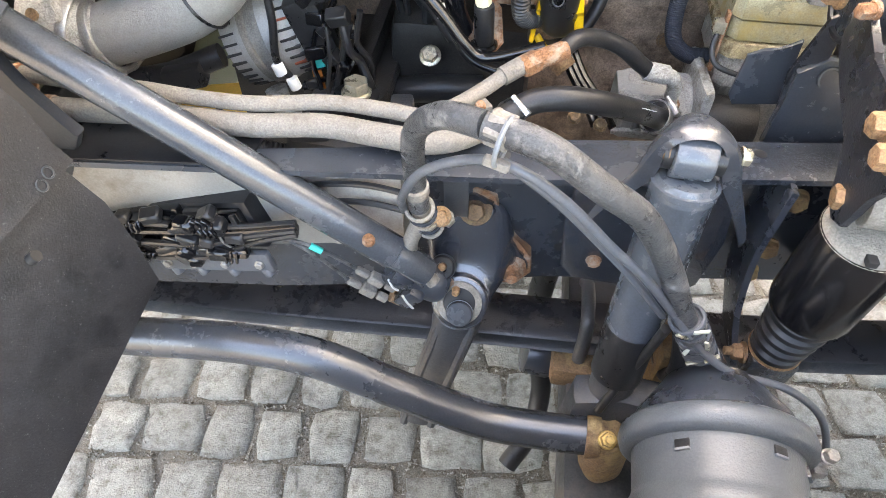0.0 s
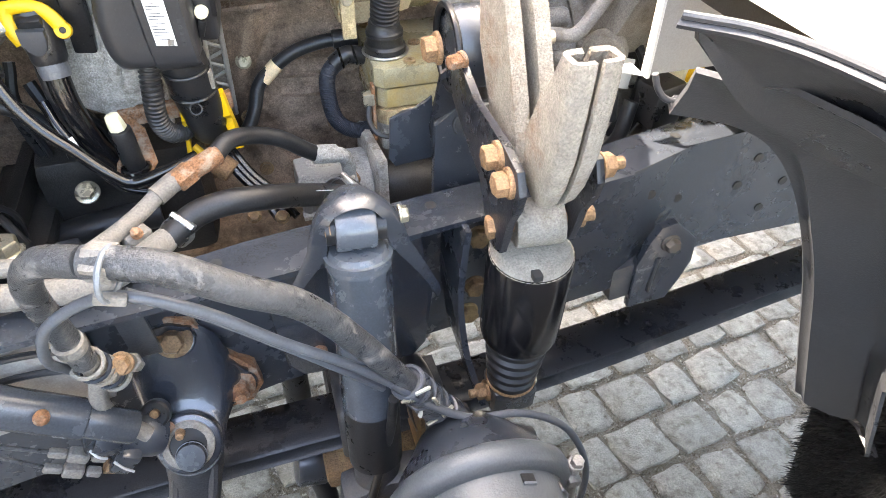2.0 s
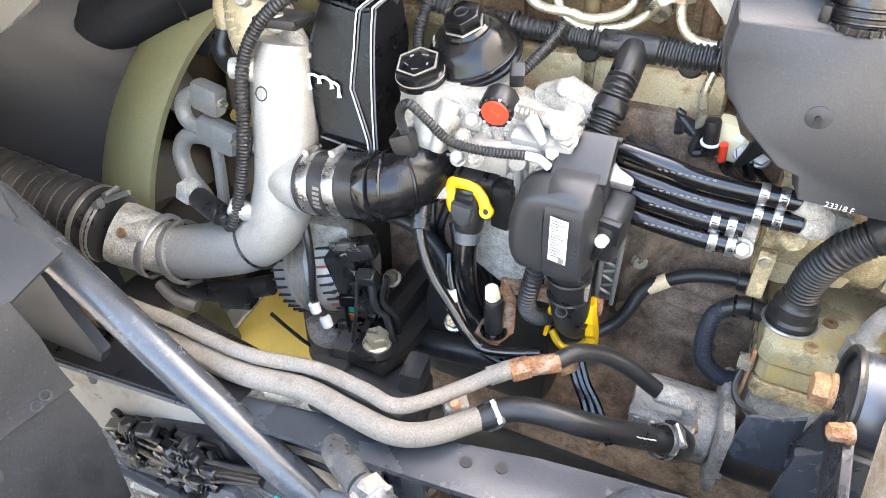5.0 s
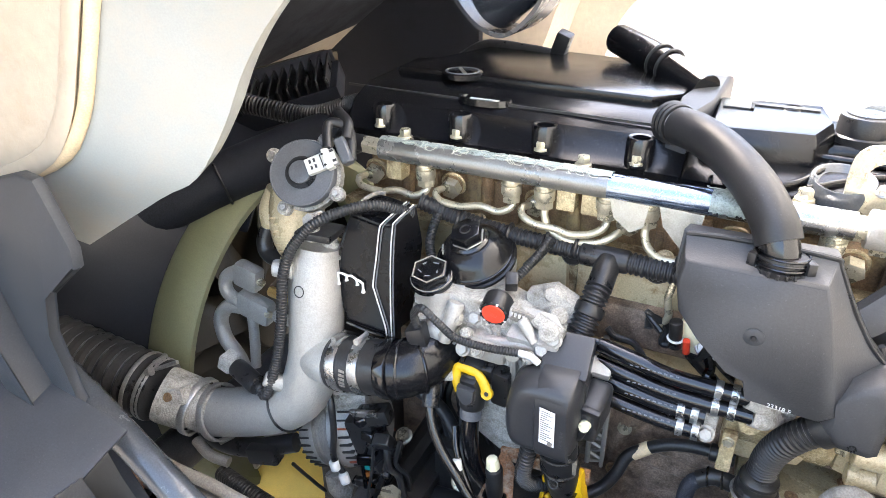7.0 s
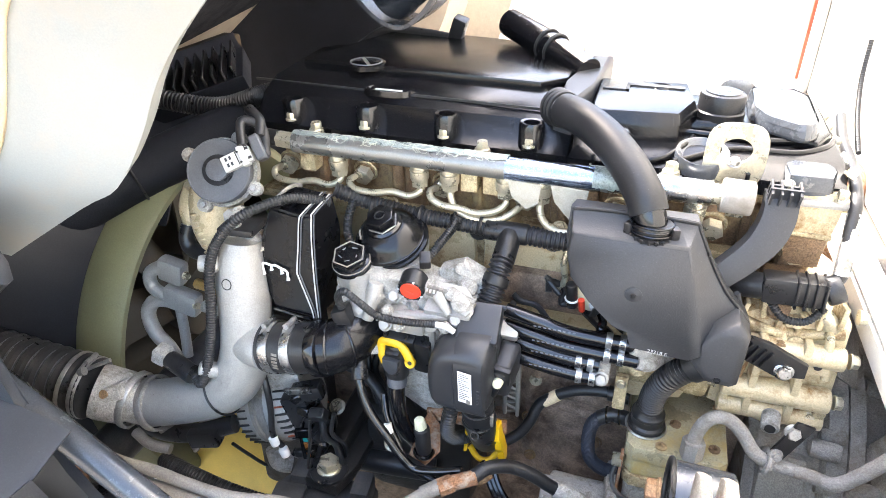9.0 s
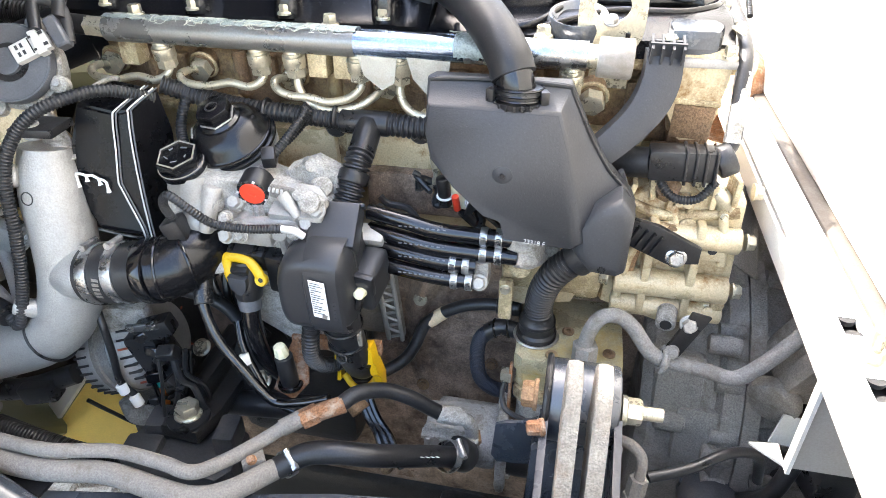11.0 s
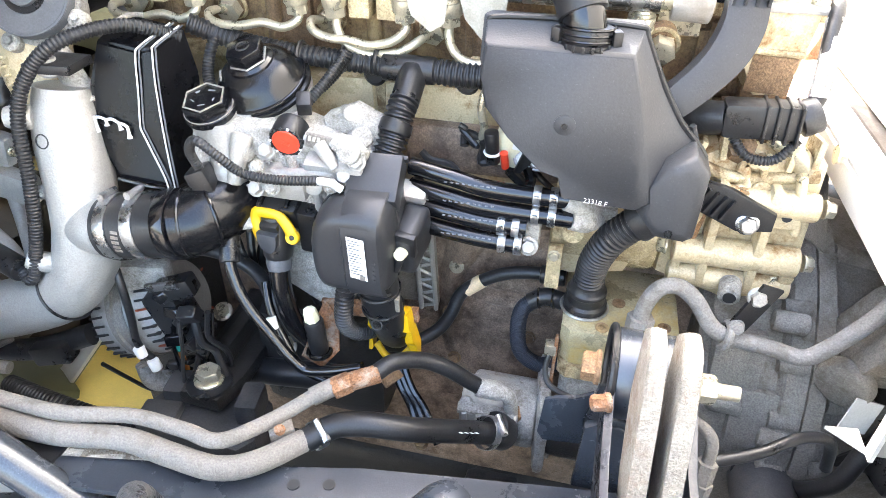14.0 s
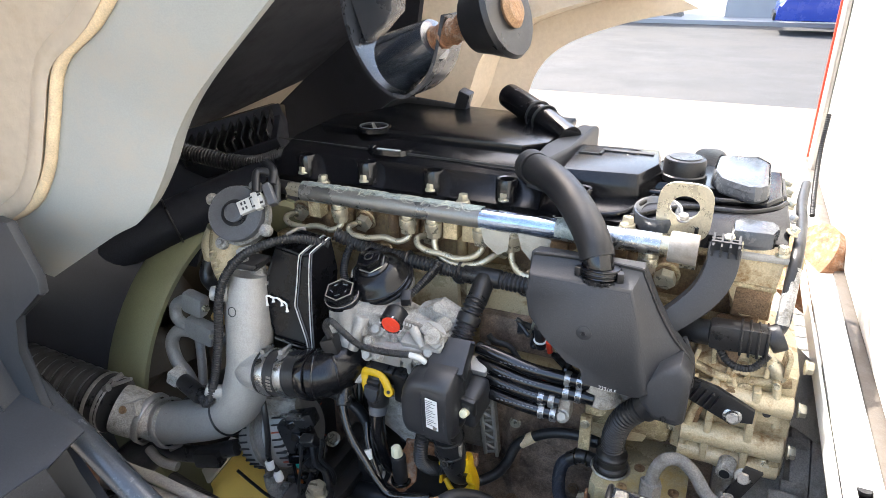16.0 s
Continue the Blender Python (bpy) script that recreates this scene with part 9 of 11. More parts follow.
part("flange", box(bmesh.new(), (0.578, 1.305, 0.800), (0.018, 0.125, 0.135), (0, 0, 5), 0.010), ALU_OLD, pp)
part("outlet_nut", rod(bmesh.new(), (0.536, 1.276, 0.800), (0.535, 1.262, 0.836), 0.016, n=6, bev=0.002), RUST_BOLT, pp)
part("outlet_pipe", tube([(0.535, 1.262, 0.836), (0.534, 1.256, 0.862), (0.528, 1.252, 0.880), (0.515, 1.248, 0.888)], 0.0105, 14), ALU_OLD, pp)
part("inlet_cap", rod(bmesh.new(), (0.515, 1.225, 0.838), (0.530, 1.240, 0.815), 0.0255, n=26, bev=0.004), RUBBER, pp)
part("inlet_clamp", band(bmesh.new(), (0.509, 1.209, 0.846), (0.5, 0.45, -0.5), 0.0222, 0.012, 0.0015, True, (-0.3, -0.5, 1)), STEEL, pp)
for p in ((0.587, 1.355, 0.855), (0.587, 1.365, 0.76), (0.470, 1.262, 0.838), (0.587, 1.262, 0.765)):
    part("bolt", hexbolt(bmesh.new(), p, (1, -0.2, 0.2) if p[0] > 0.5 else (0, -0.5, 0.8), 0.016, 0.010), ALU_OLD, pp)
part("small_union", box(bmesh.new(), (0.578, 1.30, 0.938), (0.016, 0.016, 0.018), bev=0.002), GALV, pp)
part("thin_line", tube([(0.578, 1.296, 0.93), (0.575, 1.285, 0.91), (0.585, 1.27, 0.895), (0.62, 1.26, 0.888), (0.66, 1.25, 0.885)], 0.004, 8), RUBBER, pp)
part("rear_barrel", rod(bmesh.new(), (0.585, 1.29, 0.79), (0.67, 1.29, 0.785), 0.04, n=24, bev=0.006), BLOCK_DARK, pp)
fl = thing("small_fuel_leads", (0.42, 1.2, 0.87), "thin black leads with a rusty clip", "cable")
for k in range(3):
    part("lead", tube([(0.365 + 0.008 * k, 1.235, 0.93), (0.385 + 0.008 * k, 1.215, 0.90), (0.405 + 0.010 * k, 1.20, 0.875), (0.425 + 0.012 * k, 1.17, 0.85)], 0.0055, 8), GLOSS_BLACK, fl)
part("rusty_clip", rod(bmesh.new(), (0.362, 1.225, 0.918), (0.378, 1.215, 0.905), 0.016, n=14, bev=0.002), RUST_BOLT, fl)
for p in ((0.395, 1.165, 0.865), (0.43, 1.158, 0.862)):
    part("rusty_bolt", hexbolt(bmesh.new(), p, (0, -0.5, 0.8), 0.014, 0.008), RUST_DARK, fl)
cj = thing("compressor_fitting", (0.755, 1.1, 1.0), "grey bent air fitting beside the lever", "fitting")
part("pipe", tube([(0.722, 1.12, 1.035), (0.740, 1.108, 1.04), (0.752, 1.098, 1.03), (0.752, 1.09, 1.0)], 0.0065, 12), PIPE_GREY, cj)
part("nut", rod(bmesh.new(), (0.752, 1.091, 1.008), (0.750, 1.085, 0.985), 0.011, n=6), PIPE_GREY, cj)
part("union", rod(bmesh.new(), (0.750, 1.085, 0.985), (0.747, 1.08, 0.955), 0.013, n=6, bev=0.001), PIPE_GREY, cj)
part("lead", tube([(0.747, 1.08, 0.955), (0.745, 1.085, 0.92), (0.75, 1.11, 0.88)], 0.011, 10), RUBBER, cj)
part("cross_lead", tube([(0.77, 1.13, 0.965), (0.82, 1.15, 0.97), (0.87, 1.18, 0.975), (0.91, 1.2, 0.955), (0.925, 1.21, 0.90)], 0.007, 10), RUBBER, cj)


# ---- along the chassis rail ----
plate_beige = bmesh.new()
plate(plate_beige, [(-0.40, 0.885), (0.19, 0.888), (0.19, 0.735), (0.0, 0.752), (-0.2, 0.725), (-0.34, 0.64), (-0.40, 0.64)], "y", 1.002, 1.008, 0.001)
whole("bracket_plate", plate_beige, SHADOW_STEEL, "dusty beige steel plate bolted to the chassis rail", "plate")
bm = bmesh.new()
slab(bm, [(-0.40, 0.93, 0.906), (0.02, 0.966, 0.909), (0.02, 1.03, 0.909), (-0.40, 1.06, 0.906)], 0.006, 0.001)
hexbolt(bm, (-0.311, 1.028, 0.907), (0, 0, 1), 0.018, 0.008)
hexbolt(bm, (-0.235, 1.01, 0.907), (0, 0, 1), 0.014, 0.006)
whole("corner_plate", bm, BLACK, "black corner plate with bolts on the rail", "plate")

# steering shaft and gear
shaft = thing("steering_shaft", (-0.05, 0.96, 0.9), "dark grey tubular steering shaft running down to the gear", "steering shaft")
bm = bmesh.new()
p0, p1 = Vector((-0.330, 0.990, 1.125)), Vector((0.190, 0.9545, 0.794))
rod(bm, p0, p1, 0.0225, 0.0225, 28, 0.004)
part("outer_tube", bm, SATIN, shaft)
part("inner_tube", rod(bmesh.new(), p1 - (p1 - p0) * 0.02, (0.228, 0.958, 0.758), 0.0195, n=24, bev=0.003), SATIN, shaft)
part("top_joint", rod(bmesh.new(), p0 + (p0 - p1) * 0.35, p0, 0.019, n=20, bev=0.003), CHASSIS_DUSTY, shaft)
bm = lathe(bmesh.new(), (0.160, 0.942, 0.830), (0.004, -0.012, 0.009), [(0, 0.0075), (0.6, 0.008), (1, 0.004)], 12)
part("rusty_spot", bm, RUST, shaft, "rusty grease point")

gear = thing("steering_gear", (0.27, 1.05, 0.62), "glossy navy steering gear box with a rusty mounting flange", "steering gear")
SHAPE = [(0.240, 0.80), (0.248, 0.830), (0.278, 0.834), (0.305, 0.820), (0.314, 0.782), (0.326, 0.755), (0.343, 0.729), (0.360, 0.712), (0.364, 0.675), (0.346, 0.646), (0.31, 0.64), (0.22, 0.66), (0.205, 0.74)]
bm = bmesh.new()
plate(bm, SHAPE, "y", 1.046, 1.064, 0.003)
part("mounting_flange", bm, RUST, gear, "rust-edged mounting flange")
bm = bmesh.new()
plate(bm, [(0.28 + (x - 0.28) * 0.88, 0.735 + (z - 0.735) * 0.90) for x, z in SHAPE], "y", 1.041, 1.050, 0.003)
part("flange_face", bm, GLOSS_NAVY, gear)
RIM = {0: 0.050, 30: 0.052, 60: 0.066, 90: 0.079, 110: 0.080, 135: 0.074, 160: 0.074, 180: 0.074, 210: 0.074, 240: 0.078, 270: 0.084, 295: 0.084, 320: 0.076, 345: 0.060, 360: 0.050}
axis = Vector((0, -0.80, 0.60))
c0 = Vector((0.2695, 0.977, 0.6815))
bm = bmesh.new()
angles = sorted(RIM)
rows = []
for f, swell in ((0.0, 1.0), (0.08, 0.985), (0.22, 0.95), (0.42, 0.93), (0.60, 0.94), (0.78, 0.97), (0.92, 1.0), (1.0, 0.98)):
    row = []
    for i in range(48):
        w = 7.5 * i
        k = max(j for j, a in enumerate(angles) if a <= w)
        g = (w - angles[k]) / (angles[k + 1] - angles[k])
        r = RIM[angles[k]] * (1 - g) + RIM[angles[k + 1]] * g
        c, sn_ = math.cos(radians(w)), math.sin(radians(w))
        a = Vector((0.283 + r * c, 1.050, 0.742 + r * sn_))
        b = c0 + Vector((0.041 * c, 0.6 * 0.041 * sn_, 0.8 * 0.041 * sn_))
        g = f * f * (3 - 2 * f)
        mid = Vector((0.283, 1.05, 0.742)).lerp(c0, f)
        p = mid + (a.lerp(b, g) - mid) * swell
        p.y = 1.050 + (c0.y + 0.6 * 0.047 * sn_ - 1.050) * f
        row.append(bm.verts.new(p))
    rows.append(row)
for r0, r1 in zip(rows, rows[1:]):
    for i in range(48):
        bm.faces.new((r0[i], r0[(i + 1) % 48], r1[(i + 1) % 48], r1[i]))
bm.faces.new(rows[-1])
part("housing", bm, GLOSS_NAVY, gear, angle=70)
part("shaft_barrel", lathe(bmesh.new(), c0 + Vector((0, 0.04, -0.03)), axis * 0.062, [(0, 0.035), (0.5, 0.0395), (0.9, 0.0400), (0.97, 0.0385), (1, 0.036)], 48), GLOSS_NAVY, gear)
part("washer", lathe(bmesh.new(), c0 + axis * 0.0105, axis * 0.005, [(0, 0.0310), (0.8, 0.0310), (1, 0.0300), (0.98, 0.0220), (0.1, 0.0215)], 44), CAST_GREY, gear, "pale steel lock washer")
part("washer_gap", lathe(bmesh.new(), c0 + axis * 0.0122, axis * 0.0012, [(0, 0.0222), (1, 0.0222)], 32), FLAT_BLACK, gear, "dark recess")
part("shaft_nut", lathe(bmesh.new(), c0 + axis * 0.009 + Vector((0.002, -0.006, -0.011)), axis * 0.020, [(0, 0.0180), (0.75, 0.0180), (1, 0.0165)], 28), CHASSIS, gear, "dark shaft end")
part("nut_rim", ring(bmesh.new(), c0 + axis * 0.022 + Vector((0.002, -0.006, -0.011)), axis, 0.0178, 0.0010, 32, 5), GREY_BLUE, gear)
part("locking_tab", rod(bmesh.new(), c0 + axis * 0.014 + Vector((-0.006, 0.012, 0.014)), c0 + axis * 0.026 + Vector((-0.006, 0.010, 0.012)), 0.006, 0.005, 10, 0.001), RUST_BOLT, gear, "rusty locking tab")
part("shaft_neck", lathe(bmesh.new(), (0.178, 0.968, 0.752), (0.062, 0.016, -0.048), [(0, 0.023), (0.10, 0.026), (0.3, 0.026), (0.34, 0.0235), (0.62, 0.0235), (0.68, 0.027), (0.9, 0.028), (1, 0.026)], 32), CHASSIS, gear, "dark worn shaft clamp")
part("clamp_ear", box(bmesh.new(), (0.203, 0.957, 0.706), (0.024, 0.022, 0.046), (10, 38, 0), 0.006), CHASSIS, gear)
for pts in ([(0.196, 0.944, 0.722), (0.202, 0.943, 0.708), (0.209, 0.945, 0.694)], [(0.178, 0.948, 0.748), (0.184, 0.944, 0.738), (0.190, 0.947, 0.728)]):
    part("scraped_edge", tube(pts, 0.0016, 8), LIGHT_PLASTIC, gear, "bare scraped edge")
for at, ax, m in (((0.2790, 1.046, 0.797), (0, -0.85, 0.5), RUST_DARK), ((0.3325, 1.044, 0.690), (0.1, -0.9, 0.3), RUST)):
    d_ = Vector(ax).normalized()
    seat_ = part("bolt_seat", lathe(bmesh.new(), Vector(at) + d_ * -0.012, d_ * 0.018, [(0, 0.030), (0.7, 0.0265), (1, 0.0235)], 28), GLOSS_NAVY, gear)
    bm = lathe(bmesh.new(), Vector(at) + d_ * 0.006, d_ * 0.005, [(0, 0.0225), (0.8, 0.0225), (1, 0.020)], 24)
    hexbolt(bm, Vector(at) + d_ * 0.010, ax, 0.024, 0.018, 1.15, 0.012 if m is RUST else 0.0)
    part("flange_bolt", bm, m, seat_, "flange bolt")
bm = lathe(bmesh.new(), (0.2440, 0.992, 0.733), Vector((-0.1, -0.75, 0.62)) * 0.012, [(0, 0.0175), (0.8, 0.0170), (1, 0.0145), (0.9, 0.0075), (0.3, 0.007)], 26)
cap__ = part("relief_cap", bm, BLACK, gear, "black round relief cap")
part("relief_tip", rod(bmesh.new(), (0.2435, 0.990, 0.7355), (0.2425, 0.983, 0.741), 0.0055, n=12, bev=0.001), RUST_BOLT, cap__, "rusty centre screw")
part("crust", tube([(0.226, 0.978, 0.726), (0.236, 0.974, 0.716), (0.246, 0.976, 0.712), (0.256, 0.980, 0.720)], 0.0065, 8), RUST, gear, "crusty rust and dirt")
bm = bmesh.new()
line = [c0 + Vector((0, 0.020, -0.02)), Vector((0.262, 0.965, 0.62)), Vector((0.236, 0.945, 0.52)), Vector((0.214, 0.92, 0.42))]
sweep(bm, smooth(line, 4), [0.036] * 4 + [0.033] * 4 + [0.032] * 5, 12, ((0, 0.95, 0.3), 0.45))
for dx in (-0.022, 0.022):
    sweep(bm, [p + Vector((dx, -0.010, 0.004)) for p in smooth(line, 4)][2:], 0.0075, 8)
part("pitman_arm", bm, CHASSIS_DUSTY, gear, "dark ribbed pitman arm")
# hydraulic unions on the gear
bm = bmesh.new()
for p, q, r in (((0.232, 0.972, 0.83), (0.224, 0.938, 0.900), 0.0105), ((0.250, 0.985, 0.83), (0.248, 0.962, 0.866), 0.008)):
    rod(bm, p, q, r, n=6)
    rod(bm, Vector(p).lerp(Vector(q), 0.3), Vector(p).lerp(Vector(q), 0.55), r * 1.35, n=6)
part("union", bm, CAST_GREY, gear, "corroded hydraulic unions")
for k in range(5):
    part("wire_tie", ring(bmesh.new(), Vector((0.231, 0.968, 0.838)).lerp(Vector((0.224, 0.940, 0.895)), k / 4), (0.1 * (k % 3) - 0.1, -0.5, 1), 0.0150, 0.0024, 18, 6), CHASSIS if k % 2 else CAST_GREY, gear)
bm = hexbolt(bmesh.new(), (0.2445, 0.962, 0.862), (0, -0.8, 0.5), 0.017, 0.013, 1.5)
part("union_bolt", bm, RUST_BOLT, gear)
part("bracket_tab", box(bmesh.new(), (0.258, 1.0, 0.862), (0.030, 0.006, 0.085), (10, 0, 0), 0.001), CHASSIS_DUSTY, gear)
part("braided_sleeve", tube([(0.222, 0.955, 0.86), (0.205, 0.965, 0.80), (0.215, 0.97, 0.755), (0.235, 0.965, 0.73)], 0.010, 10), PIPE_GREY, gear, "dirty woven sleeve")

# thick hydraulic hose from the gear over to the brake chamber
hose = thing("brake_hose", (0.4, 0.85, 0.75), "weathered grey hydraulic hose arching to the brake chamber", "hose")
path = [(0.224, 0.938, 0.90), (0.222, 0.93, 0.95), (0.228, 0.905, 1.03), (0.258, 0.870, 1.081), (0.297, 0.845, 1.095), (0.345, 0.829, 1.092), (0.392, 0.828, 1.058), (0.437, 0.840, 1.014), (0.481, 0.860, 0.930), (0.515, 0.880, 0.850), (0.535, 0.884, 0.81)]
part("thin_section", tube(path[:5], 0.0120, 16), HOSE, hose)
part("sleeved_section", tube(path[4:], 0.0126, 18), HOSE, hose)
for k, (p, q) in enumerate((((0.222, 0.934, 0.925), (0.222, 0.931, 0.938)), ((0.300, 0.845, 1.095), (0.318, 0.838, 1.094)))):
    part("collar", rod(bmesh.new(), p, q, 0.0145 + 0.0005 * k, n=6 + 12 * (1 - k), bev=0.001), PIPE_GREY, hose, "dirty pale collar")
part("cable_tie", ring(bmesh.new(), (0.312, 0.836, 1.088), (0.95, -0.28, -0.1), 0.0195, 0.0022, 28, 6), GREY_BLUE, hose, "grey cable tie")
bm = box(bmesh.new(), (0.308, 0.828, 1.072), (0.022, 0.008, 0.008), (0, 20, 0), 0.002)
part("spacer_clip", bm, PIPE_GREY, hose)
bm = bmesh.new()
line = [(0.528, 0.884, 0.825), (0.548, 0.886, 0.785), (0.562, 0.893, 0.752), (0.575, 0.90, 0.728)]
sweep(bm, smooth(line, 6), [0.016 + 0.003 * (i % 3 == 0) for i in range(19)], 14)
part("taped_end", bm, HOSE, hose, "taped and dirty hose end")
for k in range(7):
    p = Vector(line[0]).lerp(Vector(line[3]), k / 6)
    part("tie_wrap", ring(bmesh.new(), p, (0.4, 0.1, -0.8 + 0.1 * (k % 3)), 0.0180, 0.0028, 20, 6), CHASSIS if k % 2 else VALVE_GREY, hose, "dark tie wrap")
    part("tie_tail", box(bmesh.new(), p + Vector((0.012 * (-1) ** k, -0.02, 0.006)), (0.018, 0.003, 0.005), (20 * k, 35 * k, 15), 0.0008, 1), GALV if k % 3 else FILM, hose, "cut yellowish tie tail")
part("end_fitting", rod(bmesh.new(), (0.572, 0.90, 0.735), (0.590, 0.905, 0.70), 0.021, 0.024, 18, 0.003), CHASSIS, hose)
wire = thing("sensor_cable", (0.45, 0.85, 0.8), "grey-blue rubber sensor cable tied along the hose", "cable")
part("upper_run", tube([(0.205, 0.945, 0.885), (0.214, 0.90, 0.95), (0.240, 0.870, 1.015), (0.284, 0.852, 1.052), (0.322, 0.832, 1.066), (0.367, 0.832, 1.035), (0.414, 0.836, 0.982), (0.462, 0.850, 0.922), (0.508, 0.872, 0.845)], 0.0047, 10), VALVE_GREY, wire)
part("lower_run", tube([(0.508, 0.872, 0.845), (0.553, 0.872, 0.787), (0.600, 0.870, 0.749), (0.663, 0.868, 0.735), (0.721, 0.865, 0.688), (0.758, 0.858, 0.612), (0.766, 0.85, 0.54), (0.74, 0.83, 0.46)], 0.0048, 10), VALVE_GREY, wire)
part("second_run", tube([(0.312, 0.848, 1.058), (0.36, 0.845, 1.022), (0.41, 0.85, 0.965), (0.455, 0.86, 0.905), (0.50, 0.88, 0.83)], 0.0042, 8), VALVE_GREY, wire)
part("breather_pipe", tube([(0.512, 0.885, 0.80), (0.508, 0.90, 0.72), (0.495, 0.90, 0.66), (0.472, 0.88, 0.60)], 0.006, 10), RUBBER, wire)

# brake chamber
cham = thing("brake_chamber", (0.585, 0.79, 0.60), "blue-grey painted air brake chamber with a clamp ring", "brake chamber")
axis = Vector((-0.03, -1.0, -0.10)).normalized()
c0 = Vector((0.590, 0.806, 0.688))
bm = lathe(bmesh.new(), c0 - axis * 0.085, axis * 0.085, [(0, 0.040), (0.08, 0.055), (0.3, 0.068), (0.6, 0.088), (0.85, 0.097), (1, 0.098)], 48)
part("rear_bowl", bm, CHASSIS, cham)
bm = lathe(bmesh.new(), c0 - axis * 0.017, axis * 0.034, [(0, 0.094), (0.05, 0.101), (0.2, 0.107), (0.5, 0.1095), (0.8, 0.107), (0.95, 0.101), (1, 0.094)], 56)
part("clamp_ring", bm, CHAMBER, cham)
bm = lathe(bmesh.new(), c0 + axis * 0.012, axis * 0.125, [(0, 0.093), (0.05, 0.0935), (0.40, 0.0925), (0.46, 0.0945), (0.52, 0.0995), (0.60, 0.1005), (0.66, 0.098), (0.72, 0.093), (0.85, 0.088), (0.95, 0.078), (1, 0.06)], 52)
part("front_bowl", bm, CHAMBER, cham)
for w in (-38, 24, 62):
    out = Vector((math.sin(radians(w)), 0, math.cos(radians(w))))
    p = c0 + axis * 0.036 + out * 0.0925
    plug_ = part("vent_plug", box(bmesh.new(), p, (0.016, 0.010, 0.006), (0, w, 0), 0.001), RUBBER, cham, "black vent plug")
    part("plug_rim", box(bmesh.new(), p + axis * 0.006, (0.016, 0.003, 0.008), (0, w, 0), 0.001), GREY_BLUE, plug_)
bm = rod(bmesh.new(), (0.700, 0.795, 0.715), (0.706, 0.795, 0.62), 0.006, n=10)
hexbolt(bm, (0.700, 0.795, 0.722), (0.1, -0.2, 1), 0.014, 0.012)
box(bm, (0.697, 0.797, 0.70), (0.016, 0.03, 0.012), (0, 10, 0), 0.002)
part("clamp_bolt", bm, STEEL_DULL, cham)
bm = tube([(0.59, 0.865, 0.72), (0.62, 0.88, 0.69), (0.68, 0.875, 0.655)], 0.02, 12)
part("port_neck", bm, CHASSIS_DUSTY, cham)
bm = box(bmesh.new(), (0.625, 0.882, 0.712), (0.028, 0.006, 0.008), (0, 35, 0), 0.001)
part("chalk_mark", bm, ORANGE, cham, "orange paint mark")

# shock absorber with its horseshoe bracket
shock = thing("shock_absorber", (0.48, 0.93, 0.5), "dark grey telescopic shock absorber with peeling paint", "shock absorber")
bm = rod(bmesh.new(), (0.479, 0.976, 0.977), (0.521, 0.974, 0.975), 0.0240, n=32, bev=0.003)
part("top_eye", bm, SHOCK_PAINT, shock, "peeling painted top eye")
part("eye_bush", rod(bmesh.new(), (0.470, 0.9765, 0.977), (0.531, 0.9735, 0.975), 0.016, n=20), RUBBER, shock)
top, bot = Vector((0.500, 0.968, 0.955)), Vector((0.486, 0.905, 0.53))
d = bot - top
part("dust_tube", lathe(bmesh.new(), top, d * 0.52, [(0, 0.029), (0.02, 0.0325), (0.06, 0.0335), (0.075, 0.0350), (0.09, 0.0350), (0.10, 0.0340), (1, 0.0345)], 32), SHOCK_PAINT, shock)
part("top_collar", lathe(bmesh.new(), top + d * 0.012, d * 0.022, [(0, 0.030), (0.1, 0.0362), (0.8, 0.0365), (1, 0.0340)], 36), SHOCK_PAINT, shock, "rolled top collar")
part("worn_band", lathe(bmesh.new(), top + d * 0.52, d * 0.22, [(0, 0.0335), (0.1, 0.0345), (1, 0.034)], 32), BLACK, shock, "bare black band")
part("damper_body", lathe(bmesh.new(), top + d * 0.74, d * 0.30, [(0, 0.030), (0.9, 0.030), (1, 0.024)], 32), CHASSIS_DUSTY, shock)
bm = bmesh.new()
# opening edge, blade width, depth
ARCH = [((0.416, 0.974, 0.868), 0.006, 0.006), ((0.428, 0.972, 0.892), 0.010, 0.007), ((0.447, 0.970, 0.918), 0.015, 0.008), ((0.466, 0.968, 0.946), 0.020, 0.010),
        ((0.4715, 0.967, 0.968), 0.020, 0.014), ((0.4735, 0.966, 0.986), 0.015, 0.022), ((0.482, 0.965, 1.000), 0.009, 0.036), ((0.498, 0.964, 1.006), 0.007, 0.044),
        ((0.514, 0.965, 1.003), 0.009, 0.038), ((0.526, 0.965, 0.989), 0.015, 0.022), ((0.5295, 0.966, 0.968), 0.021, 0.014), ((0.536, 0.967, 0.945), 0.021, 0.010),
        ((0.554, 0.970, 0.915), 0.016, 0.008), ((0.571, 0.974, 0.884), 0.012, 0.007), ((0.583, 0.977, 0.858), 0.010, 0.007), ((0.588, 0.979, 0.845), 0.005, 0.006)]
mid = Vector((0.500, 0.97, 0.955))
edge_ = smooth([Vector(p) for p, w, h in ARCH], 4)
sizes = smooth([Vector((w, h, 0)) for p, w, h in ARCH], 4)
rings_ = []
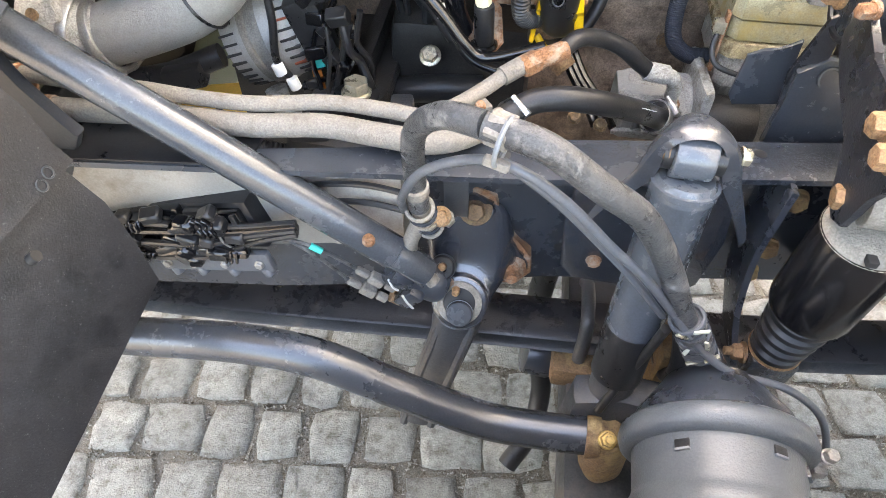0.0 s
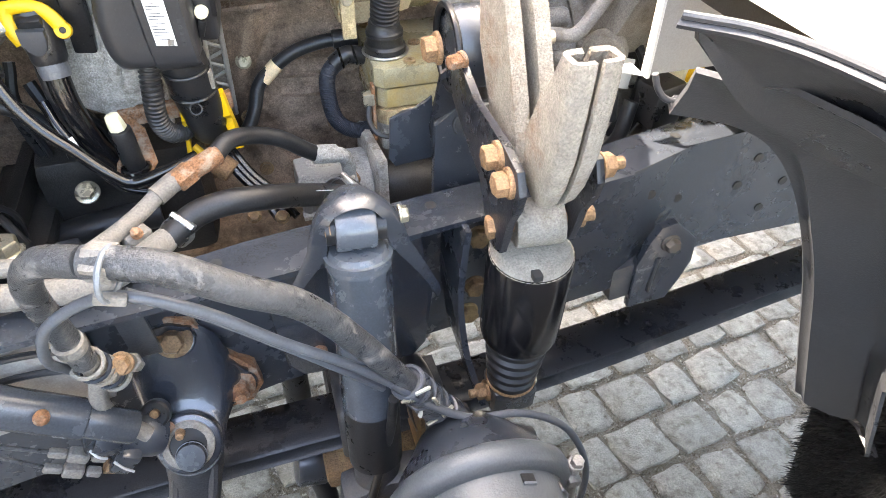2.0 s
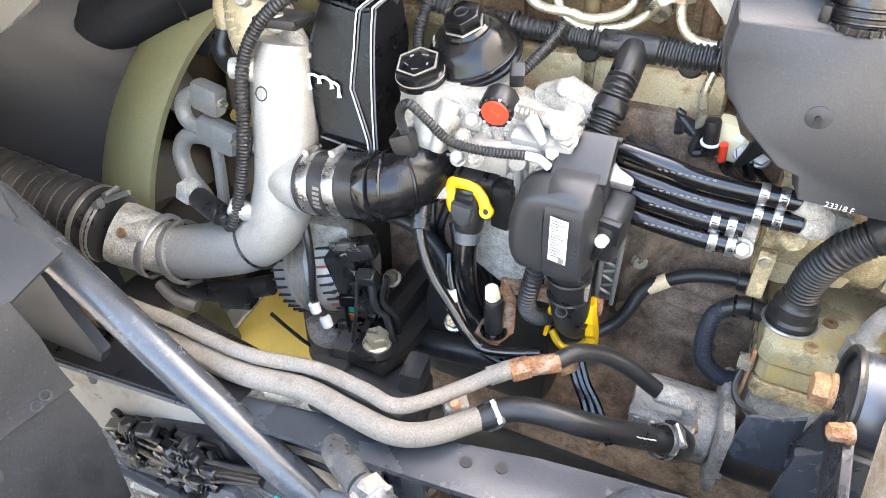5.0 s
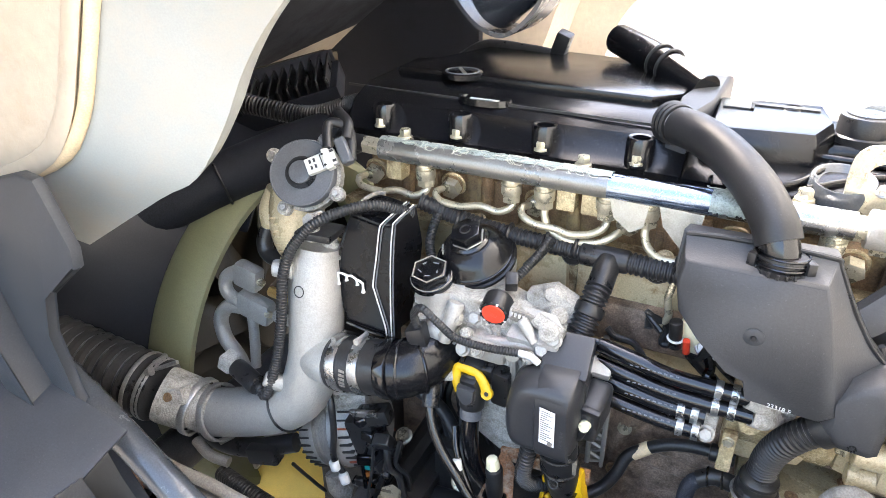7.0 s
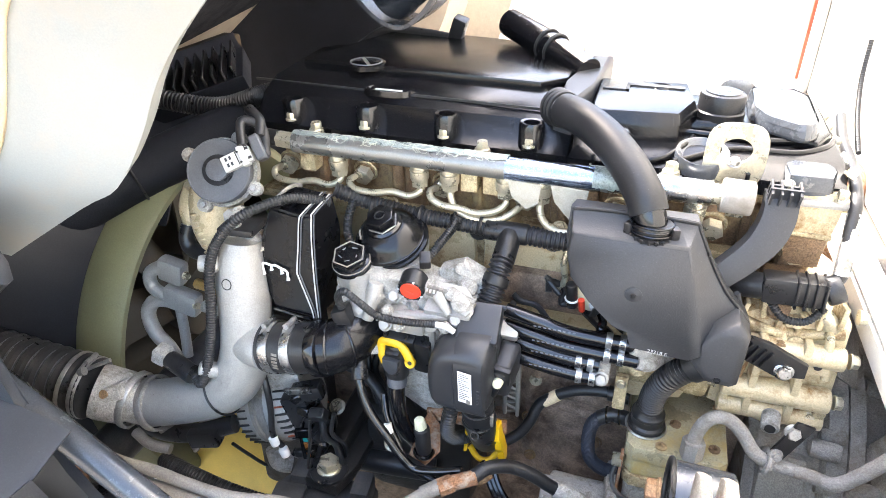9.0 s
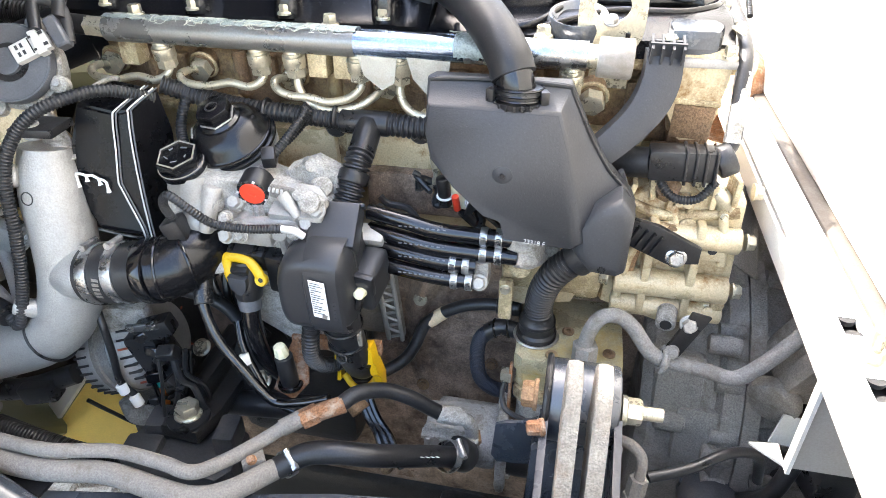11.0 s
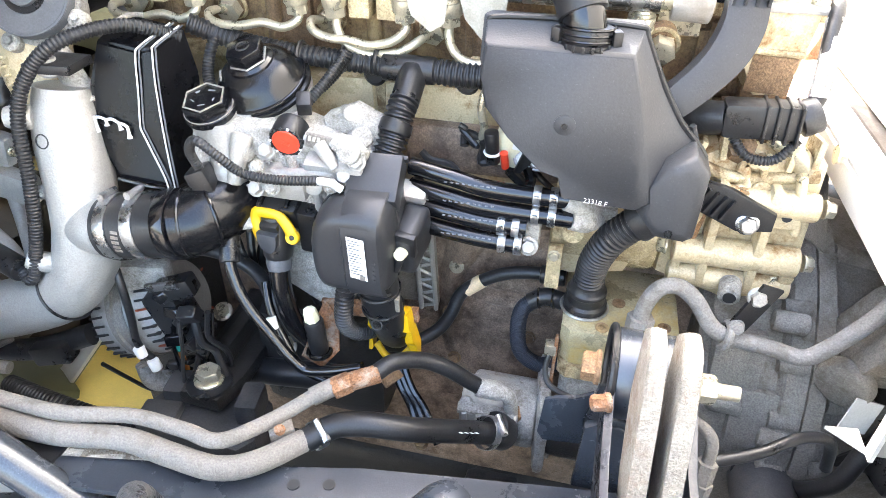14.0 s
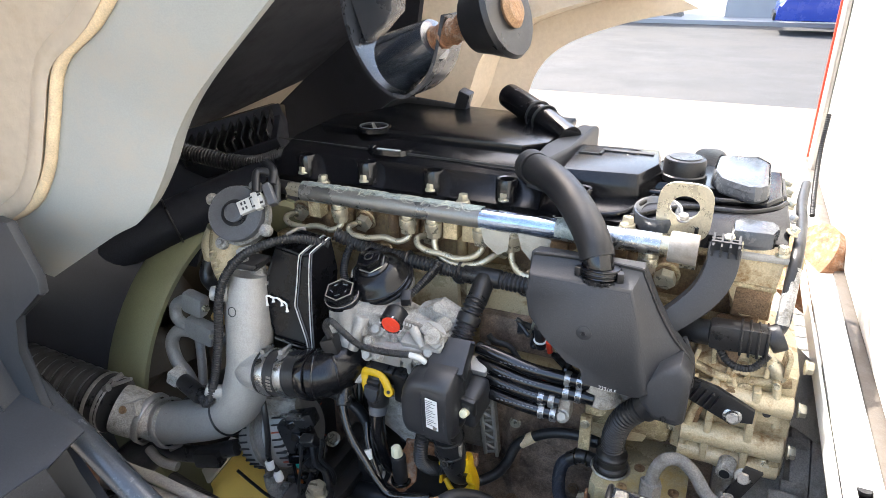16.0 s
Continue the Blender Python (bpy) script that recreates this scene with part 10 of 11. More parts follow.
for i, p in enumerate(edge_):
    way = edge_[min(i + 1, len(edge_) - 1)] - edge_[max(i - 1, 0)]
    out = Vector((-way.z, 0, way.x)).normalized()
    w, h = sizes[i].x, sizes[i].y
    back_ = Vector((0, h, -0.10 * h))
    rings_.append([bm.verts.new(q) for q in (p + Vector((0, 0.0015, 0)), p + out * 0.0015 - Vector((0, 0.001, 0)), p + out * (w - 0.003) + back_ * 0.10, p + out * w + back_ * 0.35, p + out * w * 0.95 + back_ * 0.75, p + out * w * 0.6 + back_, p + out * 0.001 + back_)])
for r0, r1 in zip(rings_, rings_[1:]):
    for i in range(7):
        bm.faces.new((r0[i], r0[(i + 1) % 7], r1[(i + 1) % 7], r1[i]))
bm.faces.new(rings_[0])
bm.faces.new(rings_[-1][::-1])
bmesh.ops.recalc_face_normals(bm, faces=bm.faces)
part("horseshoe_bracket", bm, CHASSIS, shock, "forged dark horseshoe bracket", 40)
bm = bmesh.new()
plate(bm, [(0.40, 0.90), (0.585, 0.90), (0.60, 0.79), (0.59, 0.70), (0.57, 0.675), (0.42, 0.685), (0.40, 0.71), (0.395, 0.80)], "y", 1.035, 1.062, 0.008)
part("bracket_plate", bm, GLOSS_NAVY, shock)
hb = hexbolt(bmesh.new(), (0.547, 0.980, 0.978), (1, -0.03, 0), 0.016, 0.010)
part("eye_bolt", hb, GALV, shock)
part("eye_nut", hexbolt(bmesh.new(), (0.475, 0.9745, 0.980), (-1, 0.03, 0), 0.020, 0.006), RUST_BOLT, shock)
part("bracket_bolt", hexbolt(bmesh.new(), (0.444, 1.035, 0.73), (0, -1, 0), 0.016, 0.008), RUST, shock)
part("lower_eye", rod(bmesh.new(), (0.455, 0.90, 0.50), (0.515, 0.90, 0.50), 0.032, n=24, bev=0.003), CHASSIS_DUSTY, shock)

# drag link and its ball joint
link = thing("drag_link", (0.2, 0.85, 0.55), "thick dark grey bent drag link tube", "drag link")
line = smooth([(-0.30, 0.862, 0.655), (-0.16, 0.866, 0.664), (-0.015, 0.866, 0.68), (0.092, 0.866, 0.668), (0.198, 0.864, 0.617), (0.315, 0.862, 0.565), (0.40, 0.862, 0.556), (0.468, 0.862, 0.558)], 8)
part("tube", sweep(bmesh.new(), line, 0.0265, 26), CHASSIS, link)
bm = rod(bmesh.new(), (0.462, 0.862, 0.557), (0.482, 0.861, 0.558), 0.03, n=20, bev=0.002)
part("clamp", bm, RUST_DARK, link, "rusty clamp")
bm = hexbolt(bmesh.new(), (0.486, 0.845, 0.588), (0, -0.4, 0.9), 0.018, 0.014, 1.4, 0.014)
part("castle_nut", bm, BRASS, link)
bm = lathe(bmesh.new(), (0.492, 0.86, 0.575), (0.0, -0.01, -0.10), [(0, 0.026), (0.3, 0.032), (0.7, 0.032), (1, 0.02)], 22)
part("ball_joint", bm, RUST_DARK, link)
bm = bmesh.new()
plate(bm, [(0.44, 0.60), (0.50, 0.62), (0.60, 0.60), (0.62, 0.48), (0.5, 0.42), (0.43, 0.50)], "y", 0.885, 0.935, 0.012)
whole("steering_knuckle", bm, CHASSIS_DUSTY, "dark cast steering knuckle behind the wheel", "knuckle")

# cab damper with rubber bellows
damp = thing("cab_damper", (0.685, 0.96, 0.62), "black cab spring strut with rubber bellows and a dull bush", "damper")
part("bush", rod(bmesh.new(), (0.658, 0.938, 0.973), (0.708, 0.930, 0.976), 0.0255, n=30, bev=0.002), CAST_GREY, damp, "dull steel bush")
part("pivot_bolt", hexbolt(rod(bmesh.new(), (0.636, 0.942, 0.971), (0.742, 0.926, 0.979), 0.008, n=14), (0.644, 0.9405, 0.972), (-1, 0.12, -0.05), 0.022, 0.014), RUST_BOLT, damp, "rusty pivot bolt")
part("pivot_nut", hexbolt(bmesh.new(), (0.718, 0.929, 0.977), (1, -0.12, 0.05), 0.022, 0.014, 1.3), RUST_BOLT, damp)
top, bot = Vector((0.683, 0.937, 0.945)), Vector((0.687, 0.962, 0.655))
d = bot - top
bm = lathe(bmesh.new(), top, d * 0.055, [(0, 0.020), (0.2, 0.040), (0.8, 0.044), (1, 0.047)], 40)
part("top_cap", bm, CAST_RUSTY, damp, "corroded grey top cap")
part("cap_notch", box(bmesh.new(), top + d * 0.035 + Vector((-0.012, -0.042, 0)), (0.010, 0.012, 0.008), (0, 0, 0), 0.001), FLAT_BLACK, damp)
part("cylinder", lathe(bmesh.new(), top + d * 0.05, d * 0.50, [(0, 0.046), (0.03, 0.0485), (0.9, 0.0485), (0.96, 0.047), (1, 0.040)], 44), GLOSS_BLACK, damp)
prof = []
for k in range(5):
    a = k / 5
    prof += [(a, 0.035 - 0.002 * k), (a + 0.05, 0.041 - 0.002 * k), (a + 0.12, 0.041 - 0.002 * k), (a + 0.17, 0.035 - 0.002 * k)]
part("bellows", lathe(bmesh.new(), top + d * 0.55, d * 0.36, prof + [(1, 0.026)], 36), RUBBER, damp)
part("bellows_ring", ring(bmesh.new(), top + d * 0.90, d, 0.032, 0.0022, 32, 6), RUST_BOLT, damp)
part("lower_fork", box(bmesh.new(), bot + Vector((0, 0, 0.0)), (0.062, 0.05, 0.055), (5, 0, 0), 0.008), CHASSIS, damp)
bm = hexbolt(bmesh.new(), (0.655, 0.961, 0.662), (-1, 0, 0), 0.020, 0.016, 1.5, 0.010)
part("lower_bolt", bm, RUST_BOLT, damp, "rusty lower bolt")
part("lower_nut", hexbolt(bmesh.new(), (0.718, 0.972, 0.650), (1, 0, 0), 0.02, 0.012), GALV, damp)
bm = bmesh.new()
line = smooth([(0.648, 1.03, 0.90), (0.640, 1.02, 0.86), (0.634, 1.01, 0.80), (0.640, 0.995, 0.72), (0.652, 0.98, 0.665), (0.656, 0.965, 0.64)], 4)
sheet(bm, [[p + Vector((-0.005, -0.012, 0)), p + Vector((-0.005, 0.07, 0))] for p in line], 0.008)
part("carrier", bm, CHASSIS, damp, "dark carrier bracket")
for x, y, z in ((0.672, 1.076, 0.842), (0.670, 1.076, 0.752), (0.662, 1.076, 0.70)):
    part("carrier_bolt", hexbolt(bmesh.new(), (x, y, z), (0, -1, 0), 0.026, 0.014, 1.25), RUST_DARK, damp, "rusty carrier bolt")

# cab suspension lever: black links and galvanised forked castings
lever = thing("cab_lever", (0.67, 0.98, 1.0), "galvanised rusty forked lever with black side links", "cab lever")
for x in (0.640, 0.716):
    bm = bmesh.new()
    plate(bm, [(1.080, 1.105), (1.095, 1.075), (1.085, 1.045), (1.05, 1.028), (0.985, 1.005), (0.966, 0.978), (0.957, 0.957), (0.937, 0.948), (0.916, 0.957), (0.909, 0.980), (0.904, 1.005), (0.888, 1.03), (0.882, 1.052), (0.892, 1.072), (0.93, 1.078), (1.01, 1.078)], "x", x - 0.004, x + 0.004, 0.001)
    part("side_link", bm, LINK_BLACK, lever, "black steel side link")
part("pivot_tube", rod(bmesh.new(), (0.642, 1.116, 1.088), (0.716, 1.116, 1.086), 0.046, n=36, bev=0.003), CHASSIS, lever)
part("pivot_rim", ring(bmesh.new(), (0.640, 1.116, 1.088), (1, 0, 0), 0.046, 0.004, 36, 8), BLACK, lever)
bm = hexbolt(bmesh.new(), (0.630, 1.116, 1.089), (-1, 0, 0), 0.026, 0.018, 1.4)
part("pivot_bolt", bm, RUST_BOLT, lever, "rusty pivot bolt")
bm = hexbolt(bmesh.new(), (0.722, 1.116, 1.085), (1, 0, 0), 0.026, 0.022, 1.3, 0.022)
part("pivot_nut", bm, GALV, lever, "zinc pivot nut")
for s, x in ((-1, 0.664), (1, 0.694)):
    # front cheek: a folded plate, high and narrowing to the pivot
    bm = bmesh.new()
    rows = []
    for z, yf, yb, xo, xi in ((1.188, 0.852, 0.880, 0.0235, 0.003), (1.168, 0.8525, 0.888, 0.0240, 0.003), (1.14, 0.854, 0.906, 0.0240, 0.003), (1.10, 0.857, 0.924, 0.0230, 0.003), (1.065, 0.865, 0.926, 0.021, 0.003), (1.045, 0.874, 0.918, 0.019, 0.003), (1.033, 0.884, 0.906, 0.016, 0.003)):
        r = min(0.0062, (yb - yf) / 2.6)
        xm = 0.6765 - (1.178 - z) * 0.03
        out, inn = xm + s * xo * 0.93, xm + s * xi
        rows.append([(inn, yf, z), (out - s * r * 1.6, yf - 0.0005, z), (out - s * r * 0.5, yf + r * 0.25, z), (out, yf + r, z), (out, yb - r, z), (out - s * r * 0.5, yb - r * 0.25, z), (out - s * r * 1.6, yb, z), (inn, yb, z)])
    sheet(bm, rows, 0.0055)
    bmesh.ops.recalc_face_normals(bm, faces=bm.faces)
    part("front_cheek", bm, CAST_RUSTY, lever, angle=60)
    bm = bmesh.new()
    plate(bm, [(1.010, 1.203), (1.022, 1.212), (1.045, 1.211), (1.068, 1.190), (1.060, 1.12), (1.02, 1.06), (0.965, 1.03), (0.935, 1.05), (0.955, 1.10), (0.990, 1.17)], "x", x * 0.90 + 0.0650 - 0.0075, x * 0.90 + 0.0650 + 0.0075, 0.005)
    part("rear_arm", bm, CAST_RUSTY, lever)
for y, z in ((0.906, 1.052), (0.936, 1.062)):
    part("cheek_bolt", hexbolt(bmesh.new(), (0.636, y, z), (-1, 0, 0), 0.021, 0.016, 1.45), RUST_BOLT, lever, "rusty flange bolt")
part("cheek_nut", hexbolt(bmesh.new(), (0.72, 0.898, 1.06), (1, 0, 0), 0.021, 0.014, 1.3, 0.01), RUST_BOLT, lever)
part("lock_pin", hexbolt(bmesh.new(), (0.640, 1.06, 1.10), (-1, -0.3, 0), 0.014, 0.018), RUST, lever, "rusty pin")
bm = bmesh.new()
plate(bm, [(0.628, 0.985), (0.655, 1.005), (0.735, 1.005), (0.735, 0.88), (0.625, 0.88)], "y", 1.125, 1.14, 0.004)
part("mount_post", bm, CHASSIS, lever, "dark blue-grey post")
part("post_strap", slab(bmesh.new(), [(0.626, 1.150, 0.972), (0.634, 1.128, 1.055), (0.652, 1.128, 1.065), (0.656, 1.140, 0.93), (0.636, 1.152, 0.90)], 0.005, 0.001), LINK_BLACK, lever, "dark strap up to the pivot bolt")
bm = bmesh.new()
plate(bm, [(0.580, 0.982), (0.596, 0.990), (0.612, 0.991), (0.634, 1.006), (0.638, 0.918), (0.584, 0.912), (0.576, 0.925)], "y", 1.160, 1.165, 0.001)
part("shield_plate", bm, CHASSIS, lever)
part("post_cup", ring(bmesh.new(), (0.662, 1.120, 0.985), (0, -1, 0.3), 0.012, 0.0022, 20, 6, 180, 360), CHASSIS, lever)

# hexagonal spring-stop bracket on the rail
stop = thing("rail_bracket", (0.99, 1.1, 0.65), "dark folded bracket with a rusty bolt under the rail", "bracket")
bm = bmesh.new()
plate(bm, [(0.922, 0.735), (0.934, 0.776), (0.948, 0.802), (0.972, 0.807), (1.013, 0.768), (1.018, 0.725), (1.004, 0.685), (0.990, 0.650), (0.925, 0.645)], "y", 1.060, 1.074, 0.002)
part("face_plate", bm, CHASSIS, stop)
part("side_box", box(bmesh.new(), (0.918, 1.10, 0.698), (0.060, 0.066, 0.066), (0, -8, 0), 0.003), CHASSIS_DUSTY, stop)
part("weld", tube([(0.955, 1.059, 0.745), (0.953, 1.059, 0.71), (0.953, 1.059, 0.675)], 0.0035, 8), CHASSIS_DUSTY, stop)
part("bolt", hexbolt(bmesh.new(), (0.968, 1.060, 0.771), (0, -1, 0), 0.020, 0.014, 1.5), DIRTY_SHADED_STEEL, stop, "rusty bolt")

# spring pad, U-bolt and the far-side stay below the spring
ub = thing("spring_clip", (0.55, 1.09, 0.47), "dark U-bolt and pad clamping the leaf spring", "spring clip")
for x in (0.463, 0.575):
    part("u_bolt", tube([(x, 1.035, 0.42), (x, 1.035, 0.55), (x, 1.06, 0.575), (x, 1.11, 0.575), (x, 1.14, 0.55)], 0.011, 12), CHASSIS_DUSTY, ub)
part("pad", box(bmesh.new(), (0.60, 1.085, 0.545), (0.045, 0.085, 0.02), bev=0.003), CHASSIS_DUSTY, ub)
part("bump_ring", ring(bmesh.new(), (0.572, 1.0, 0.62), (1, 0.1, 0), 0.055, 0.014, 32, 10), RUBBER, ub)
part("hanger", box(bmesh.new(), (0.575, 1.01, 0.56), (0.03, 0.09, 0.12), bev=0.006), RUST_DARK, ub)
bar = thing("anti_roll_link", (0.40, 1.06, 0.35), "black anti-roll bar link with a round joint", "link")
part("joint", rod(bmesh.new(), (0.375, 1.06, 0.44), (0.425, 1.06, 0.43), 0.036, n=26, bev=0.006), CHASSIS, bar)
part("stem", tube([(0.405, 1.05, 0.42), (0.415, 1.03, 0.36), (0.405, 0.98, 0.30), (0.37, 0.93, 0.26)], 0.018, 16), RUBBER, bar)
axle = thing("front_axle", (0.46, 1.05, 0.33), "dark dirty front axle beam under the springs", "axle")
part("beam", box(bmesh.new(), (0.50, 1.40, 0.40), (0.11, 1.2, 0.10), bev=0.02), CHASSIS_DUSTY, axle)
part("pad_casting", box(bmesh.new(), (0.50, 1.07, 0.455), (0.16, 0.13, 0.05), bev=0.012), RUST_DARK, axle)
whole("brace_tube", rod(bmesh.new(), (0.402, 1.12, 0.72), (0.395, 1.20, 0.38), 0.022, n=18), BLACK, "black pipe behind the spring", "pipe")

# wiring and connectors under the flange, front part
loom = thing("wiring_box", (-0.1, 1.0, 0.65), "black dirty wiring connector box under the rail", "connector box")
T = (0, -13, -4)
AT = pose(-0.078, 0.985, 0.782, *T)
main_ = part("housing", box(bmesh.new(), AT @ Vector((0, 0.012, 0.006)), (0.19, 0.060, 0.082), T, 0.006), BLACK, loom)
for k, (u, wide, high) in enumerate(((-0.070, 0.040, 0.060), (-0.022, 0.046, 0.066), (0.026, 0.040, 0.056), (0.068, 0.034, 0.050))):
    lid = part("lid", box(bmesh.new(), AT @ Vector((u, -0.022, 0.014)), (wide, 0.014, high), T, 0.004), (BLACK, GLOSS_BLACK)[k % 2], main_, "black connector lid")
    for q in (-0.3, 0.3):
        part("lid_clip", box(bmesh.new(), AT @ Vector((u + q * wide, -0.030, 0.030)), (0.008, 0.006, 0.014), T, 0.0015), BLACK, lid)
part("tray", box(bmesh.new(), AT @ Vector((0.010, -0.030, -0.046)), (0.175, 0.012, 0.034), T, 0.004), VALVE_GREY, loom, "grey plastic tray")
for u in (-0.062, -0.02, 0.03, 0.082):
    part("tray_foot", rod(bmesh.new(), AT @ Vector((u, -0.030, -0.060)), AT @ Vector((u + 0.004, -0.032, -0.072)), 0.008, n=14, bev=0.002), VALVE_GREY, loom)
    part("screw", hexbolt(bmesh.new(), AT @ Vector((u, -0.037, -0.046)), AT.to_3x3() @ Vector((0, -1, 0)), 0.010, 0.005), STEEL_DULL, loom)
part("boot", corrugated([AT @ Vector((-0.155, 0.0, -0.040)), AT @ Vector((-0.142, -0.004, 0.010)), AT @ Vector((-0.118, -0.006, 0.034)), AT @ Vector((-0.092, 0.0, 0.030))], 0.025, 0.011, 0.16), RUBBER, loom, "black ribbed boot")
part("boot", corrugated([AT @ Vector((-0.150, -0.012, -0.066)), AT @ Vector((-0.124, -0.014, -0.040)), AT @ Vector((-0.100, -0.012, -0.020))], 0.022, 0.010, 0.16), RUBBER, loom, "black ribbed boot")
mess = random.Random(21)
for k in range(6):
    v, h = -0.036 - 0.004 * (k % 3), 0.034 - 0.011 * k
    pts = [AT @ Vector((-0.100 + mess.uniform(-0.02, 0.02), v + 0.01, h - 0.018)), AT @ Vector((-0.04, v - 0.006, h + mess.uniform(-0.006, 0.006))), AT @ Vector((0.03, v - 0.002, h * 0.7 + mess.uniform(-0.006, 0.006))), AT @ Vector((0.095, v + 0.008, h * 0.35 + 0.004)), AT @ Vector((0.150, v + 0.020, h * 0.2 + 0.002))]
    part("bundle_lead", tube(pts, mess.uniform(0.0036, 0.0065), 8, 6), (RUBBER, GLOSS_BLACK, BLACK)[k % 3], loom)
for k in range(34):
    u, h = mess.uniform(-0.105, 0.085), mess.uniform(-0.030, 0.050)
    turn = (mess.uniform(-16, 16), -13 + mess.uniform(-26, 26), mess.uniform(-16, 16))
    plug_ = part("small_plug", box(bmesh.new(), AT @ Vector((u, -0.034 - mess.uniform(0, 0.014), h)), (mess.uniform(0.018, 0.040), 0.020, mess.uniform(0.012, 0.026)), turn, 0.003, 1), (BLACK, GLOSS_BLACK, GLOSS_BLACK, RUBBER)[k % 4], loom)
    if k % 3 == 0:
        for q in range(3):
            part("plug_rib", box(bmesh.new(), AT @ Vector((u - 0.008 + 0.008 * q, -0.052, h)), (0.003, 0.006, 0.016), turn, 0.001, 1), GLOSS_BLACK, plug_)
part("cable_tie", tube([AT @ Vector((0.060, -0.030, 0.045)), AT @ Vector((0.058, -0.046, 0.012)), AT @ Vector((0.062, -0.036, -0.022))], 0.0016, 6), CAST_GREY, loom, "dusty cable tie")
lines = thing("air_lines", (0.08, 0.96, 0.68), "two thin grey air lines with teal tags and dirty couplings", "air line")
for k in range(2):
    o = Vector((-0.012 * k, -0.004 * k, -0.020 * k))
    part("line", tube([Vector((-0.06, 0.955, 0.775)), Vector((0.0, 0.950, 0.806)), Vector((0.043, 0.950, 0.805)), Vector((0.086, 0.955, 0.787)) + o * 0.5, Vector((0.133, 0.962, 0.744)) + o], 0.0024, 8), HOSE, lines)
    if k == 0:
        c = Vector((0.086, 0.954, 0.787))
        part("tag", rod(bmesh.new(), c - Vector((0.007, 0, -0.004)), c + Vector((0.007, 0, -0.005)), 0.0045, n=12), TEAL, lines, "teal tape tag")
    bm = bmesh.new()
    for i, (l, w) in enumerate(((0.020, 0.010), (0.022, 0.015), (0.016, 0.011))):
        box(bm, Vector((0.140, 0.962, 0.738)) + o + Vector((i * 0.018, 0.0, -i * 0.012)), (l, w, w), (0, 33, 0), 0.002, 1)
    part("coupling", bm, PIPE_GREY, lines, "dirty cream coupling")
part("end_nut", rod(bmesh.new(), (0.176, 0.962, 0.694), (0.192, 0.964, 0.682), 0.009, n=6), RUST_BOLT, lines)
for k in range(2):
    z = 0.86 - 0.03 * k
    part("rail_lead", tube([(0.02, 1.0, z - 0.04), (0.08, 0.992, z), (0.15, 0.99, z + 0.012), (0.22, 0.985, z + 0.005)], 0.004, 8), RUBBER, lines)

# ---- wheel and mudguard ----
wheel = thing("road_wheel", (0.60, 0.45, 0.0), "dusty front wheel tyre seen from above", "wheel")
prof = [(0.0, 0.30), (0.02, 0.41), (0.08, 0.470), (0.2, 0.493), (0.5, 0.498), (0.85, 0.497), (0.94, 0.488), (0.985, 0.45), (1.0, 0.34)]
tyre_ = part("tyre", lathe(bmesh.new(), (0.54, 0.33, 0.502), (0, 0.298, 0), prof, 72), TYRE, wheel)
part("rim", lathe(bmesh.new(), (0.54, 0.37, 0.502), (0, 0.20, 0), [(0, 0.30), (0.1, 0.29), (0.5, 0.26), (0.9, 0.29), (1, 0.30)], 48), STEEL_DULL, wheel)

guard = thing("mudguard", (1.05, 0.8, 0.4), "dark grey moulded plastic mudguard behind the front wheel", "mudguard")
prof = smooth([(0.798, 0.92, 1.098), (0.833, 0.92, 1.087), (0.877, 0.92, 1.071), (0.927, 0.92, 1.042), (0.975, 0.92, 0.993), (1.023, 0.92, 0.919), (1.076, 0.92, 0.813), (1.131, 0.92, 0.672), (1.193, 0.92, 0.511)], 5)
bm = bmesh.new()
rows = []
for i, p in enumerate(prof):
    f = i / (len(prof) - 1)
    lift = 0.05 * max(0, 1 - 1.6 * f)
    dip = 0.025 * math.sin(math.pi * min(f * 1.25, 1))
    wide = 1 - 0.80 * max(0.0, min(1.0, (f - 0.55) / 0.30))
    rows.append([p + Vector((0.010, 0.012, 0.004)), p + Vector((0.003, 0.006, 0.002)), p, p + Vector((0.004, -0.008, lift * 0.5)), p + Vector((-0.002, -0.022, lift)),
                 p + Vector((0.02 + dip, -0.05, lift + dip * 0.6)), p + Vector((0.035 + dip, -0.05 - 0.04 * max(wide, 0.6), lift + 0.012)), p + Vector((0.04, -0.05 - 0.11 * wide - 0.004, lift + 0.02)), p + Vector((0.04, -0.05 - 0.25 * wide, lift + 0.02)), p + Vector((0.02, -0.05 - 0.42 * wide, lift))])
sheet(bm, rows, 0.005)
part("shell", bm, GUARD_GREY, guard, angle=55)
bm = bmesh.new()
tail = [prof[-1] + d for d in (Vector((0.003, 0.006, 0.002)), Vector((0.04, -0.05, 0)), Vector((0.045, -0.085, 0.0)), Vector((0.03, -0.125, 0)))]
sheet(bm, [tail, [q + Vector((0.035, 0, -0.035)) for q in tail], [tail[0] + Vector((0.075, -0.012, -0.055)), tail[1] + Vector((0.07, 0, -0.06)), tail[2] + Vector((0.065, 0.01, -0.05)), tail[3] + Vector((0.05, 0.02, -0.04))]], 0.005)
part("lower_tongue", bm, GUARD_GREY, guard, angle=55)
line = smooth([(0.781, 0.932, 1.127), (0.786, 0.930, 1.113), (0.795, 0.928, 1.102), (0.810, 0.926, 1.096)], 4)
part("front_lip", sweep(bmesh.new(), line, 0.0032, 10), GUARD_GREY, guard, "curled pale front lip")
bm = bmesh.new()
top = smooth([(0.722, 0.835, 1.224), (0.765, 0.80, 1.222), (0.80, 0.74, 1.217), (0.86, 0.60, 1.20), (0.92, 0.42, 1.18)], 5)
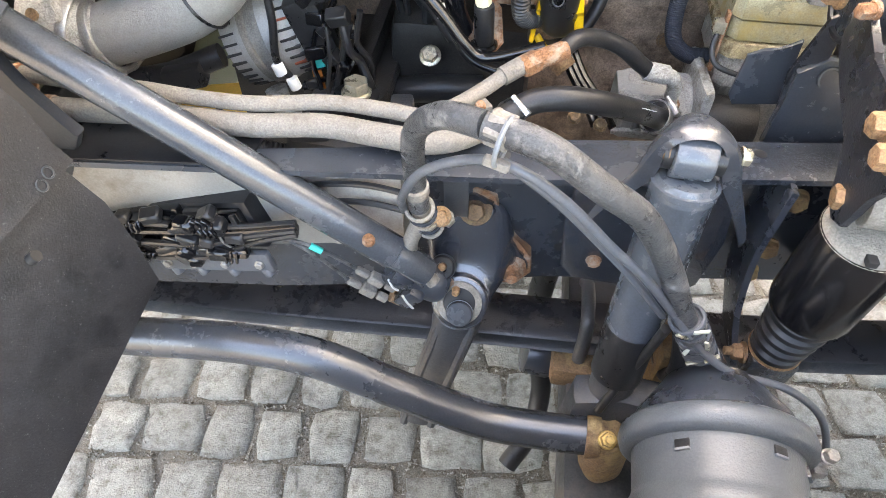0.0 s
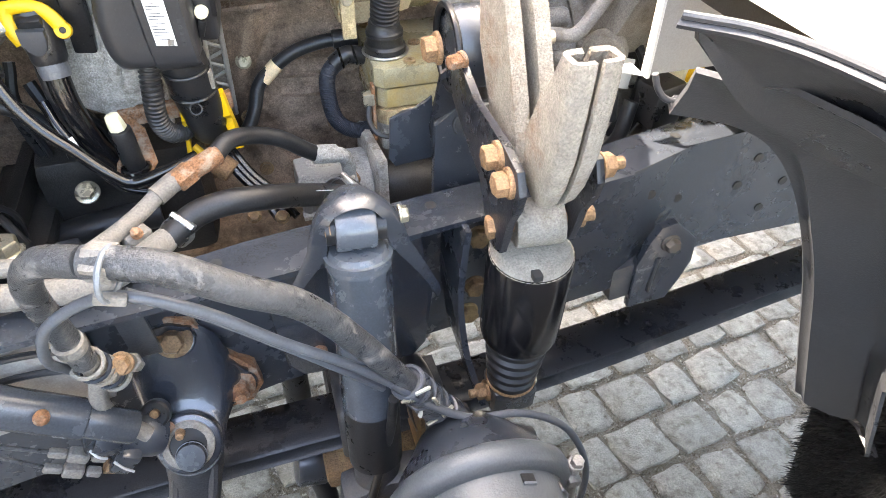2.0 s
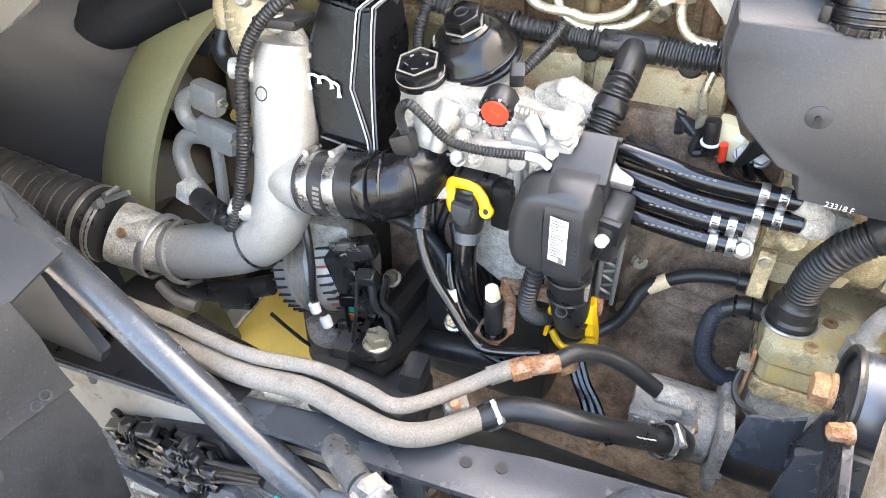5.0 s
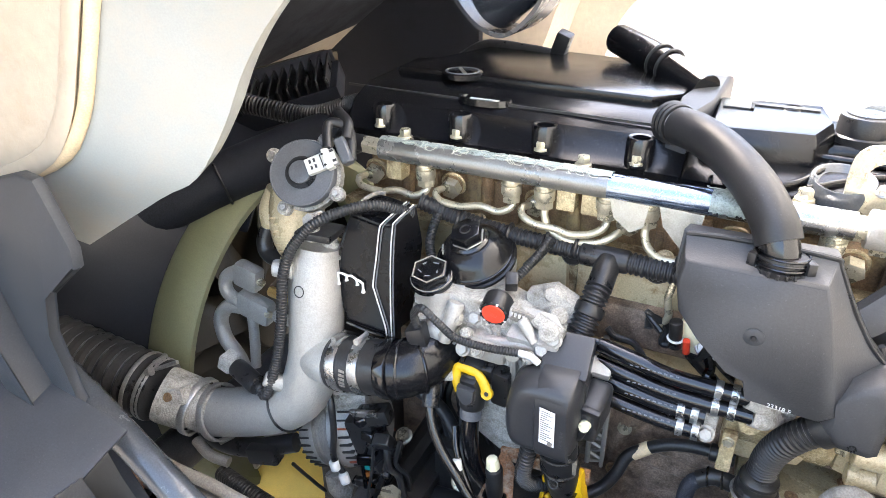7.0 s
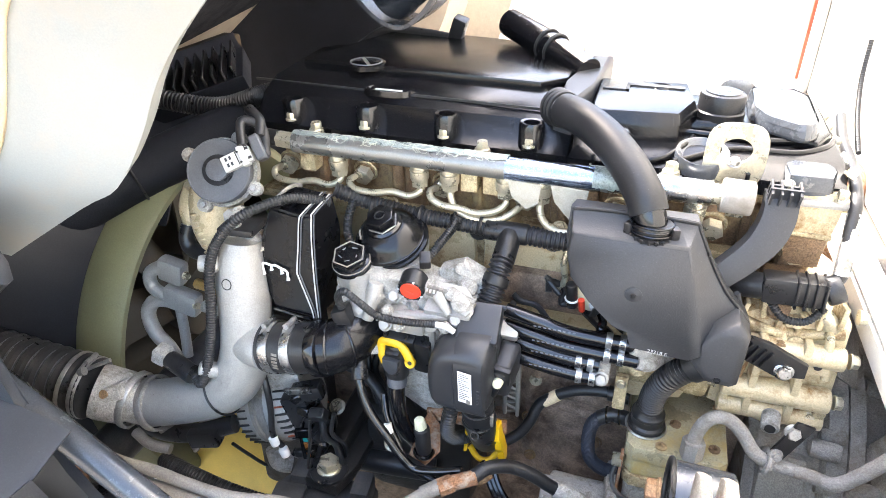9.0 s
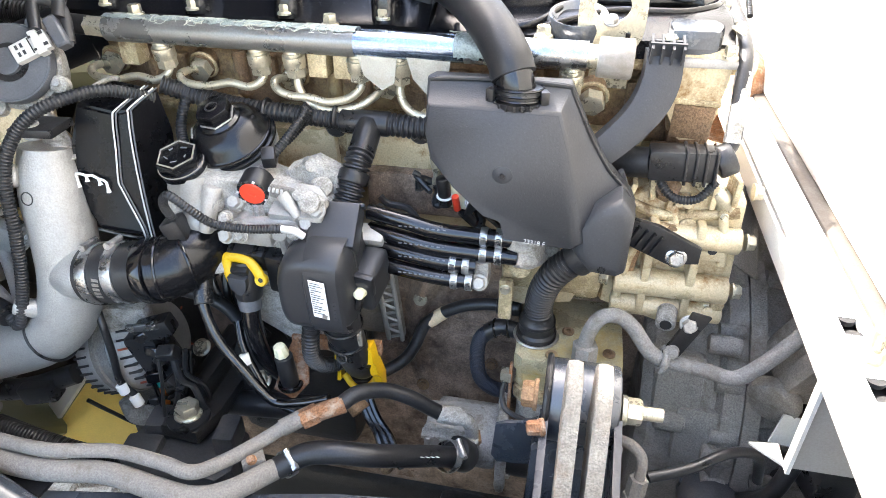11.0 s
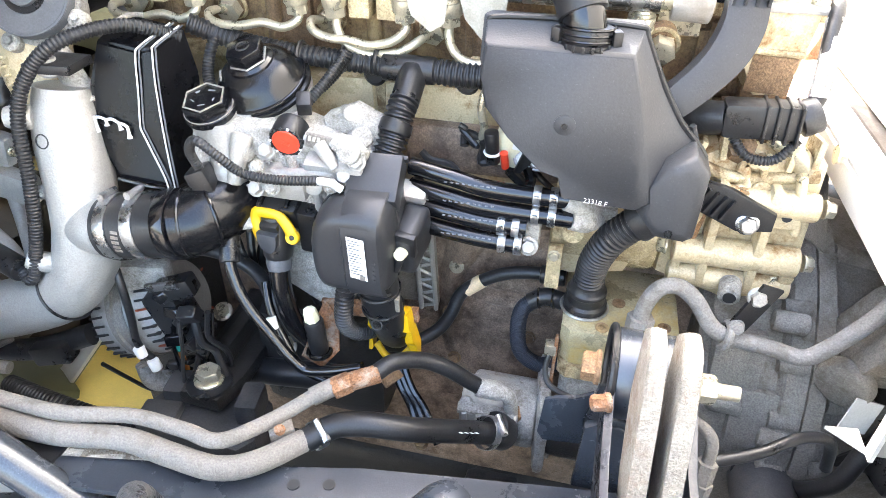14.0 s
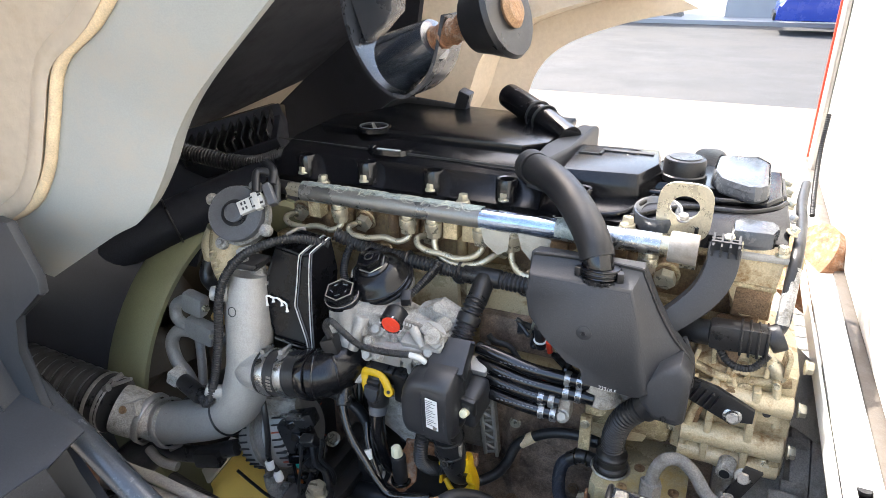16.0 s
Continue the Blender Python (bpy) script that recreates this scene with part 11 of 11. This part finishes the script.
mid = smooth([(0.735, 0.842, 1.212), (0.815, 0.835, 1.158), (0.885, 0.80, 1.128), (0.98, 0.68, 1.10), (1.03, 0.45, 1.09)], 5)
low = smooth([(0.748, 0.850, 1.200), (0.838, 0.872, 1.118), (0.93, 0.862, 1.062), (1.03, 0.78, 1.02), (1.08, 0.48, 1.01)], 5)
rows = []
for a, b, c in zip(top, mid, low):
    rows.append([a + Vector((-0.006, -0.004, -0.003)), a + Vector((0, 0, 0.003)), a.lerp(b, 0.5) + Vector((0.010, 0.006, 0)), b + Vector((0.014, 0.008, 0)), b.lerp(c, 0.5) + Vector((0.004, 0.004, 0.006)), c])
sheet(bm, rows, 0.005)
part("upper_flare", bm, GUARD_GREY, guard, angle=60)
part("flare_edge", sweep(bmesh.new(), [p + Vector((-0.002, -0.002, 0.003)) for p in top], 0.0032, 8), GUARD_GREY, guard, "scuffed pale edge")
# bristles of the spray mat behind the guard
mat_thing = thing("spray_mat", (1.5, 0.9, 0.1), "black bristly spray suppression mat", "spray mat")
part("backing", slab(bmesh.new(), [(1.25, 0.945, 0.62), (1.25, 0.45, 0.62), (1.42, 0.45, 0.01), (1.42, 0.965, 0.01)], 0.01), BRISTLE, mat_thing)
rng = random.Random(9)
vv, ff = [], []
for k in range(9000):
    u, v = rng.random(), rng.random()
    b = Vector((1.25 + 0.17 * v, 0.45 + (0.495 + 0.02 * v) * u, 0.62 - 0.61 * v))
    tip = b + Vector((-0.035, rng.uniform(-.012, .016), 0.012 + rng.uniform(-.012, .012)))
    o = len(vv)
    vv += [b + Vector((0, 0.0016, 0)), b + Vector((0, -0.0016, 0)), b + Vector((0, 0, 0.0025)), tip]
    ff += [(o, o + 1, o + 3), (o + 1, o + 2, o + 3), (o + 2, o, o + 3)]
me = bpy.data.meshes.new("bristles")
me.from_pydata([tuple(p) for p in vv], [], ff)
me.materials.append(BRISTLE)
ob = new("bristles", me)
ob.parent = mat_thing
me.transform(Matrix.Translation(-mat_thing.location))
ob["kind"] = "stuff"
